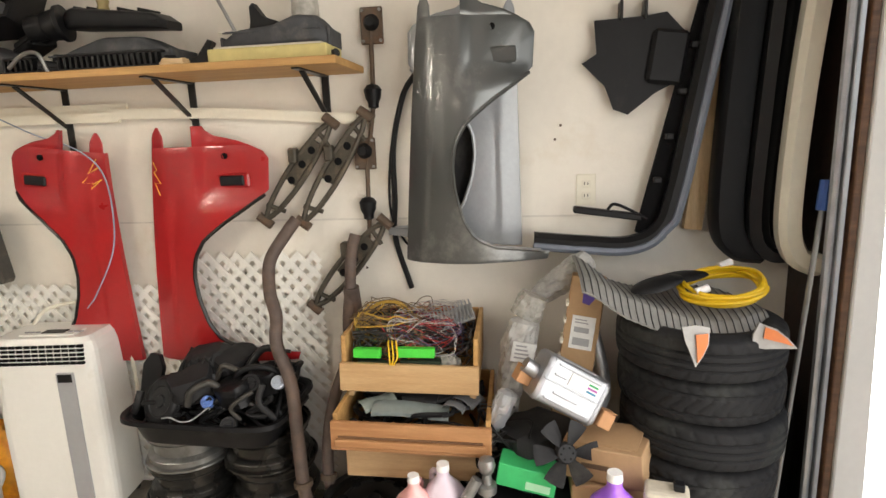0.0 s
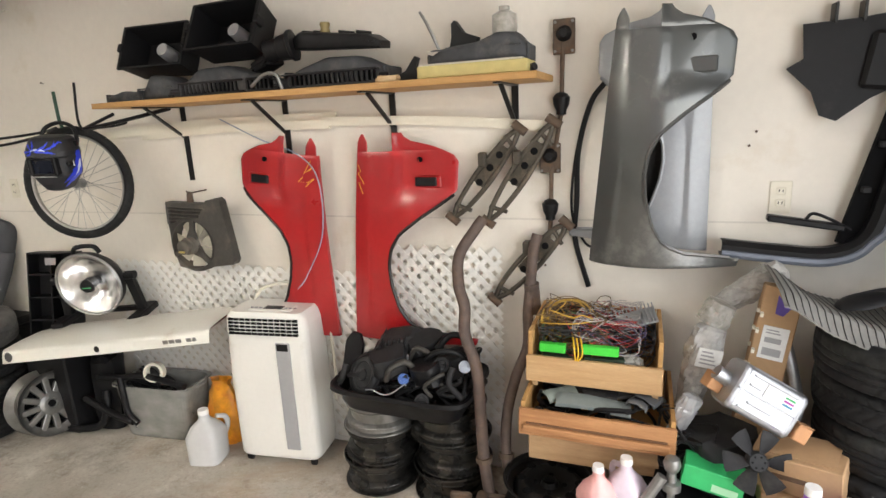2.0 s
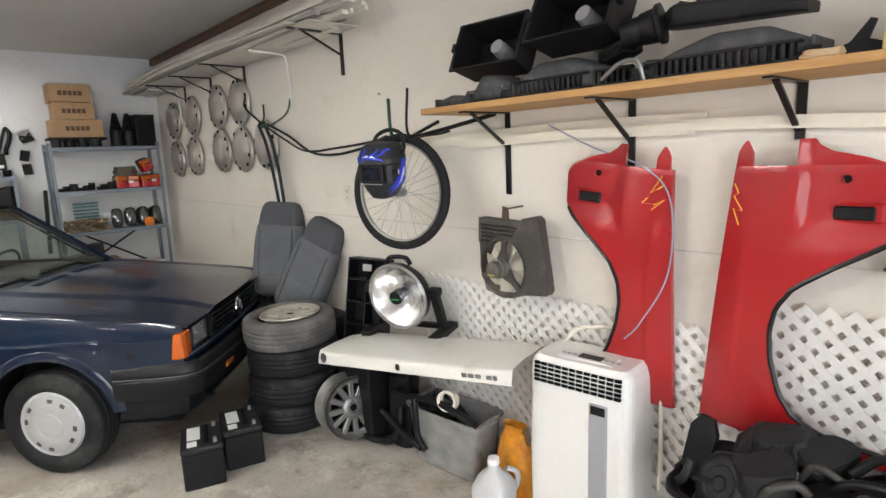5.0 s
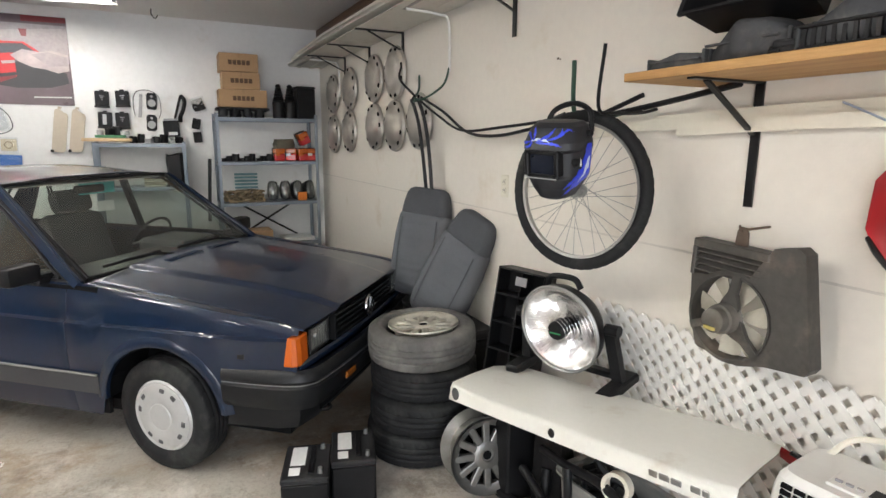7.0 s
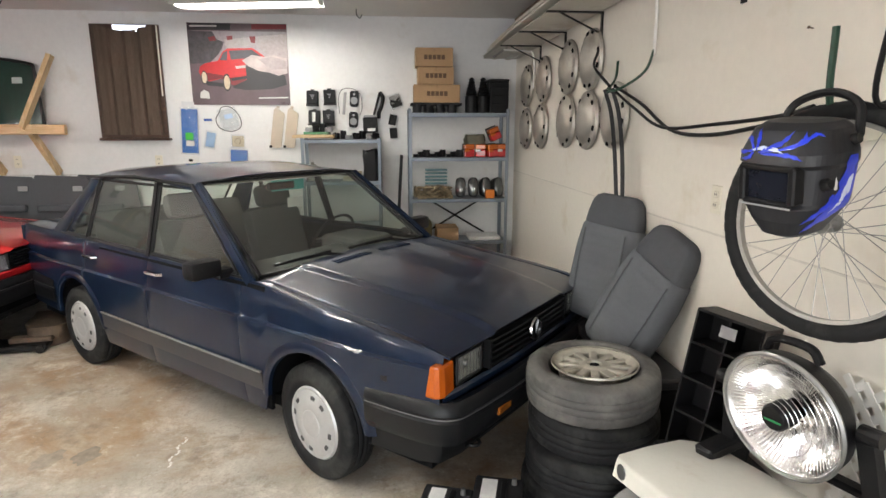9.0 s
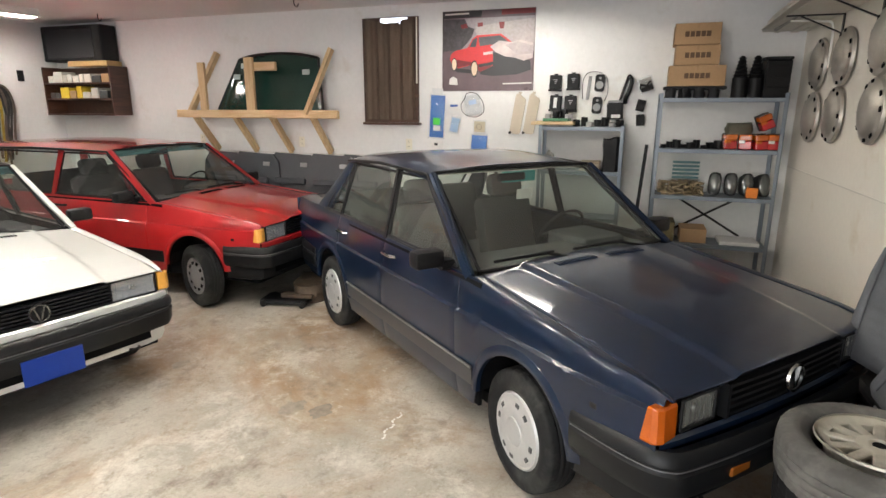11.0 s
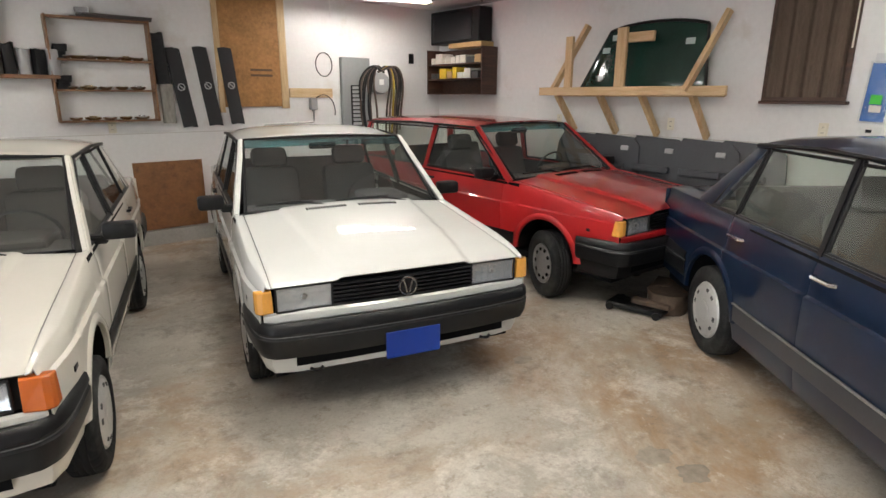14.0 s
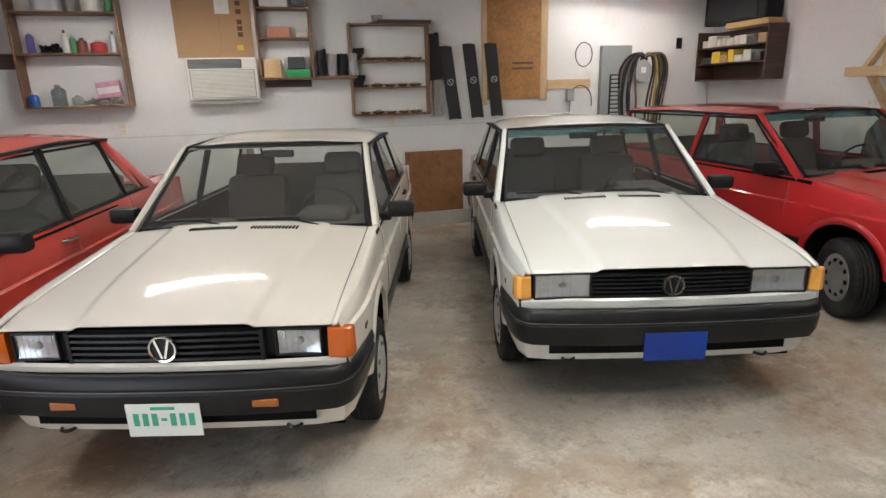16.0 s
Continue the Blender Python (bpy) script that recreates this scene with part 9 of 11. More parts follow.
c = thing("push_pole", pose(2.03, -0.44, 0.0, 0, 0, 0), "thin silver pole with a blue tip leaning by the door", "pole")
bm = bmesh.new()
tube(bm, [(-0.08, -0.10, 0.0), (0.10, 0.10, 1.28)], 0.008, 10)
part("shaft", bm, steel_grey, c)
bm = bmesh.new()
tube(bm, [(0.098, 0.098, 1.27), (0.108, 0.108, 1.36)], 0.017, 10)
part("tip", bm, mat("blue_tip", (0.02, 0.07, 0.25), 0.5), c)
c = thing("plastic_bin", pose(2.08, -0.66, 0.0, 0, 0, 12), "small clear plastic bin on the floor", "plastic bin")
bm = bmesh.new()
grid(bm, [[(w * a, d * b, z) for a, b in ((-1, -1), (1, -1), (1, 1), (-1, 1))] for z, w, d in ((0.0, 0.08, 0.06), (0.11, 0.10, 0.075), (0.115, 0.105, 0.08), (0.11, 0.095, 0.07), (0.006, 0.076, 0.056))], close_v=True)
part("shell", bm, poly_clear, c)
moulded("spray_bottle", pose(2.10, -0.40, 0.0), (0.10, 0.10, 0.28), mat("grey_blue_bottle", (0.25, 0.30, 0.36), 0.4), "grey-blue plastic bottle by the door", "by the door", 0.5, 71)
moulded("rag_bundle", pose(2.10, -0.14, 0.0), (0.14, 0.2, 0.6), plastic_black, "dark bundle standing in the corner by the door", "by the door", 0.4, 73)
# dry leaf on the floor
c = thing("dry_leaf", pose(0.07, -0.62, 0.004, 0, 0, 20), "curled dry brown leaf on the floor", "leaf")
bm = bmesh.new()
grid(bm, [[(x, y * w, 0.012 * abs(y) + 0.006 * math.sin(x * 60)) for y in (-1, -0.4, 0.4, 1)] for x, w in ((-0.05, 0.004), (-0.02, 0.03), (0.01, 0.035), (0.04, 0.02), (0.06, 0.002))])
part("blade", bm, mat("dry_leaf", (0.32, 0.17, 0.07), 0.8), c)


def outlet(m, label="cream double power outlet on the wall"):
    o = thing("power_outlet", m, label, "power outlet", "power outlets")
    part("plate", B(-0.036, 0.036, -0.006, -0.001, -0.058, 0.058, 0.003), yellow_white, o)
    for z in (-0.022, 0.022):
        part("socket", B(-0.016, 0.016, -0.009, -0.005, z - 0.014, z + 0.014, 0.004), yellow_white, o)
        for x in (-0.006, 0.006):
            part("slot", B(x - 0.0015, x + 0.0015, -0.0095, -0.0085, z - 0.004, z + 0.006), black_void, o)
    return o


outlet(pose(1.475, 0, 1.315))
outlet(pose(-2.625, 0, 1.36))
c = thing("wiper_motor_arm", pose(1.56, -0.09, 1.235, 0, 8, 0), "black wiper linkage resting below the outlet", "car part")
part("arm", B(-0.14, 0.10, -0.02, 0.02, -0.012, 0.012, 0.005), plastic_black, c)
bm = bmesh.new()
tube(bm, spline([(-0.02, 0, 0.012), (0.0, 0, 0.035), (0.06, 0, 0.02), (0.12, 0, -0.005)], 5), 0.006, 6)
part("rod", bm, plastic_black, c)


for x, z in ((-0.98, 1.90), (-1.06, 1.84), (-2.2, 1.95), (1.38, 1.55), (1.36, 1.50), (0.62, 1.02)):
    bm = bmesh.new()
    lathe(bm, [(0.0, 0.018), (0.005, 0.018), (0.005, 0.015), (0.002, 0.014), (0.002, 0.0)], 8, Matrix.Translation((x, 0, z)) @ Matrix.Rotation(radians(80), 4, "X"))
    tagged(part("wall_nail", bm, rusty), "rusty nail in the painted wall", "nail", "nails in the wall")

# ---- west end of the north wall: hubcaps, strip rack ----
def hubcap(x, z, k):
    h = thing("hubcap", Matrix.Translation((x, -0.012, z)) @ Matrix.Rotation(radians(90), 4, "X") @ Matrix.Rotation(radians(37 * k), 4, "Z"), "dull chrome wheel cover hung on the wall", "hubcap", "hubcaps on the wall")
    bm = bmesh.new()
    lathe(bm, [(0.188, 0.0), (0.192, 0.006), (0.186, 0.024), (0.160, 0.030), (0.145, 0.034), (0.135, 0.046), (0.08, 0.058), (0.0, 0.062)], 40)
    part("dish", bm, dull_chrome, h, smooth=True)
    for j in range(8):
        part("slot", B(-0.011, 0.011, -0.016, 0.016, 0.026, 0.0345, 0.003, Matrix.Rotation(2 * math.pi * (j + (0.15 if j % 2 else -0.15)) / 8, 4, "Z") @ Matrix.Translation((0.166, 0, 0))), black_void, h)
    return h


for k, (x, z) in enumerate(((-5.83, 2.04), (-5.26, 2.05), (-4.60, 2.08), (-4.13, 2.08), (-5.83, 1.65), (-5.30, 1.67), (-4.60, 1.70), (-4.15, 1.70), (-3.70, 1.72))):
    hubcap(x, z, k)

for x in (-5.45, -4.75, -4.02, -2.57):
    c = thing("shelf_bracket", pose(x, 0, 0), "dark steel bracket under the strip rack", "bracket", "rack brackets")
    low = 2.10 if x > -4.5 else 2.20
    part("upright", B(-0.014, 0.014, -0.012, -0.003, low, 2.345), steel_black, c)
    part("arm", B(-0.014, 0.014, -0.36, -0.003, 2.338, 2.347), steel_black, c)
    bm = bmesh.new()
    bar(bm, (0, -0.27, 2.338), (0, -0.012, 2.22), 0.016, 0.008)
    part("brace", bm, steel_black, c)
rnd = random.Random(5)
strip_m = mat("strip_white", (0.66, 0.63, 0.56), 0.5, var=0.08, dirt=(0.45, 0.40, 0.32), dirt_amount=0.2)
for k in range(22):
    x1 = -2.05 - rnd.random() * 0.5 if k % 2 else -2.3 - rnd.random() * 0.4
    y = -0.03 - 0.34 * rnd.random()
    z = 2.352 + 0.10 * (k / 22) + 0.012 * rnd.random()
    bm = bmesh.new()
    pts = [(XB + 0.05 + 0.2 * rnd.random(), y, z - 0.02), (-5.0, y + rnd.uniform(-.02, .02), z + 0.006), (-3.6, y + rnd.uniform(-.02, .02), z), (x1, y + rnd.uniform(-.03, .03), z - 0.015)]
    w, h = rnd.choice(((0.05, 0.012), (0.035, 0.02), (0.07, 0.008), (0.022, 0.022)))
    for a, b in zip(pts, pts[1:]):
        bar(bm, a, b, w, h)
    tagged(part("trim_length", bm, strip_m if k % 4 else mat("grey_strip", (0.36, 0.34, 0.31), 0.6)), "long cream trim length lying on the wall rack", "trim length", "trim lengths on the rack")
tagged(part("rack_board", B(XB + 0.04, -2.35, -0.35, -0.02, 2.347, 2.3515), strip_m), "thin white board carrying the trim lengths", "board")
for x in (-3.25, -5.6):
    bm = bmesh.new()
    tube(bm, spline([(x, -0.30, 2.33), (x, -0.10, 2.32), (x, -0.03, 2.28), (x, -0.02, 2.0)], 6), 0.008, 8)
    tagged(part("rack_hook", bm, white_paint), "thin white wire bracket on the wall", "bracket", "rack brackets")

# ---- west wall ----
WX = XB + 0.004
c = thing("poster", Matrix.Translation((WX, -2.768, 2.265)) @ pose(0, 0, 0, 0, 0, 90), "dark poster of a red hatchback in white smoke", "poster")
part("sheet", B(-0.471, 0.471, -0.004, -0.001, -0.3835, 0.3835), mat("poster_ground", (0.105, 0.068, 0.078), 0.3, var=0.2, grain=6, stain=3), c)
PRINT = {
    "sky": mat("poster_sky", (0.25, 0.215, 0.23), 0.3, var=0.25, stain=4), "haze": mat("poster_haze", (0.34, 0.29, 0.29), 0.3, var=0.2, stain=5),
    "black": mat("poster_black", (0.016, 0.015, 0.018), 0.3), "trees": mat("poster_trees", (0.045, 0.040, 0.045), 0.35, var=0.6, grain=30, stain=9),
    "red": mat("poster_red", (0.50, 0.018, 0.022), 0.3, var=0.12), "dark_red": mat("poster_dark_red", (0.17, 0.012, 0.016), 0.3, var=0.2),
    "glass": mat("poster_glass", (0.05, 0.045, 0.055), 0.3, var=0.3, stain=12), "smoke": mat("poster_smoke", (0.42, 0.35, 0.345), 0.3, var=0.3, grain=9, stain=7),
    "text": mat("poster_text", (0.62, 0.60, 0.58), 0.5), "wheel": mat("poster_wheel", (0.62, 0.50, 0.36), 0.4, var=0.2)}
for k, (nm, ink, outline) in enumerate((
        ("pictured_sky", "sky", [(-0.465, 0.311), (0.468, 0.311), (0.468, -0.011), (-0.465, 0.014)]),
        ("pictured_haze", "haze", [(-0.128, 0.232), (0.468, 0.293), (0.468, 0.050), (0.184, 0.014), (-0.097, 0.050)]),
        ("pictured_woodland", "trees", [(-0.465, 0.311), (-0.237, 0.305), (-0.197, 0.232), (-0.134, 0.208), (-0.159, 0.141), (-0.206, 0.080), (-0.278, 0.014), (-0.465, 0.002)]),
        ("title_band", "black", [(-0.465, 0.380), (-0.059, 0.380), (-0.066, 0.320), (-0.465, 0.314)]),
        ("title_band", "dark_red", [(0.137, 0.380), (0.468, 0.380), (0.468, 0.335), (0.137, 0.329)]),
        ("pictured_shadow", "black", [(-0.019, -0.011), (0.309, -0.035), (0.434, -0.102), (0.446, -0.186), (0.309, -0.229), (0.059, -0.241), (-0.066, -0.223), (-0.097, -0.162)]),
        ("pictured_shadow", "black", [(-0.359, -0.156), (-0.128, -0.180), (-0.112, -0.217), (-0.315, -0.199)]),
        ("pictured_car", "red", [(-0.390, -0.071), (-0.377, -0.023), (-0.328, 0.008), (-0.203, 0.032), (-0.153, 0.117), (-0.103, 0.150), (0.137, 0.156), (0.209, 0.105), (0.271, 0.056), (0.137, 0.038), (0.059, 0.014), (0.059, -0.144), (-0.066, -0.199), (-0.128, -0.144), (-0.175, -0.132), (-0.296, -0.162), (-0.362, -0.138)]),
        ("pictured_side", "dark_red", [(-0.359, -0.071), (-0.172, -0.102), (-0.078, -0.132), (0.053, -0.102), (0.053, -0.150), (-0.066, -0.199), (-0.128, -0.162), (-0.190, -0.132), (-0.315, -0.156)]),
        ("pictured_bumper", "black", [(-0.090, -0.126), (0.059, -0.108), (0.059, -0.132), (-0.078, -0.156)]),
        ("pictured_window", "glass", [(-0.184, 0.038), (-0.147, 0.111), (-0.103, 0.129), (-0.115, 0.038)]),
        ("pictured_window", "glass", [(-0.090, 0.129), (0.128, 0.141), (0.197, 0.092), (0.246, 0.059), (0.028, 0.056), (-0.078, 0.044)]),
        ("pictured_smoke", "smoke", [(0.028, 0.038), (0.122, 0.092), (0.246, 0.074), (0.340, 0.092), (0.459, 0.062), (0.459, -0.077), (0.371, -0.102), (0.278, -0.071), (0.184, -0.059), (0.090, -0.017)]),
        ("pictured_smoke", "haze", [(0.184, 0.050), (0.309, 0.080), (0.452, 0.038), (0.452, -0.035), (0.309, -0.047)]),
        ("corner_mark", "text", [(-0.396, -0.320), (-0.390, -0.265), (-0.352, -0.241), (-0.309, -0.265), (-0.303, -0.326)]),
        ("pictured_lamp", "smoke", [(-0.041, -0.017), (0.059, -0.005), (0.059, -0.029), (-0.034, -0.041)]),
        ("text_bar", "text", [(0.168, -0.311), (0.455, -0.305), (0.455, -0.317), (0.168, -0.323)]),
        ("title_mark", "dark_red", [(-0.278, 0.250), (-0.215, 0.262), (-0.203, 0.220), (-0.265, 0.214)]),
        ("title_mark", "dark_red", [(-0.103, 0.262), (-0.047, 0.268), (-0.047, 0.232), (-0.097, 0.226)]),
        ("title_mark", "dark_red", [(0.112, 0.262), (0.172, 0.265), (0.165, 0.202), (0.128, 0.202)]),
        ("title_bar", "text", [(-0.440, 0.359), (-0.190, 0.362), (-0.190, 0.347), (-0.440, 0.344)]))):
    bm = bmesh.new()
    plate(bm, outline, -0.0005, Matrix.Translation((0, -0.0045 - 0.0005 * k, 0)))
    part(nm, bm, PRINT[ink], c)
for x, z, rx, rz in ((-0.340, -0.125, 0.024, 0.052), (-0.128, -0.170, 0.030, 0.066)):
    for q, ink in ((1.25, "black"), (1.0, "wheel")):
        bm = bmesh.new()
        lathe(bm, [(0.0, 0.0), (1.0, 0.0)], 20, Matrix.Translation((x, -0.0160 - 0.0006 / q, z)) @ Matrix.Rotation(radians(90), 4, "X") @ Matrix.Diagonal((rx * q, rz * q, 1, 1)))
        part("pictured_wheel", bm, PRINT[ink], c)

# curtained window
c = thing("curtained_window", Matrix.Translation((WX, -3.81, 1.56)) @ pose(0, 0, 0, 0, 0, 90), "small window covered by a brown striped curtain", "window")
part("frame_board", B(-0.315, 0.315, -0.03, 0.0, 0.0, 1.06, 0.004), dark_wood, c)
cm = mat("brown_curtain", (0.115, 0.085, 0.065), 0.95, var=0.25, grain=90, stain=5, stretch=(3, 1, 0.25), bump=0.3, bump_scale=200, spec=0.1)
bm = bmesh.new()
rows = []
for k in range(61):
    u = -0.285 + 0.57 * k / 60
    rows.append([(u * (1 - 0.02 * math.sin(z * 3)), -0.045 - 0.014 * math.sin(u * 44 + 0.6 * math.sin(z * 2)) - 0.008 * math.sin(u * 90), z - (0.03 * math.cos(u * 9) if z > 1 else 0)) for z in (0.03, 0.25, 0.5, 0.75, 1.0, 1.03)])
grid(bm, rows)
cu = part("curtain", bm, cm, c, "heavy brown striped curtain", True)
thick(cu, 0.003)
part("sill", B(-0.32, 0.34, -0.07, 0.0, -0.025, 0.0, 0.004), dark_wood, c)
part("top_gap", B(-0.10, 0.20, -0.033, -0.031, 0.99, 1.05), emit("window_daylight", (0.75, 0.82, 0.95), 2.0), c, "strip of daylight above the curtain")
part("side_cord", B(0.295, 0.305, -0.04, -0.03, 0.4, 1.05), yellow_white, c)

# packets, fittings and modules on the wall
blue_card = mat("blue_card", (0.015, 0.13, 0.46), 0.4, var=0.12)
film = glass_mat("packet_film", (0.93, 0.95, 0.97), 0.10, 1.4, 0.06)


def packet(y, z, w, h, tilt, mt, label, group="packets on the wall"):
    """A card in a crinkled clear bag, stapled to the wall."""
    c = thing("bagged_part", Matrix.Translation((WX, y, z)) @ pose(0, 0, 0, 0, tilt, 90), label, "packaged part", group)
    rnd = random.Random(int(w * 1000 + h * 100))
    part("card", B(-w / 2, w / 2, -0.010, -0.002, -h / 2, h / 2, 0.002), mt, c)
    bm = bmesh.new()
    rows = []
    for i in range(13):
        v = -1 + i / 6
        rows.append([(u * (w / 2 + 0.012), -0.013 - 0.012 * (1 - u * u) * (1 - v * v) - rnd.uniform(0, 0.005), v * (h / 2 + 0.016)) for u in (-1, -0.6, -0.2, 0.2, 0.6, 1)])
    grid(bm, rows)
    f = part("clear_bag", bm, film, c, "crinkled clear plastic bag")
    f.visible_shadow = False
    return c


c = packet(-3.295, 1.625, 0.155, 0.43, 3, blue_card, "long blue part in a clear bag with a green sticker")
part("header_card", B(-0.07, 0.05, -0.008, -0.001, 0.22, 0.285), mat("creased_white_film", (0.66, 0.67, 0.68), 0.4, var=0.12, grain=20), c)
part("sticker", B(-0.035, 0.04, -0.030, -0.029, -0.085, -0.015), MATS["bright_green_plastic"], c, "bright green sticker")
part("sticker", B(-0.03, 0.048, -0.030, -0.029, -0.145, -0.092), MATS["paper_white"], c, "white printed label")
part("hang_card", B(-0.075, 0.085, -0.006, -0.001, -0.325, -0.252), MATS["paper_white"], c)
part("print_bar", B(-0.02, 0.02, -0.0075, -0.006, -0.30, -0.275), plastic_black, c)
packet(-3.102, 1.54, 0.085, 0.145, 12, mat("pale_blue_bag", (0.30, 0.46, 0.66), 0.35, var=0.3, grain=12), "small pale blue bagged part on the wall")
c = thing("paper_label", Matrix.Translation((WX, -3.113, 1.735)) @ pose(0, 0, 0, 0, 0, 90), "small white paper label with a blue bar", "label")
part("paper", B(-0.044, 0.044, -0.002, -0.0005, -0.045, 0.016), MATS["paper_white"], c)
part("print_bar", B(-0.04, 0.04, -0.003, -0.002, -0.012, 0.012), mat("blue_print", (0.04, 0.10, 0.35), 0.5), c)
c = packet(-2.835, 1.36, 0.165, 0.155, 3, blue_card, "blue card below a buff gasket packet")
c = packet(-2.833, 1.525, 0.115, 0.105, 2, mat("buff_bag", (0.66, 0.58, 0.40), 0.5, var=0.08), "buff paper packet with a round gasket")
bm = bmesh.new()
lathe(bm, [(0.026, -0.001), (0.031, 0.0), (0.026, 0.001)], 24, Matrix.Translation((0, -0.028, 0)) @ Matrix.Rotation(radians(90), 4, "X"), True)
part("gasket", bm, rusty, c)
c = packet(-2.91, 1.745, 0.16, 0.19, -12, mat("milky_sleeve", (0.62, 0.63, 0.63), 0.4, var=0.2, grain=14), "clear bag of fittings with a loop of black wire")
bm = bmesh.new()
tube(bm, spline([(-0.06, -0.03, 0.08), (-0.115, -0.03, 0.02), (-0.10, -0.03, -0.07), (0.0, -0.03, -0.125), (0.10, -0.03, -0.10), (0.115, -0.03, 0.0), (0.06, -0.03, 0.10), (-0.03, -0.03, 0.12), (-0.06, -0.03, 0.08)], 6), 0.004, 6)
part("wire_loop", bm, plastic_dusty, c, "loop of dark wire", True)
part("sticker", B(-0.03, 0.05, -0.032, -0.031, 0.0, 0.045), mat("pale_blue_label", (0.45, 0.58, 0.74), 0.5), c)
for y, ry in ((-2.435, 9), (-2.298, 9)):
    c = thing("sun_visor", Matrix.Translation((WX + 0.012, y, 1.655)) @ pose(0, 0, 0, 0, ry, 90), "beige sun visor hung aslant on the wall", "sun visor", "sun visors")
    bm = bmesh.new()
    pl = []
    for cx, cz, a0 in ((0.022, 0.135, 0), (-0.022, 0.165, 90), (-0.022, -0.165, 180), (0.022, -0.165, 270)):
        pl += [(cx + 0.032 * math.cos(radians(a0 + 22.5 * k)), cz + 0.032 * math.sin(radians(a0 + 22.5 * k))) for k in range(5)]
    plate(bm, pl, 0.018, Matrix.Translation((0, -0.010, 0)))
    part("pad", bm, mat("visor_vinyl", (0.52, 0.45, 0.36), 0.6, var=0.06, bump=0.1), c)
    part("pivot", B(-0.06, -0.035, -0.02, 0.0, -0.205, -0.18, 0.004), plastic_black, c)
    part("tab", B(-0.03, 0.0, -0.015, -0.004, 0.195, 0.215, 0.004), MATS["visor_vinyl"], c)
for k, (y, z) in enumerate(((-2.076, 1.953), (-1.907, 1.963), (-2.066, 1.762), (-1.924, 1.760))):
    c = thing("blister_pack", Matrix.Translation((WX + 0.002, y, z)) @ pose(0, 0, 0, 0, (2, -1, 3, 0)[k], 90), "black boxed module with a white tag on the wall" if k == 2 else "black boxed module hung on the wall", "packaged part", "black modules on the wall")
    part("module", B(-0.058, 0.058, -0.032, 0.0, -0.062, 0.07, 0.008, seg=2), plastic_black, c)
    part("base_flange", B(-0.062, 0.062, -0.040, 0.0, -0.082, -0.062, 0.003), plastic_dusty, c)
    part("hang_tab", B(-0.018, 0.018, -0.02, 0.0, 0.07, 0.082), plastic_dusty, c)
    if k == 2:
        part("label", B(-0.02, 0.012, -0.034, -0.032, -0.045, 0.05), MATS["paper_white"], c)
    else:
        for j, hw in enumerate((0.020, 0.012, 0.007)):
            part("print_bar", B(-hw, hw, -0.0335, -0.032, 0.022 - 0.016 * j, 0.028 - 0.016 * j), trim_grey, c)
c = thing("relay_box", Matrix.Translation((WX + 0.002, -1.507, 1.695)) @ pose(0, 0, 0, 0, -2, 90), "black box with a white label and pale cap", "car part", "small fittings on the wall")
part("case", B(-0.072, 0.072, -0.05, 0.0, -0.085, 0.068, 0.006), plastic_black, c)
part("cap", B(-0.062, 0.062, -0.046, -0.002, 0.068, 0.09, 0.004), trim_grey, c)
part("label", B(-0.03, 0.05, -0.0515, -0.050, -0.07, -0.04), MATS["paper_white"], c)
for y, z in ((-1.662, 1.945), (-1.676, 1.740)):
    c = thing("round_holed_plate", Matrix.Translation((WX + 0.004, y, z)) @ pose(0, 0, 0, 0, 3, 90), "black plate with a round hole hung on the wall", "car part", "small fittings on the wall")
    bm = bmesh.new()
    plate(bm, [(-0.044, -0.06), (-0.03, -0.078), (0.03, -0.08), (0.046, -0.06), (0.048, 0.05), (0.03, 0.078), (-0.03, 0.078), (-0.046, 0.06)], 0.012, Matrix.Translation((0, -0.008, 0)))
    part("plate", bm, plastic_black, c)
    bm = bmesh.new()
    lathe(bm, [(0.0, 0.0), (0.031, 0.0), (0.034, 0.004), (0.037, 0.0)], 24, Matrix.Translation((0, -0.0155, -0.018)) @ Matrix.Rotation(radians(90), 4, "X"))
    part("round_insert", bm, trim_grey, c, "pale round insert")
    bm = bmesh.new()
    lathe(bm, [(0.0, 0.0), (0.011, 0.0), (0.012, -0.003)], 14, Matrix.Translation((0, -0.0165, 0.045)) @ Matrix.Rotation(radians(90), 4, "X"))
    part("stud", bm, trim_grey, c)
c = thing("wire_hanger", pose(0, 0, 0), "thin black wire with a pale strip on the wall", "wire")
bm = bmesh.new()
tube(bm, spline([(WX + 0.01, -1.815, 1.80), (WX + 0.01, -1.82, 1.95), (WX + 0.01, -1.78, 2.035), (WX + 0.01, -1.68, 2.045), (WX + 0.01, -1.60, 1.99), (WX + 0.01, -1.585, 1.86), (WX + 0.01, -1.61, 1.78)], 6), 0.003, 5)
part("loop", bm, plastic_black, c, smooth=True)
part("pale_strip", B(WX, WX + 0.01, -0.014, 0.014, -0.11, 0.11, 0.003, Matrix.Translation((0, -1.762, 1.90)) @ Matrix.Rotation(radians(-6), 4, "X")), trim_grey, c)
c = thing("loose_grab_pull", Matrix.Translation((WX + 0.02, -1.415, 1.885)) @ pose(0, 0, 0, 0, 16, 90), "curved black plastic door pull on the wall", "car part", "small fittings on the wall")
bm = bmesh.new()
tube(bm, spline([(-0.02, 0, 0.12), (0.02, -0.03, 0.08), (0.028, -0.04, 0.0), (0.02, -0.03, -0.08), (0.03, 0, -0.12)], 6), 0.020, 10)
part("grip", bm, plastic_black, c, smooth=True)
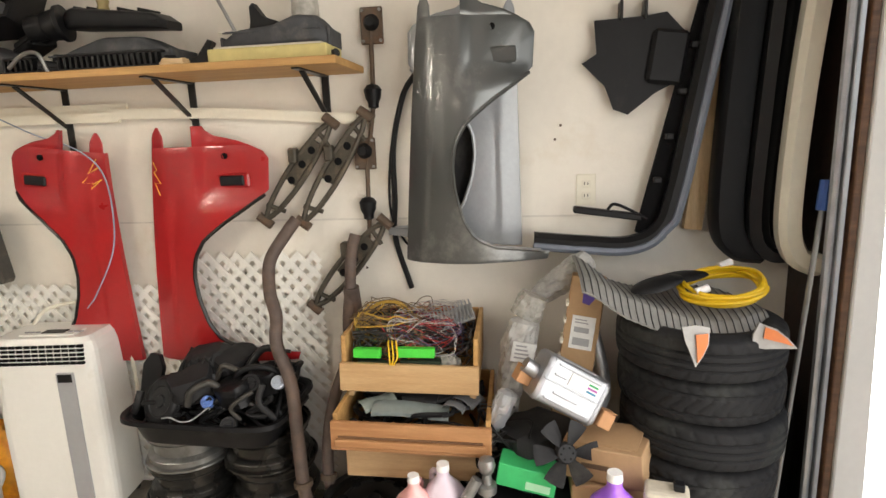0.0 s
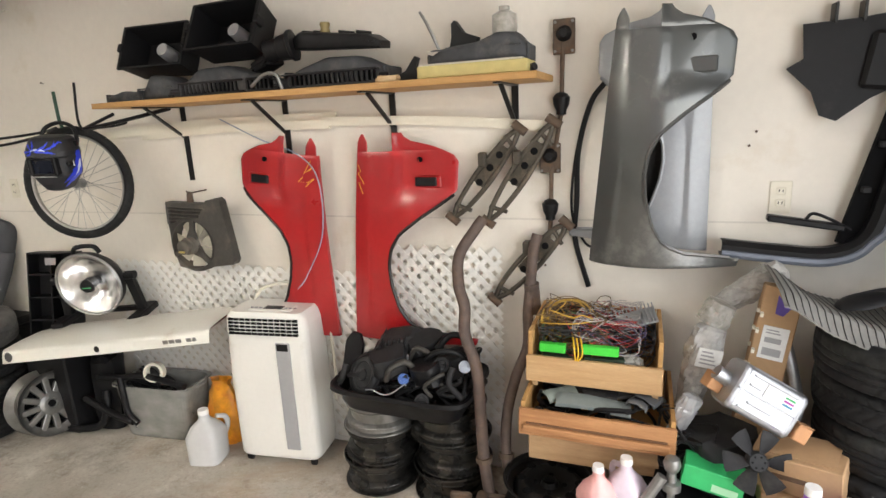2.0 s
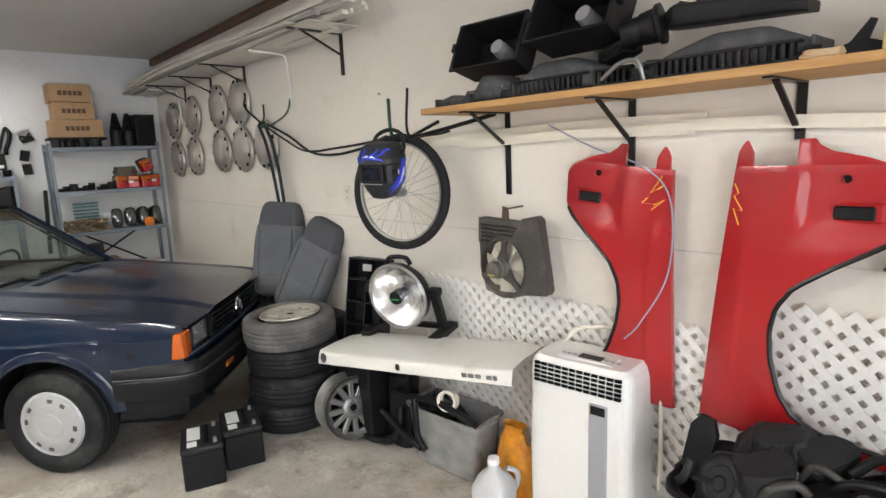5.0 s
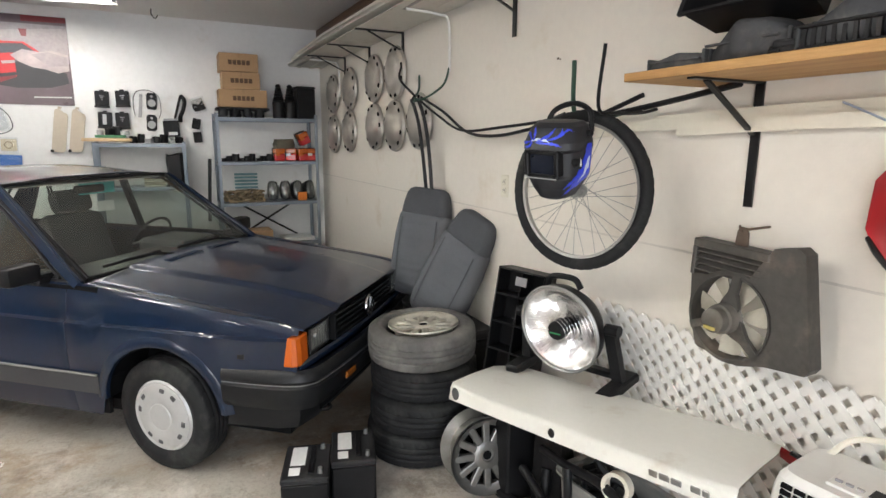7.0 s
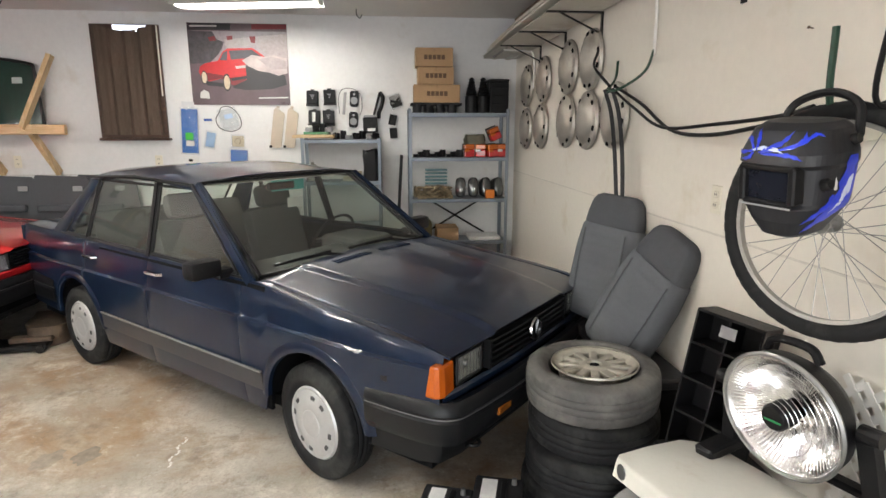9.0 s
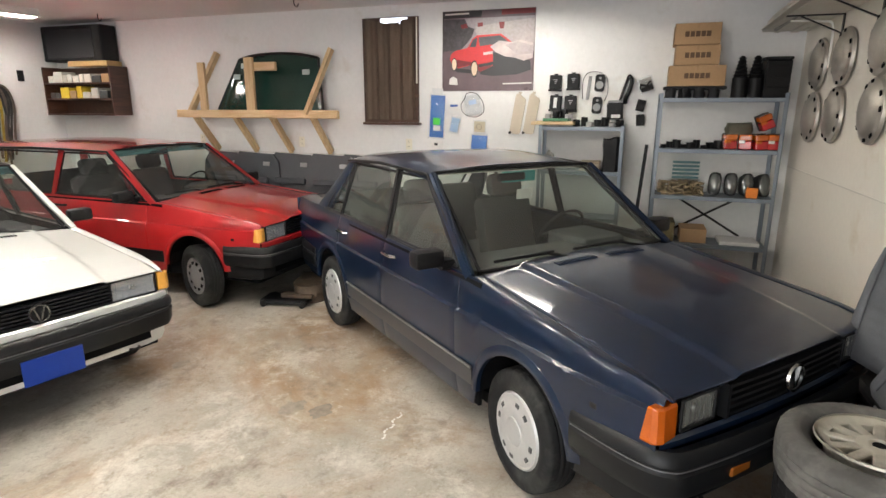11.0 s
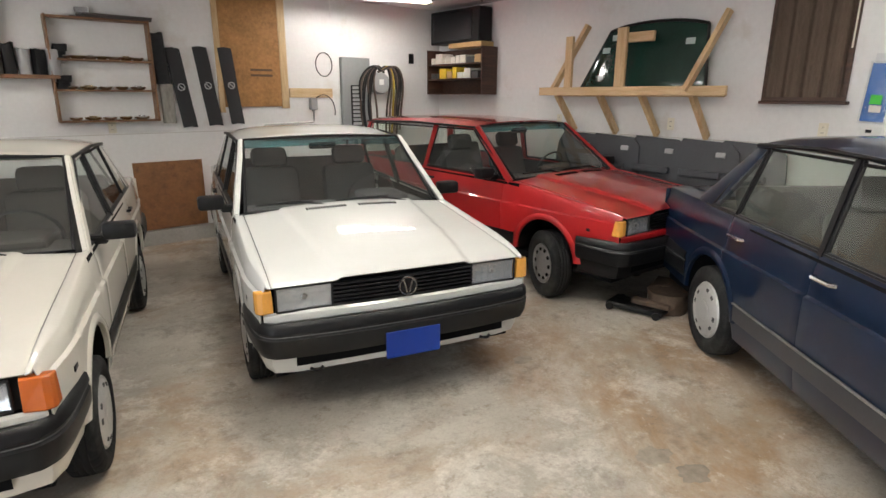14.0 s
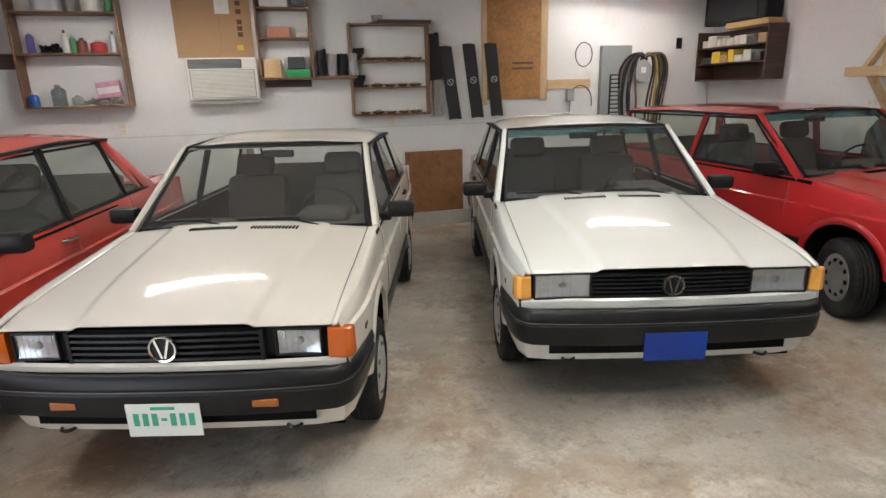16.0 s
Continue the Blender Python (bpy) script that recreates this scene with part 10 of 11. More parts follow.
part("back_strip", B(-0.035, -0.012, -0.012, 0.012, -0.11, 0.11, 0.006), plastic_dusty, c)
c = packet(-1.245, 1.925, 0.11, 0.12, -18, mat("dull_bag", (0.34, 0.33, 0.31), 0.5, var=0.3, grain=18), "dull grey bag of small parts on the wall")
bm = bmesh.new()
heap(bm, 0.0, -0.03, -0.05, 0.045, 0.012, 0.07, 9, 0.004, 0.008, 77)
part("small_parts", bm, plastic_dusty, c, smooth=True)
for y, z, ry in ((-1.278, 1.738, 12), (-1.272, 1.606, -4)):
    c = thing("switch_surround", Matrix.Translation((WX + 0.006, y, z)) @ pose(0, 0, 0, 0, ry, 90), "small black rectangular bezel on the wall", "car part", "small fittings on the wall")
    bm = bmesh.new()
    for x0, x1, z0, z1 in ((-0.038, 0.038, 0.036, 0.052), (-0.038, 0.038, -0.052, -0.036), (-0.038, -0.022, -0.036, 0.036), (0.022, 0.038, -0.036, 0.036)):
        box(bm, x0, x1, -0.03, 0.0, z0, z1, 0.003)
    part("frame", bm, plastic_black, c)
    part("insert", B(-0.022, 0.022, -0.012, 0.0, -0.036, 0.036), plastic_dusty if z > 1.7 else plastic_black, c)


# ---- steel shelving ----
def shelving(name, x0, x1, y0, y1, top, levels, label):
    s = thing(name, pose(0, 0, 0), label, "shelving unit", "steel shelving units")
    for x in (x0, x1):
        for y in (y0, y1):
            sx, sy = (1 if x == x0 else -1), (1 if y == y0 else -1)
            bm = bmesh.new()
            box(bm, min(x, x + sx * 0.032), max(x, x + sx * 0.032), min(y, y + sy * 0.003), max(y, y + sy * 0.003), 0, top)
            box(bm, min(x, x + sx * 0.003), max(x, x + sx * 0.003), min(y, y + sy * 0.032), max(y, y + sy * 0.032), 0, top)
            part("post", bm, shelf_steel, s)
    for z in levels:
        bm = bmesh.new()
        box(bm, x0 + 0.004, x1 - 0.004, y0 + 0.004, y1 - 0.004, z - 0.004, z)
        for y in (y0 + 0.004, y1 - 0.006):
            box(bm, x0 + 0.004, x1 - 0.004, y, y + 0.003, z - 0.034, z - 0.004)
        for x in (x0 + 0.004, x1 - 0.007):
            box(bm, x, x + 0.003, y0 + 0.008, y1 - 0.008, z - 0.034, z - 0.004)
        part("shelf", bm, shelf_steel, s)
    return s


sh = shelving("steel_shelving", XB + 0.03, -6.04, -1.13, -0.14, 1.84, (1.80, 1.37, 0.96, 0.53, 0.12), "blue-grey steel shelving unit loaded with car parts")
for a, b in (((XB + 0.033, -0.95, 0.56), (XB + 0.033, -0.32, 0.94)), ((XB + 0.033, -0.32, 0.56), (XB + 0.033, -0.95, 0.94))):
    bm = bmesh.new()
    bar(bm, a, b, 0.004, 0.02, up=(0, 0, 1))
    part("cross_brace", bm, steel_black, sh)


def carton(x0, x1, y0, y1, z0, z1, label, marks=True):
    c = thing("cardboard_carton", pose(0, 0, 0), label, "cardboard box", "stacked cardboard cartons")
    part("carton", B(x0, x1, y0, y1, z0, z1, 0.003), card, c)
    part("tape", B(x1, x1 + 0.001, (y0 + y1) / 2 - 0.01, (y0 + y1) / 2 + 0.01, z1 - 0.04, z1), mat("brown_tape", (0.36, 0.22, 0.11), 0.4), c)
    if marks:
        yc, zc = (y0 + y1) / 2, (z0 + z1) / 2
        for k in range(5):
            part("printed_bar", B(x1 + 0.0005, x1 + 0.002, yc - 0.10 + 0.042 * k, yc - 0.066 + 0.042 * k, zc - 0.022, zc + 0.022), MATS["box_print"], c)
    return c


carton(XB + 0.06, -6.12, -1.07, -0.62, 1.90, 2.07, "brown carton with dark print on the shelving")
carton(XB + 0.06, -6.13, -1.03, -0.68, 2.073, 2.235, "brown carton with dark print on another")
carton(XB + 0.06, -6.12, -1.05, -0.69, 2.238, 2.41, "brown carton with dark print on top of the stack")
rnd = random.Random(11)
for y in [-1.08 + 0.115 * k for k in range(4)]:
    moulded("switch_block", pose(-6.16, y + 0.04, 1.801, 0, 0, rnd.uniform(-20, 20)), (0.12, 0.09, 0.07 + 0.02 * rnd.random()), plastic_black, "small black plastic switch block on the shelving", "small parts on the shelving", 0.1, int(50 * abs(y)))
tagged(part("parts_plank", B(XB + 0.06, -6.12, -1.10, -0.60, 1.872, 1.898, 0.004), plastic_black), "flat black carrier under the cartons", "board")
for k, y in enumerate((-0.50, -0.385)):
    c = thing("rubber_bellows", pose(-6.17, y, 1.801), "black ribbed rubber cone on the shelving", "car part", "rubber cones on the shelving")
    bm = bmesh.new()
    lathe(bm, [(0.0, 0.34), (0.014, 0.34)] + [(0.016 + 0.0028 * j + (0.012 if j % 2 else 0.0), 0.335 - 0.0135 * j) for j in range(14)] + [(0.062, 0.145), (0.062, 0.0), (0.0, 0.0)], 20)
    part("bellows", bm, plastic_black, c, smooth=True)
c = thing("relay_case", pose(-6.19, -0.235, 1.801, 0, 0, 4), "tall black plastic case on the shelving", "car part", "rubber cones on the shelving")
part("case", B(-0.10, 0.08, -0.095, 0.095, 0, 0.30, 0.008), plastic_black, c)
part("lid", B(-0.104, 0.084, -0.099, 0.099, 0.302, 0.325, 0.006), plastic_dusty, c)
for z in (0.08, 0.16, 0.24):
    part("rib", B(0.08, 0.086, -0.08, 0.08, z, z + 0.012, 0.002), plastic_black, c)
tail_white = mat("clear_tail_lens", (0.62, 0.58, 0.52), 0.2, coat=0.4)
for k, (y, z, rx, rz) in enumerate(((-0.525, 1.373, 0, 6), (-0.405, 1.373, 0, -8), (-0.285, 1.373, 4, 10), (-0.185, 1.373, 0, -4), (-0.245, 1.545, 24, 8))):
    c = thing("tail_lamp_unit", pose(-6.14, y, z, rx, 0, rz), "red and amber tail lamp unit on the shelf", "tail lamp", "tail lamps on the shelf")
    part("red_lens", B(-0.045, 0.045, -0.052, 0.052, 0, 0.072, 0.010, seg=2), red_lens, c)
    part("amber_lens", B(-0.045, 0.045, -0.052, 0.052, 0.074, 0.125, 0.010, seg=2), amber, c)
    part("clear_lens", B(0.030, 0.047, -0.050, 0.0, 0.050, 0.078, 0.004), tail_white if k % 2 else amber, c)
    part("housing", B(-0.10, -0.045, -0.048, 0.048, 0.0, 0.13, 0.006), plastic_black, c)
    part("rim", B(-0.050, -0.040, -0.056, 0.056, -0.002, 0.131, 0.003), plastic_dusty, c)
moulded("plastic_parts", pose(-6.2, -0.46, 1.49), (0.16, 0.2, 0.10), mat("dusty_olive", (0.11, 0.10, 0.07), 0.8, var=0.3), "dusty brown parts heaped on the lamps", "small parts on the shelving", 0.4, 90)
for k in range(9):
    moulded("small_part", pose(-6.12 - 0.06 * (k % 2), -1.06 + 0.055 * k, 1.373, 0, 0, 30 * k), (0.07, 0.05, 0.03 + 0.02 * (k % 3)), plastic_black, "small black car fitting on the shelf", "small parts on the shelving", 0.3, 100 + k)
for k in range(5):
    part("slat", B(XB + 0.05, XB + 0.058, -0.95, -0.72, 1.08 + 0.035 * k, 1.10 + 0.035 * k, 0.002), mat("teal_plastic", (0.12, 0.26, 0.28), 0.5), sh)
bm = bmesh.new()
heap(bm, -6.2, -0.88, 0.97, 0.11, 0.18, 0.10, 60, 0.006, 0.014, 77)
tagged(part("metal_fittings", bm, mat("brassy_fittings", (0.30, 0.23, 0.14), 0.5, 0.3, var=0.6, grain=25, stain=14), smooth=True), "heap of small brassy fittings on the shelf", "fittings", kind="stuff")
for k in range(4):
    c = thing("headlamp_unit", pose(-6.17, -0.60 + 0.125 * k, 0.962, 0, -10, 12 * (k - 1)), "dark rounded headlamp unit with a glassy face", "headlamp", "headlamps on the shelf")
    bm = bmesh.new()
    rows = []
    for x, q in ((-0.09, 0.45), (-0.05, 0.85), (0.02, 1.0), (0.045, 1.02), (0.05, 0.96)):
        rows.append([(x, 0.052 * q * math.copysign(abs(math.cos(a)) ** 0.6, math.cos(a)), 0.10 + 0.098 * q * math.copysign(abs(math.sin(a)) ** 0.6, math.sin(a))) for a in [2 * math.pi * j / 24 for j in range(24)]])
    V = grid(bm, rows, close_v=True)
    bm.faces.new(V[0])
    bm.faces.new(V[-1])
    part("bowl", bm, plastic_black, c, smooth=True)
    bm = bmesh.new()
    lathe(bm, [(0.0, 0.016), (0.5, 0.012), (0.85, 0.004), (0.95, 0.0)], 24, Matrix.Translation((0.051, 0, 0.10)) @ Matrix.Rotation(radians(90), 4, "Y") @ Matrix.Diagonal((0.095, 0.049, 1, 1)))
    part("lens", bm, mat("smoky_lens", (0.16, 0.165, 0.16), 0.10, 0.5, var=0.3, grain=40, coat=0.6, bump=0.2, bump_scale=90), c, "smoky glass lens", True)
tagged(part("spark_plug_box", B(-6.10, -6.06, -0.36, -0.27, 0.962, 1.05, 0.003), mat("orange_box", (0.70, 0.20, 0.02), 0.5)), "small orange parts box on the shelf", "box")
for k, (y, w) in enumerate(((-1.0, 0.2), (-0.74, 0.22))):
    tagged(part("open_carton", B(XB + 0.06, -6.08, y - w / 2, y + w / 2, 0.535, 0.66 + 0.05 * (1 - k), 0.003), card if k else mat("olive_case", (0.16, 0.13, 0.06), 0.7, var=0.3)), "low brown carton of parts on the lower shelf", "box", "boxes on the lower shelf")
tagged(part("paper_stack", B(XB + 0.06, -6.07, -0.52, -0.20, 0.535, 0.565, 0.002), MATS["paper_white"]), "stack of pale papers on the lower shelf", "papers")
moulded("floor_parts", pose(-5.9, -0.45, 0.0), (0.3, 0.5, 0.24), rusty, "rusty parts heaped before the shelving", "parts by the shelving", 0.4, 120)

sh2 = shelving("steel_shelving", XB + 0.03, -6.08, -2.17, -1.40, 1.56, (1.545, 1.14, 0.70), "low blue-grey steel shelving unit against the wall")
tagged(part("wooden_board", B(XB + 0.03, -6.05, -2.24, -1.85, 1.562, 1.592, 0.003), pine_y), "pine board laid on the low shelving", "board")
tagged(part("circuit_tray", B(-6.32, -6.10, -2.14, -1.90, 1.594, 1.62, 0.003), mat("circuit_green", (0.05, 0.18, 0.08), 0.5, var=0.3)), "green circuit board on the pine board", "circuit board")
for k in range(11):
    moulded("small_part", pose(-6.16 - 0.07 * (k % 3), -2.10 + 0.065 * k, 1.62 if k < 4 else 1.548, 0, 0, 40 * k), (0.07, 0.055, 0.04 + 0.02 * (k % 3)), plastic_black if k % 3 else trim_grey, "small car fitting on the low shelving", "small parts on the shelving", 0.3, 140 + k)
for k in range(4):
    tagged(part("book", B(-6.33, -6.12, -1.78, -1.60, 1.142 + 0.022 * k, 1.160 + 0.022 * k, 0.002), mat("book_%d" % (k % 2), ((0.55, 0.50, 0.40), (0.45, 0.38, 0.27))[k % 2], 0.7)), "worn paper book in a stack", "book", "books on the shelf")
moulded("black_case", pose(-6.2, -1.50, 1.142), (0.2, 0.16, 0.30), plastic_black, "black plastic case on the low shelving", "small parts on the shelving", 0.1, 160)
milk_jug(pose(-6.2, -2.08, 1.142) @ Matrix.Scale(0.7, 4), poly_milky, white_cap, "small clear bottle on the low shelving")
bm = bmesh.new()
bar(bm, (-6.0, -1.24, 0.80), (-6.05, -1.20, 1.40), 0.05, 0.03)
tagged(part("hanging_strap", bm, plastic_black), "black strap hanging beside the shelving", "strap")

# ---- timber rack with a rear window, and door cards ----
RX = -6.06
c = thing("timber_rack", pose(0, 0, 0), "raw pine rack braced to the wall", "rack")
part("front_rail", B(RX - 0.02, RX + 0.018, -6.36, -4.28, 1.600, 1.685, 0.003), pine_y, c)
part("back_rail", B(XB + 0.003, XB + 0.04, -6.30, -4.45, 1.59, 1.675, 0.003), pine_y, c)
for y in (-6.14, -5.59, -5.11, -4.60):
    bm = bmesh.new()
    bar(bm, (RX - 0.03, y, 1.62), (XB + 0.03, y + 0.04, 1.22), 0.04, 0.07, up=(1, 0, 0))
    part("brace", bm, pine_z, c)
    part("joist", B(XB + 0.04, RX - 0.02, y - 0.02, y + 0.02, 1.615, 1.66, 0.002), pine, c)
bm = bmesh.new()
bar(bm, (RX + 0.03, -4.64, 1.64), (XB + 0.22, -4.40, 2.31), 0.04, 0.075, up=(1, 0, 0))
part("upright", bm, pine_z, c)
bm = bmesh.new()
bar(bm, (RX - 0.03, -6.20, 1.66), (XB + 0.12, -5.93, 2.32), 0.04, 0.075, up=(1, 0, 0))
part("upright", bm, pine_z, c)
part("upright", B(RX - 0.06, RX - 0.022, -6.05, -5.96, 1.66, 2.20, 0.003), pine_z, c)
part("upright", B(RX - 0.055, RX - 0.02, -5.42, -5.31, 1.66, 2.24, 0.003), pine_z, c)
part("cross_arm", B(RX - 0.10, RX - 0.056, -5.42, -5.05, 2.10, 2.19, 0.003), pine_y, c)
c = thing("rear_window", Matrix.Translation((RX - 0.16, -5.25, 1.665)) @ pose(0, 0, 0, -7, 0, 90), "curved dark green car window standing in the rack", "car window")
bm = bmesh.new()
rows = []
for k in range(25):
    u = -1 + 2 * k / 24
    row = []
    for j in range(9):
        v = j / 8
        left, right = -0.72 + 0.30 * v, 0.68 - 0.07 * v
        z = 0.63 * v - 0.02 * u * u * v
        q = abs(u) ** 3
        row.append((left + (right - left) * (u + 1) / 2, 0.05 * u * u, z - 0.03 * q * v))
    rows.append(row)
grid(bm, rows)
g = part("glass", bm, mat("dark_green_glass", (0.008, 0.035, 0.026), 0.12, var=0.2, coat=0.3, bump=0), c, smooth=True)
thick(g, 0.006)
bm = bmesh.new()
tube(bm, [Vector(r[-1]) for r in rows], 0.016, 6)
tube(bm, [Vector(p) for p in rows[0]], 0.014, 6)
tube(bm, [Vector(p) for p in rows[-1]], 0.014, 6)
part("seal", bm, plastic_black, c)
for x, z in ((-0.46, 0.36), (-0.36, 0.48), (0.44, 0.40)):
    part("sticker", B(x, x + 0.09, 0.004, 0.008, z, z + 0.055), mat("pale_sticker", (0.45, 0.55, 0.53), 0.5), c)
grey_card = mat("dark_vinyl", (0.055, 0.058, 0.066), 0.6, var=0.12, bump=0.15, bump_scale=200)
for k, y in enumerate((-5.95, -5.50, -5.02, -4.50, -4.12)):
    c = thing("door_card", Matrix.Translation((XB + 0.26 + 0.03 * (k % 2), y, 0.0)) @ pose(0, 0, 0, -8, 0, 90), "dark grey vinyl car door panel leaning on the wall", "door panel", "leaning door panels")
    bm = bmesh.new()
    plate(bm, [(-0.33, 0.0), (0.33, 0.0), (0.35, 0.75), (0.30, 1.12), (0.22, 1.20), (-0.24, 1.22), (-0.31, 1.10)], 0.02)
    part("board", bm, grey_card, c)
    part("arm_rest", B(-0.22, 0.18, -0.045, 0.0, 0.86, 0.93, 0.014, seg=2), grey_card, c)
    part("pocket", B(-0.26, 0.24, -0.03, 0.0, 0.40, 0.62, 0.01), grey_card, c)
    part("handle_cup", B(0.10, 0.19, -0.014, -0.004, 1.06, 1.11, 0.006), trim_grey, c)
outlet(Matrix.Translation((XB, -6.35, 1.33)) @ pose(0, 0, 0, 0, 0, 90))
outlet(Matrix.Translation((XB, -4.95, 1.33)) @ pose(0, 0, 0, 0, 0, 90))
outlet(Matrix.Translation((XB, -3.62, 1.33)) @ pose(0, 0, 0, 0, 0, 90))

# ---- wall cabinet in the corner ----
c = thing("wall_cabinet", pose(0, 0, 0), "dark brown open cabinet of small boxes in the corner", "cabinet")
CX0, CX1, CY0, CY1 = XB + 0.003, -6.14, -8.53, -7.41
part("side_panel", B(CX0, CX1, CY1 - 0.02, CY1, 1.61, 2.20, 0.003), dark_wood, c)
part("side_panel", B(CX0, CX1, CY0, CY0 + 0.02, 1.61, 2.20, 0.003), dark_wood, c)
part("back_panel", B(CX0, CX0 + 0.01, CY0 + 0.02, CY1 - 0.02, 1.61, 2.20), dark_wood, c)
for z in (1.61, 1.80, 1.99):
    part("shelf", B(CX0 + 0.01, CX1, CY0 + 0.02, CY1 - 0.02, z, z + 0.018, 0.002), dark_wood, c)
rnd = random.Random(4)
for z in (1.819, 2.009):
    y = CY0 + 0.06
    while y < CY1 - 0.14:
        w = 0.06 + 0.09 * rnd.random()
        tagged(part("small_box", B(CX0 + 0.05, CX1 - 0.03, y, y + w, z, z + 0.06 + 0.09 * rnd.random(), 0.003), mat("cab_box_%d" % rnd.randrange(5), rnd.choice(((0.42, 0.27, 0.13), (0.65, 0.45, 0.03), (0.60, 0.58, 0.52), (0.05, 0.05, 0.05), (0.36, 0.22, 0.10))), 0.6)), "small packet on the cabinet shelf", "box", "boxes in the cabinet")
        y += w + 0.012
c = thing("television", pose(0, 0, 0), "black boxy television on top of the cabinet", "television")
part("case", B(XB + 0.02, -6.16, -8.47, -7.50, 2.265, 2.68, 0.012), plastic_black, c)
part("screen", B(-6.161, -6.152, -8.40, -7.62, 2.30, 2.64, 0.006), mat("dark_screen", (0.008, 0.008, 0.01), 0.12, bump=0), c)
tagged(part("cardboard_box", B(XB + 0.03, -6.17, -8.10, -7.46, 2.202, 2.263, 0.003), mat("tan_box", (0.52, 0.34, 0.15), 0.7)), "flat tan box between cabinet and television", "box")

# ---- south wall ----
SY = YC + 0.003


def open_cabinet(x0, x1, z0, z1, levels, mt, label, depth=0.15, top=None):
    c = thing("wall_cabinet", pose(0, 0, 0), label, "cabinet", "open wall cabinets")
    for x in (x0, x1 - 0.02):
        part("side_panel", B(x, x + 0.02, SY, SY + depth, z0, z1, 0.003), mt, c)
    for z in levels:
        part("shelf", B(x0 + 0.02, x1 - 0.02, SY + 0.002, SY + depth - 0.004, z, z + 0.018, 0.002), mt, c)
    return c


def bottle(x, y, z, r, h, mt, capm, label, group):
    b = thing("bottle", pose(x, y, z), label, "bottle", group)
    bm = bmesh.new()
    lathe(bm, [(0.0, 0.0), (r * 0.92, 0.0), (r, 0.008), (r, h * 0.72), (r * 0.75, h * 0.82), (r * 0.38, h * 0.88), (0.0, h * 0.88)], 18)
    part("body", bm, mt, b, smooth=True)
    bm = bmesh.new()
    lathe(bm, [(0.0, h), (r * 0.40, h), (r * 0.42, h * 0.87)], 14)
    part("cap", bm, capm, b)
    return b


SC = "cans and bottles on the south wall"
brown = cabinet_wood
open_cabinet(0.48, 1.40, 1.51, 2.70, (1.51, 1.995, 2.36), brown, "brown open wall cabinet of bottles and tins", 0.20)
for k, (x, h, r, col) in enumerate(((1.27, 0.20, 0.035, (0.10, 0.10, 0.30)), (0.98, 0.21, 0.028, (0.70, 0.70, 0.68)), (0.915, 0.17, 0.026, (0.10, 0.30, 0.14)), (0.84, 0.14, 0.045, (0.24, 0.07, 0.06)), (0.70, 0.12, 0.07, (0.45, 0.05, 0.05)), (0.57, 0.20, 0.03, (0.55, 0.57, 0.60)))):
    bottle(x, SY + 0.10, 2.014, r, h, mat("tin_%d" % k, col, 0.4, var=0.15), mat("tin_cap_%d" % (k % 2), ((0.6, 0.6, 0.6), (0.05, 0.05, 0.05))[k % 2], 0.4), "tin or bottle on the cabinet shelf", SC)
bm = bmesh.new()
heap(bm, 1.12, SY + 0.10, 2.02, 0.08, 0.05, 0.09, 14, 0.006, 0.012, 200)
tagged(part("black_fittings", bm, plastic_black, smooth=True), "small heap of black fittings on the shelf", "fittings", kind="stuff")
bottle(1.33, SY + 0.12, 1.53, 0.045, 0.13, mat("blue_cup", (0.02, 0.12, 0.45), 0.4), white_cap, "blue plastic pot on the cabinet shelf", SC)
bottle(1.12, SY + 0.10, 1.53, 0.065, 0.20, glass_mat("jar_glass", (0.7, 0.74, 0.74), 0.05, 1.45, 0.06), steel_grey, "glass jar of small parts on the shelf", SC)
bottle(0.96, SY + 0.11, 1.53, 0.05, 0.10, glass_mat("jar_glass", (0.7, 0.74, 0.74)), steel_grey, "small glass jar on the shelf", SC)
c = thing("tissue_box", pose(0.66, SY + 0.13, 1.60, 0, 6, -6), "pink and white patterned card box", "box")
part("carton", B(-0.11, 0.11, -0.03, 0.03, 0, 0.15, 0.003), mat("pink_card", (0.68, 0.36, 0.50), 0.5, var=0.3, grain=12), c)
part("panel", B(-0.10, 0.10, 0.030, 0.032, 0.04, 0.10), MATS["paper_white"], c)
bm = bmesh.new()
heap(bm, 0.75, SY + 0.10, 1.53, 0.16, 0.05, 0.06, 16, 0.005, 0.012, 201)
tagged(part("metal_fittings", bm, steel_grey, smooth=True), "small metal fittings on the shelf", "fittings", kind="stuff")
for k, (x, w, col) in enumerate(((1.08, 0.30, (0.55, 0.62, 0.66)), (0.88, 0.10, (0.3, 0.3, 0.28)), (0.70, 0.22, (0.70, 0.69, 0.64)), (0.55, 0.09, (0.06, 0.25, 0.10)))):
    bottle(x, SY + 0.10, 2.38, w / 2.4, 0.22, mat("tub_%d" % k, col, 0.45, var=0.1), white_cap, "plastic tub on the upper cabinet shelf", SC)
tagged(part("wall_board", B(1.42, 2.18, SY, SY + 0.02, 1.88, 2.02, 0.003), dark_wood), "dark board fixed to the wall", "board")

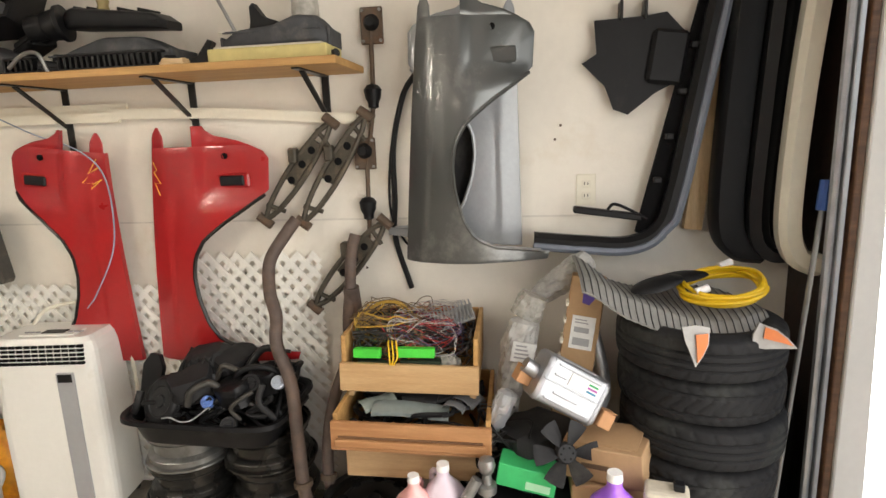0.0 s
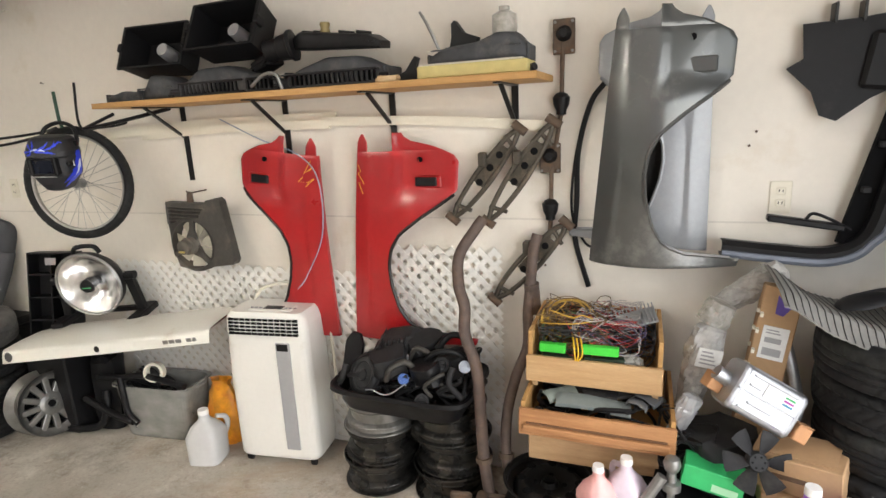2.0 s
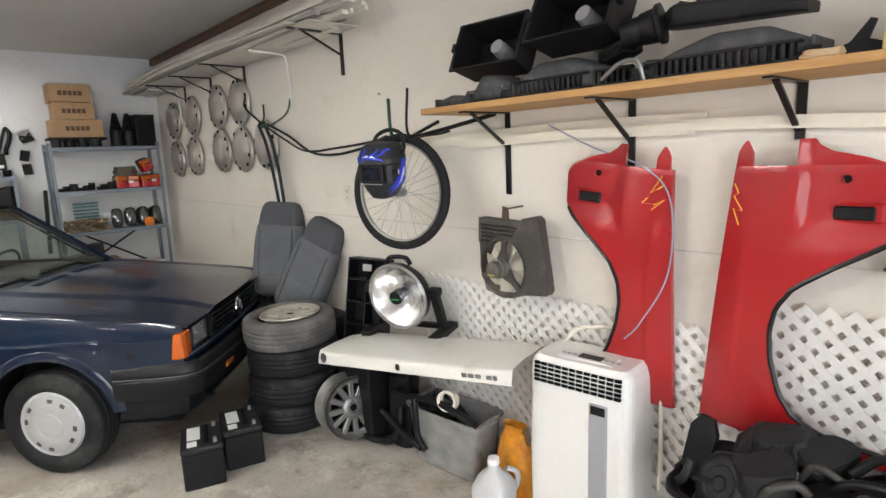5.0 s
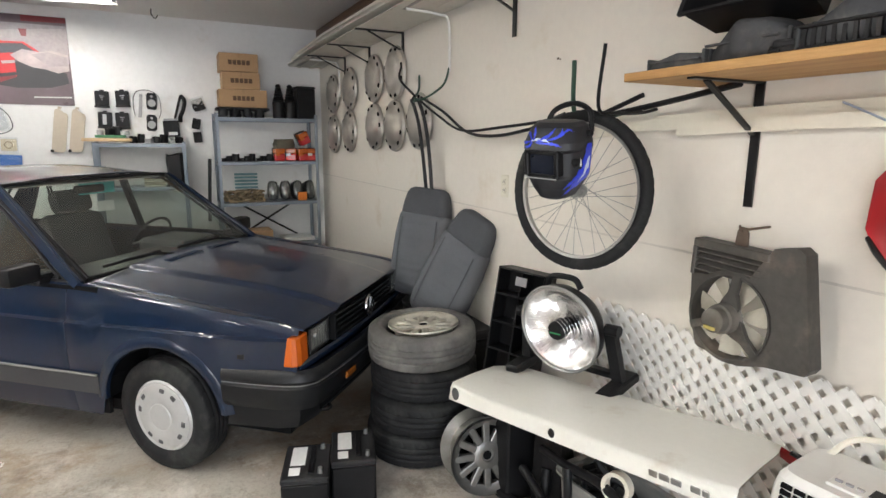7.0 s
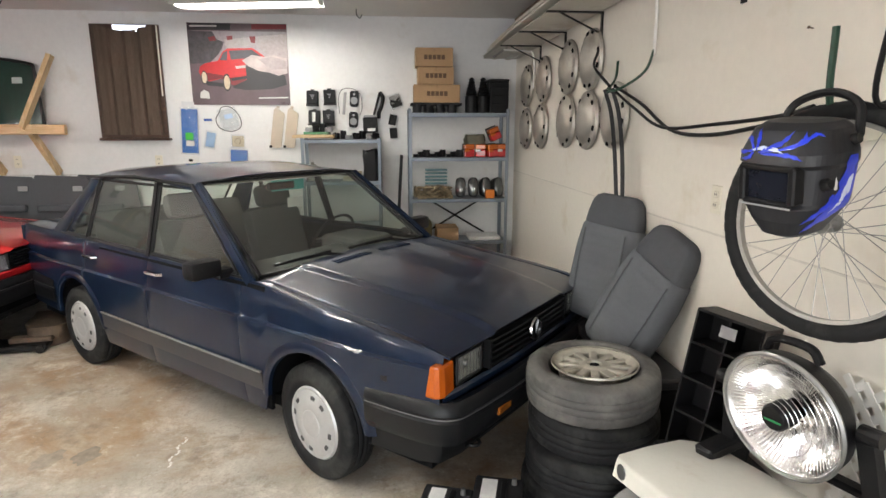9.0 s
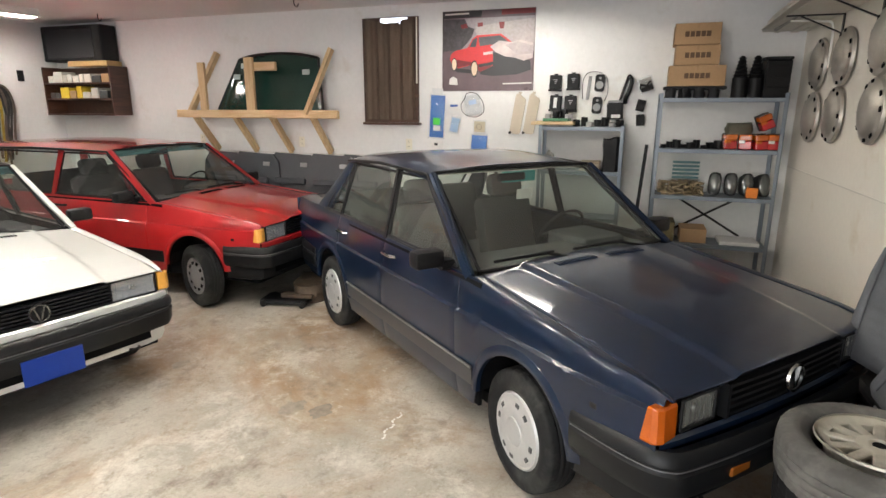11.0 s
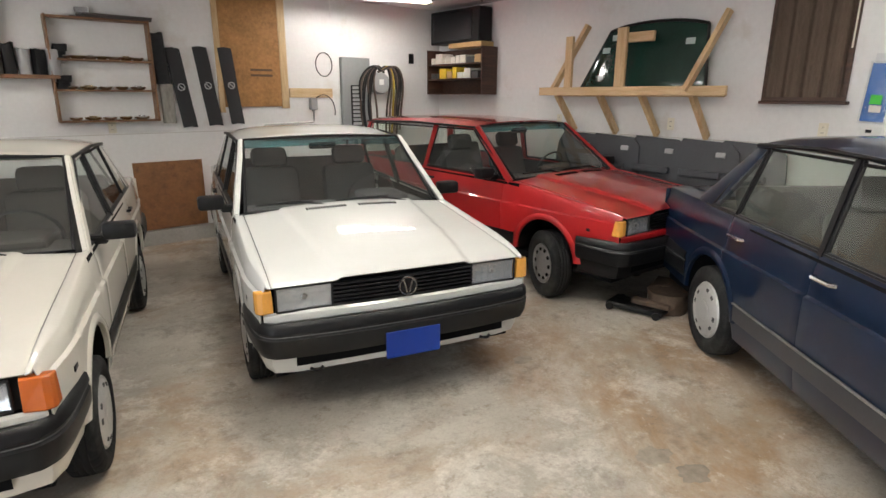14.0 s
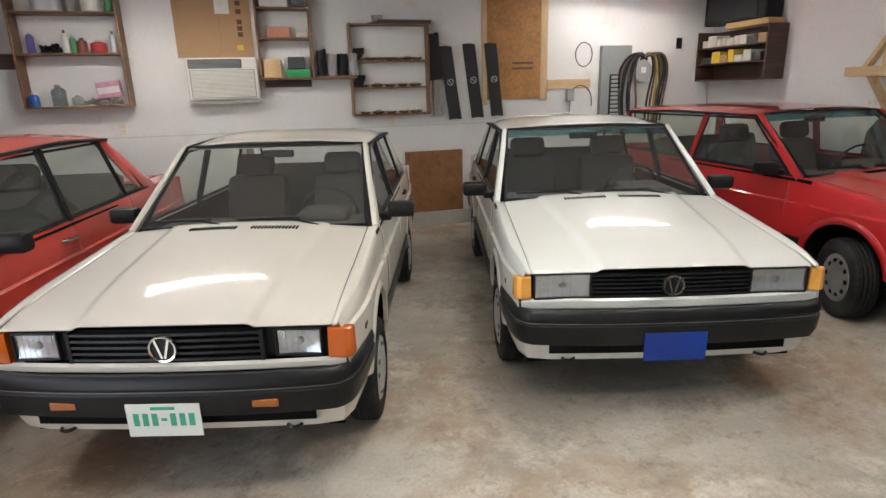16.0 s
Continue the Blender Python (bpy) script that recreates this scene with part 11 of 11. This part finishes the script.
c = thing("window_air_conditioner", pose(-0.40, SY, 1.545), "cream window air conditioner with a louvred front", "air conditioner")
part("case", B(-0.34, 0.34, 0.0, 0.22, 0, 0.41, 0.012), appliance_white, c)
for k in range(21):
    part("louvre", B(-0.30, 0.30, 0.218, 0.228, 0.03 + 0.0125 * k, 0.038 + 0.0125 * k), appliance_white, c)
part("louvre_recess", B(-0.31, 0.31, 0.215, 0.2215, 0.02, 0.295), mat("shadow_cream", (0.35, 0.33, 0.28), 0.6), c)
for k in range(7):
    part("outlet_vane", B(-0.18, 0.31, 0.221, 0.226, 0.315 + 0.011 * k, 0.320 + 0.011 * k), trim_grey, c)
part("outlet_recess", B(-0.19, 0.315, 0.2185, 0.2205, 0.308, 0.395), black_void, c)
part("control_flap", B(-0.315, -0.20, 0.22, 0.226, 0.31, 0.39, 0.004), white_paint, c)
part("sill", B(-0.36, 0.36, 0.0, 0.16, -0.035, -0.004, 0.004), white_paint, c)
c = thing("flattened_carton", pose(-0.36, SY, 1.97), "flattened brown cardboard closing the opening above", "cardboard")
part("sheet", B(-0.36, 0.38, 0.0, 0.012, 0, ZC - 1.98), card, c)
part("crease", B(-0.05, -0.046, 0.012, 0.0135, 0, ZC - 1.98), mat("dark_crease", (0.30, 0.19, 0.10), 0.8), c)
part("paper", B(-0.16, -0.02, 0.012, 0.014, 0.42, 0.62), MATS["paper_white"], c)
for z in (0.20, 0.26, 0.32, 0.42, 0.50):
    part("printed_bar", B(-0.27, -0.22, 0.012, 0.0135, z, z + 0.045), MATS["box_print"], c)
part("yellow_tag", B(-0.26, -0.20, 0.0135, 0.0145, 0.07, 0.12), mat("yellow_tag", (0.78, 0.62, 0.06), 0.5), c)

open_cabinet(-1.31, -0.76, 1.735, 2.72, (1.735, 2.13, 2.42), brown, "brown open wall cabinet with small boxes", 0.20)
tagged(part("cabinet_rail", B(-1.28, -0.80, SY, SY + 0.03, 1.66, 1.733, 0.003), dark_wood), "dark rail under the cabinet", "rail")
for x0, x1, z, h, col, lab in ((-0.98, -0.80, 1.755, 0.18, (0.62, 0.42, 0.22), "small tan card box on the shelf"), (-1.27, -1.02, 1.755, 0.08, (0.05, 0.42, 0.15), "small green box on the shelf"), (-1.22, -1.05, 1.84, 0.12, (0.06, 0.06, 0.07), "black case on the shelf"),
                               (-1.10, -0.86, 2.15, 0.10, (0.38, 0.17, 0.10), "reddish packet on the shelf"), (-1.26, -1.15, 2.15, 0.05, (0.66, 0.60, 0.55), "small pale box on the shelf"), (-1.10, -0.82, 2.44, 0.12, (0.66, 0.66, 0.66), "white appliance on the upper shelf")):
    tagged(part("small_box", B(x0, x1, SY + 0.03, SY + 0.17, z, z + h, 0.006), mat("sbox_%d" % int(100 * z + 10 * abs(x0)), col, 0.55, var=0.15)), lab, "box", "boxes in the south cabinets")
bottle(-1.20, SY + 0.11, 2.44, 0.07, 0.18, glass_mat("jar_glass", (0.7, 0.74, 0.74)), chrome, "glass jug with a chrome band on the shelf", SC)

# ledge with chrome trims between the cabinets
tagged(part("ledge_shelf", B(-1.76, -1.31, SY, SY + 0.16, 1.73, 1.765, 0.003), brown), "short brown ledge between the cabinets", "shelf")
for k in range(4):
    moulded("mirror_housing", pose(-1.40 - 0.11 * k, SY + 0.09, 1.766, 0, 0, 10 * k), (0.10, 0.11, 0.22 if k else 0.26), trim_grey if k % 2 else plastic_black, "upright grey car mirror housing on the ledge", "mirror housings", 0.15, 210 + k)

open_cabinet(-2.58, -1.70, 1.33, 2.30, (1.33, 1.62, 1.90, 2.275), brown, "brown open wall rack of small metal parts", 0.14)
for z, n in ((1.348, 5), (1.638, 5), (1.918, 7)):
    for k in range(n):
        x = -1.80 - 0.72 * (k + 0.3) / n
        c = thing("brake_fitting", pose(x, SY + 0.07, z, 0, 0, 33 * k), "dull metal dish-shaped car part on the rack", "car part", "metal parts on the rack")
        bm = bmesh.new()
        r = 0.058 + 0.008 * ((k * 2) % 3)
        top = (k + n) % 3 == 0
        lathe(bm, [(r * 0.5, 0.0), (r * 0.9, 0.012), (r, 0.026), (r * 0.97, 0.030), (r * 0.82, 0.022), (r * 0.5, 0.020), (r * 0.45, 0.040 if top else 0.026), (0.0, 0.042 if top else 0.026)], 24)
        part("dish", bm, mat("brass_tint_metal", (0.50, 0.40, 0.25), 0.25, 0.9, var=0.2) if k % 2 else chrome, c, smooth=True)
        bm = bmesh.new()
        lathe(bm, [(0.0, 0.0), (r * 0.5, 0.0), (r * 0.52, -0.004)], 20, Matrix.Translation((0, 0, 0.004)))
        part("base", bm, steel_black, c)
for z in (1.918, 1.638):
    for k in range(2):
        moulded("relay_box", pose(-1.78 - 0.02 * k, SY + 0.08, z + 0.065 * k), (0.12, 0.09, 0.062), plastic_black, "small black relay box on the rack", "metal parts on the rack", 0.1, 230 + k)
for k in range(3):
    bm = bmesh.new()
    bar(bm, (-1.92 - 0.05 * k, SY + 0.05 + 0.03 * k, 2.305 + 0.012 * k), (-2.62, SY + 0.06 + 0.02 * k, 2.303 + 0.012 * k), 0.03, 0.012)
    tagged(part("trim_strip", bm, mat("dull_strip", (0.10, 0.09, 0.085), 0.5)), "dark trim strip laid on top of the rack", "trim", "trim strips on the rack")
moulded("filler_cap", pose(-2.02, SY + 0.08, 2.33), (0.12, 0.08, 0.05), trim_grey, "grey plastic cap on top of the rack", "on the rack", 0.3, 240)

# black mud flaps with pale round marks
flap = mat("flap_rubber", (0.018, 0.018, 0.020), 0.6, var=0.15, bump=0.1)
for k, (xt, xb, zt, zb) in enumerate(((-2.79, -2.90, 2.06, 1.25), (-3.07, -3.175, 2.085, 1.26), (-3.335, -3.42, 2.09, 1.27))):
    c = thing("mud_flap", pose(0, 0, 0), "long black rubber mud flap with a pale round mark", "mud flap", "mud flaps on the wall")
    bm = bmesh.new()
    rows = []
    for j in range(9):
        t = j / 8
        xc = xt + (xb - xt) * t
        rows.append([(xc - 0.075, SY + 0.034 + 0.006 * math.sin(j), zt + (zb - zt) * t), (xc, SY + 0.042 + 0.006 * math.sin(j), zt + (zb - zt) * t + 0.01), (xc + 0.075, SY + 0.034, zt + (zb - zt) * t)])
    grid(bm, rows)
    f = part("strip", bm, flap, c, smooth=True)
    thick(f, 0.006)
    xm, zm = xt + (xb - xt) * 0.48, zt + (zb - zt) * 0.48
    bm = bmesh.new()
    lathe(bm, [(0.030, 0.0), (0.038, 0.0), (0.038, 0.003), (0.030, 0.003)], 24, Matrix.Translation((xm, SY + 0.052, zm)) @ Matrix.Rotation(radians(-90), 4, "X"), True)
    bar(bm, (xm - 0.02, SY + 0.054, zm - 0.02), (xm + 0.02, SY + 0.054, zm + 0.02), 0.003, 0.008)
    part("round_mark", bm, mat("pale_mark", (0.5, 0.5, 0.5), 0.5), c)
moulded("duct_bundle", pose(-2.665, SY + 0.05, 1.70, 0, 4, 0), (0.15, 0.10, 0.48), plastic_dusty, "dusty black ribbed duct hung beside the rack", "on the south wall", 0.2, 250)
moulded("wrapped_bundle", pose(-2.69, SY + 0.05, 1.30), (0.13, 0.06, 0.40), poly_milky, "clear bagged parcel hanging on the wall", "on the south wall", 0.3, 251)

# plywood patch, board and electrics
c = thing("plywood_patch", pose(0, 0, 0), "orange-brown board panel screwed over an opening", "board")
part("panel", B(-3.98, -3.30, SY, SY + 0.018, 1.46, ZC - 0.01, 0.002), osb, c)
part("edge_batten", B(-4.07, -3.98, SY, SY + 0.024, 1.44, ZC - 0.01, 0.003), pine_z, c)
part("edge_batten", B(-3.30, -3.24, SY, SY + 0.024, 1.40, ZC - 0.01, 0.003), pine_z, c)
for z in (1.80, 1.86):
    part("stamp_bar", B(-3.88, -3.62, SY + 0.018, SY + 0.0195, z, z + 0.025), MATS["box_print"], c)
tagged(part("batten", B(-4.66, -4.08, SY, SY + 0.02, 1.565, 1.675, 0.003), MATS["pine"]), "short pine batten on the wall", "timber")
tagged(part("wainscot_board", B(-2.98, -2.28, SY, SY + 0.02, 0.17, 0.90, 0.003), mat("pressed_board", (0.25, 0.115, 0.045), 0.7, var=0.25, grain=30, stain=5, dirt=(0.13, 0.06, 0.03), dirt_amount=0.3)), "brown pressed board behind the cars", "board", kind="structure")
c = thing("electric_panel", pose(0, 0, 0), "grey open electrical panel on the wall", "electrical panel")
part("cabinet", B(-5.20, -4.78, SY, SY + 0.06, 1.02, 2.06, 0.006), mat("panel_grey", (0.24, 0.25, 0.25), 0.5, var=0.08), c)
part("breaker_field", B(-5.10, -4.90, SY + 0.06, SY + 0.064, 1.20, 1.72), plastic_black, c)
for k in range(10):
    part("breaker", B(-5.08, -4.92, SY + 0.064, SY + 0.072, 1.22 + 0.05 * k, 1.255 + 0.05 * k, 0.002), trim_grey, c)
c = thing("hose_reel", pose(-5.35, SY, 1.75), "bundle of dark hoses and cables hung on a round hook", "hose bundle")
bm = bmesh.new()
lathe(bm, [(0.0, 0.10), (0.13, 0.10), (0.14, 0.08), (0.14, 0.0)], 28, Matrix.Rotation(radians(-90), 4, "X"))
part("reel_disc", bm, trim_grey, c, smooth=True)
part("label", B(-0.035, 0.035, 0.101, 0.103, -0.02, 0.05), MATS["paper_white"], c)
rnd = random.Random(15)
for k in range(16):
    s = -1 if k % 2 else 1
    w = 0.10 + 0.015 * k
    bm = bmesh.new()
    tube(bm, spline([(-s * 0.05, 0.09, 0.14), (s * w * 0.6, 0.11 + 0.003 * k, 0.20 + 0.01 * rnd.random()), (s * (w + 0.02), 0.10, 0.02), (s * (w + rnd.uniform(-.03, .05)), 0.08, -0.35), (s * (w - 0.05 * rnd.random()), 0.07, -0.60 - 0.2 * rnd.random())], 6), 0.014, 7)
    part("hose", bm, mat("hose_yellow", (0.40, 0.28, 0.04), 0.5) if k == 5 else (plastic_dusty if k % 3 else mat("hose_brown", (0.10, 0.075, 0.06), 0.6)), c, smooth=True)
for x, z, r in ((-4.55, 1.96, 0.14), (-4.52, 1.40, 0.20)):
    bm = bmesh.new()
    tube(bm, [(x + r * 0.8 * math.cos(a), SY + 0.03, z + r * math.sin(a)) for a in [math.pi * (0.0 + 2.0 * k / 24) for k in range(25 if r < 0.15 else 14)]], 0.006, 6)
    tagged(part("cable_loop", bm, plastic_dusty), "loop of grey cable on the wall", "cable", "cables on the south wall")
tagged(part("junction_box", B(-4.42, -4.33, SY, SY + 0.07, 1.42, 1.56, 0.006), trim_grey), "small grey junction box with pipes", "junction box")
bm = bmesh.new()
tube(bm, [(-3.7, SY + 0.02, 1.20), (-3.75, SY + 0.02, 1.25), (-4.38, SY + 0.02, 1.27), (-4.38, SY + 0.03, 1.42)], 0.010, 6)
tagged(part("conduit", bm, steel_grey), "thin bent metal conduit on the wall", "conduit")
tagged(part("wall_switch", B(-5.95, -5.87, SY, SY + 0.012, 2.02, 2.15, 0.003), plastic_black), "black switch plate on the wall", "switch")
outlet(Matrix.Translation((0.64, YC, 1.285)) @ pose(0, 0, 0, 0, 0, 180))
outlet(Matrix.Translation((-2.15, YC, 1.27)) @ pose(0, 0, 0, 0, 0, 180))
bm = bmesh.new()
tube(bm, [(-4.30, -7.9, ZC), (-4.30, -7.9, 2.42)], 0.004, 5)
tagged(part("pull_cord", bm, white_paint), "white pull cord hanging from the ceiling", "cord")
for x, y in ((-5.78, -4.55), (-5.9, -7.2), (-6.1, -1.6)):
    bm = bmesh.new()
    tube(bm, spline([(x, y, ZC), (x, y, ZC - 0.05), (x, y + 0.03, ZC - 0.08), (x, y + 0.05, ZC - 0.05)], 5), 0.005, 6)
    tagged(part("ceiling_hook", bm, steel_black), "small dark hook in the ceiling", "hook", "ceiling hooks")
# floor jack by the red car
c = thing("floor_jack", pose(-4.78, -4.15, 0, 0, 0, 100), "black flat trolley jack on the floor by the red car", "floor jack")
part("frame", B(-0.22, 0.22, -0.11, 0.11, 0.02, 0.06, 0.01), plastic_black, c)
part("lift_arm", B(-0.05, 0.24, -0.04, 0.04, 0.06, 0.10, 0.008), rusty, c)
for sx in (-0.18, 0.18):
    for sy in (-0.12, 0.12):
        bm = bmesh.new()
        lathe(bm, [(0.0, -0.012), (0.028, -0.012), (0.03, 0), (0.028, 0.012), (0.0, 0.012)], 16, Matrix.Translation((sx, sy, 0.03)) @ Matrix.Rotation(radians(90), 4, "X"))
        part("roller", bm, steel_black, c)
moulded("scrap_heap", pose(-5.05, -4.05, 0.0, 0, 0, 20), (0.5, 0.3, 0.16), rusty, "dark rusty scrap under the front of the red car", "scrap by the red car", 0.4, 260)
# oil spots and paint specks on the slab
for x, y, r, mt, lab in ((-3.20, -3.08, 0.085, (0.33, 0.285, 0.225), "dark oil spot on the concrete"), (-3.23, -2.90, 0.075, (0.29, 0.25, 0.20), "dark oil spot on the concrete"), (-3.46, -4.14, 0.06, (0.33, 0.285, 0.225), "dark oil spot on the concrete")):
    bm = bmesh.new()
    lathe(bm, [(0.0, 0.0), (r * 0.35, 0.0), (r * 0.7, 0.0), (r, -0.001)], 40, Matrix.Translation((x, y, 0.0015)))
    for v in bm.verts:
        d = Vector((v.co.x - x, v.co.y - y, 0))
        k = 0.85 + 0.4 * noise.noise(Vector((v.co.x * 14, v.co.y * 14, 0))) + 0.25 * noise.noise(Vector((v.co.x * 45, v.co.y * 45, 3)))
        v.co.x, v.co.y = x + d.x * k * 1.3, y + d.y * k * 0.9
    tagged(part("oil_spot", bm, mat("oil_%d" % int(r * 1000), mt, 0.55, var=0.4, grain=20)), lab, "stain", "oil spots")
bm = bmesh.new()
for k in range(16):
    box(bm, -3.36 + 0.018 * k, -3.35 + 0.018 * k + 0.004 * (k % 3), -2.46 + 0.012 * math.sin(k), -2.45 + 0.012 * math.sin(k) + 0.003 * (k % 2), 0.0008, 0.0016)
tagged(part("paint_specks", bm, white_paint), "short row of white paint specks on the concrete", "paint specks", kind="stuff")
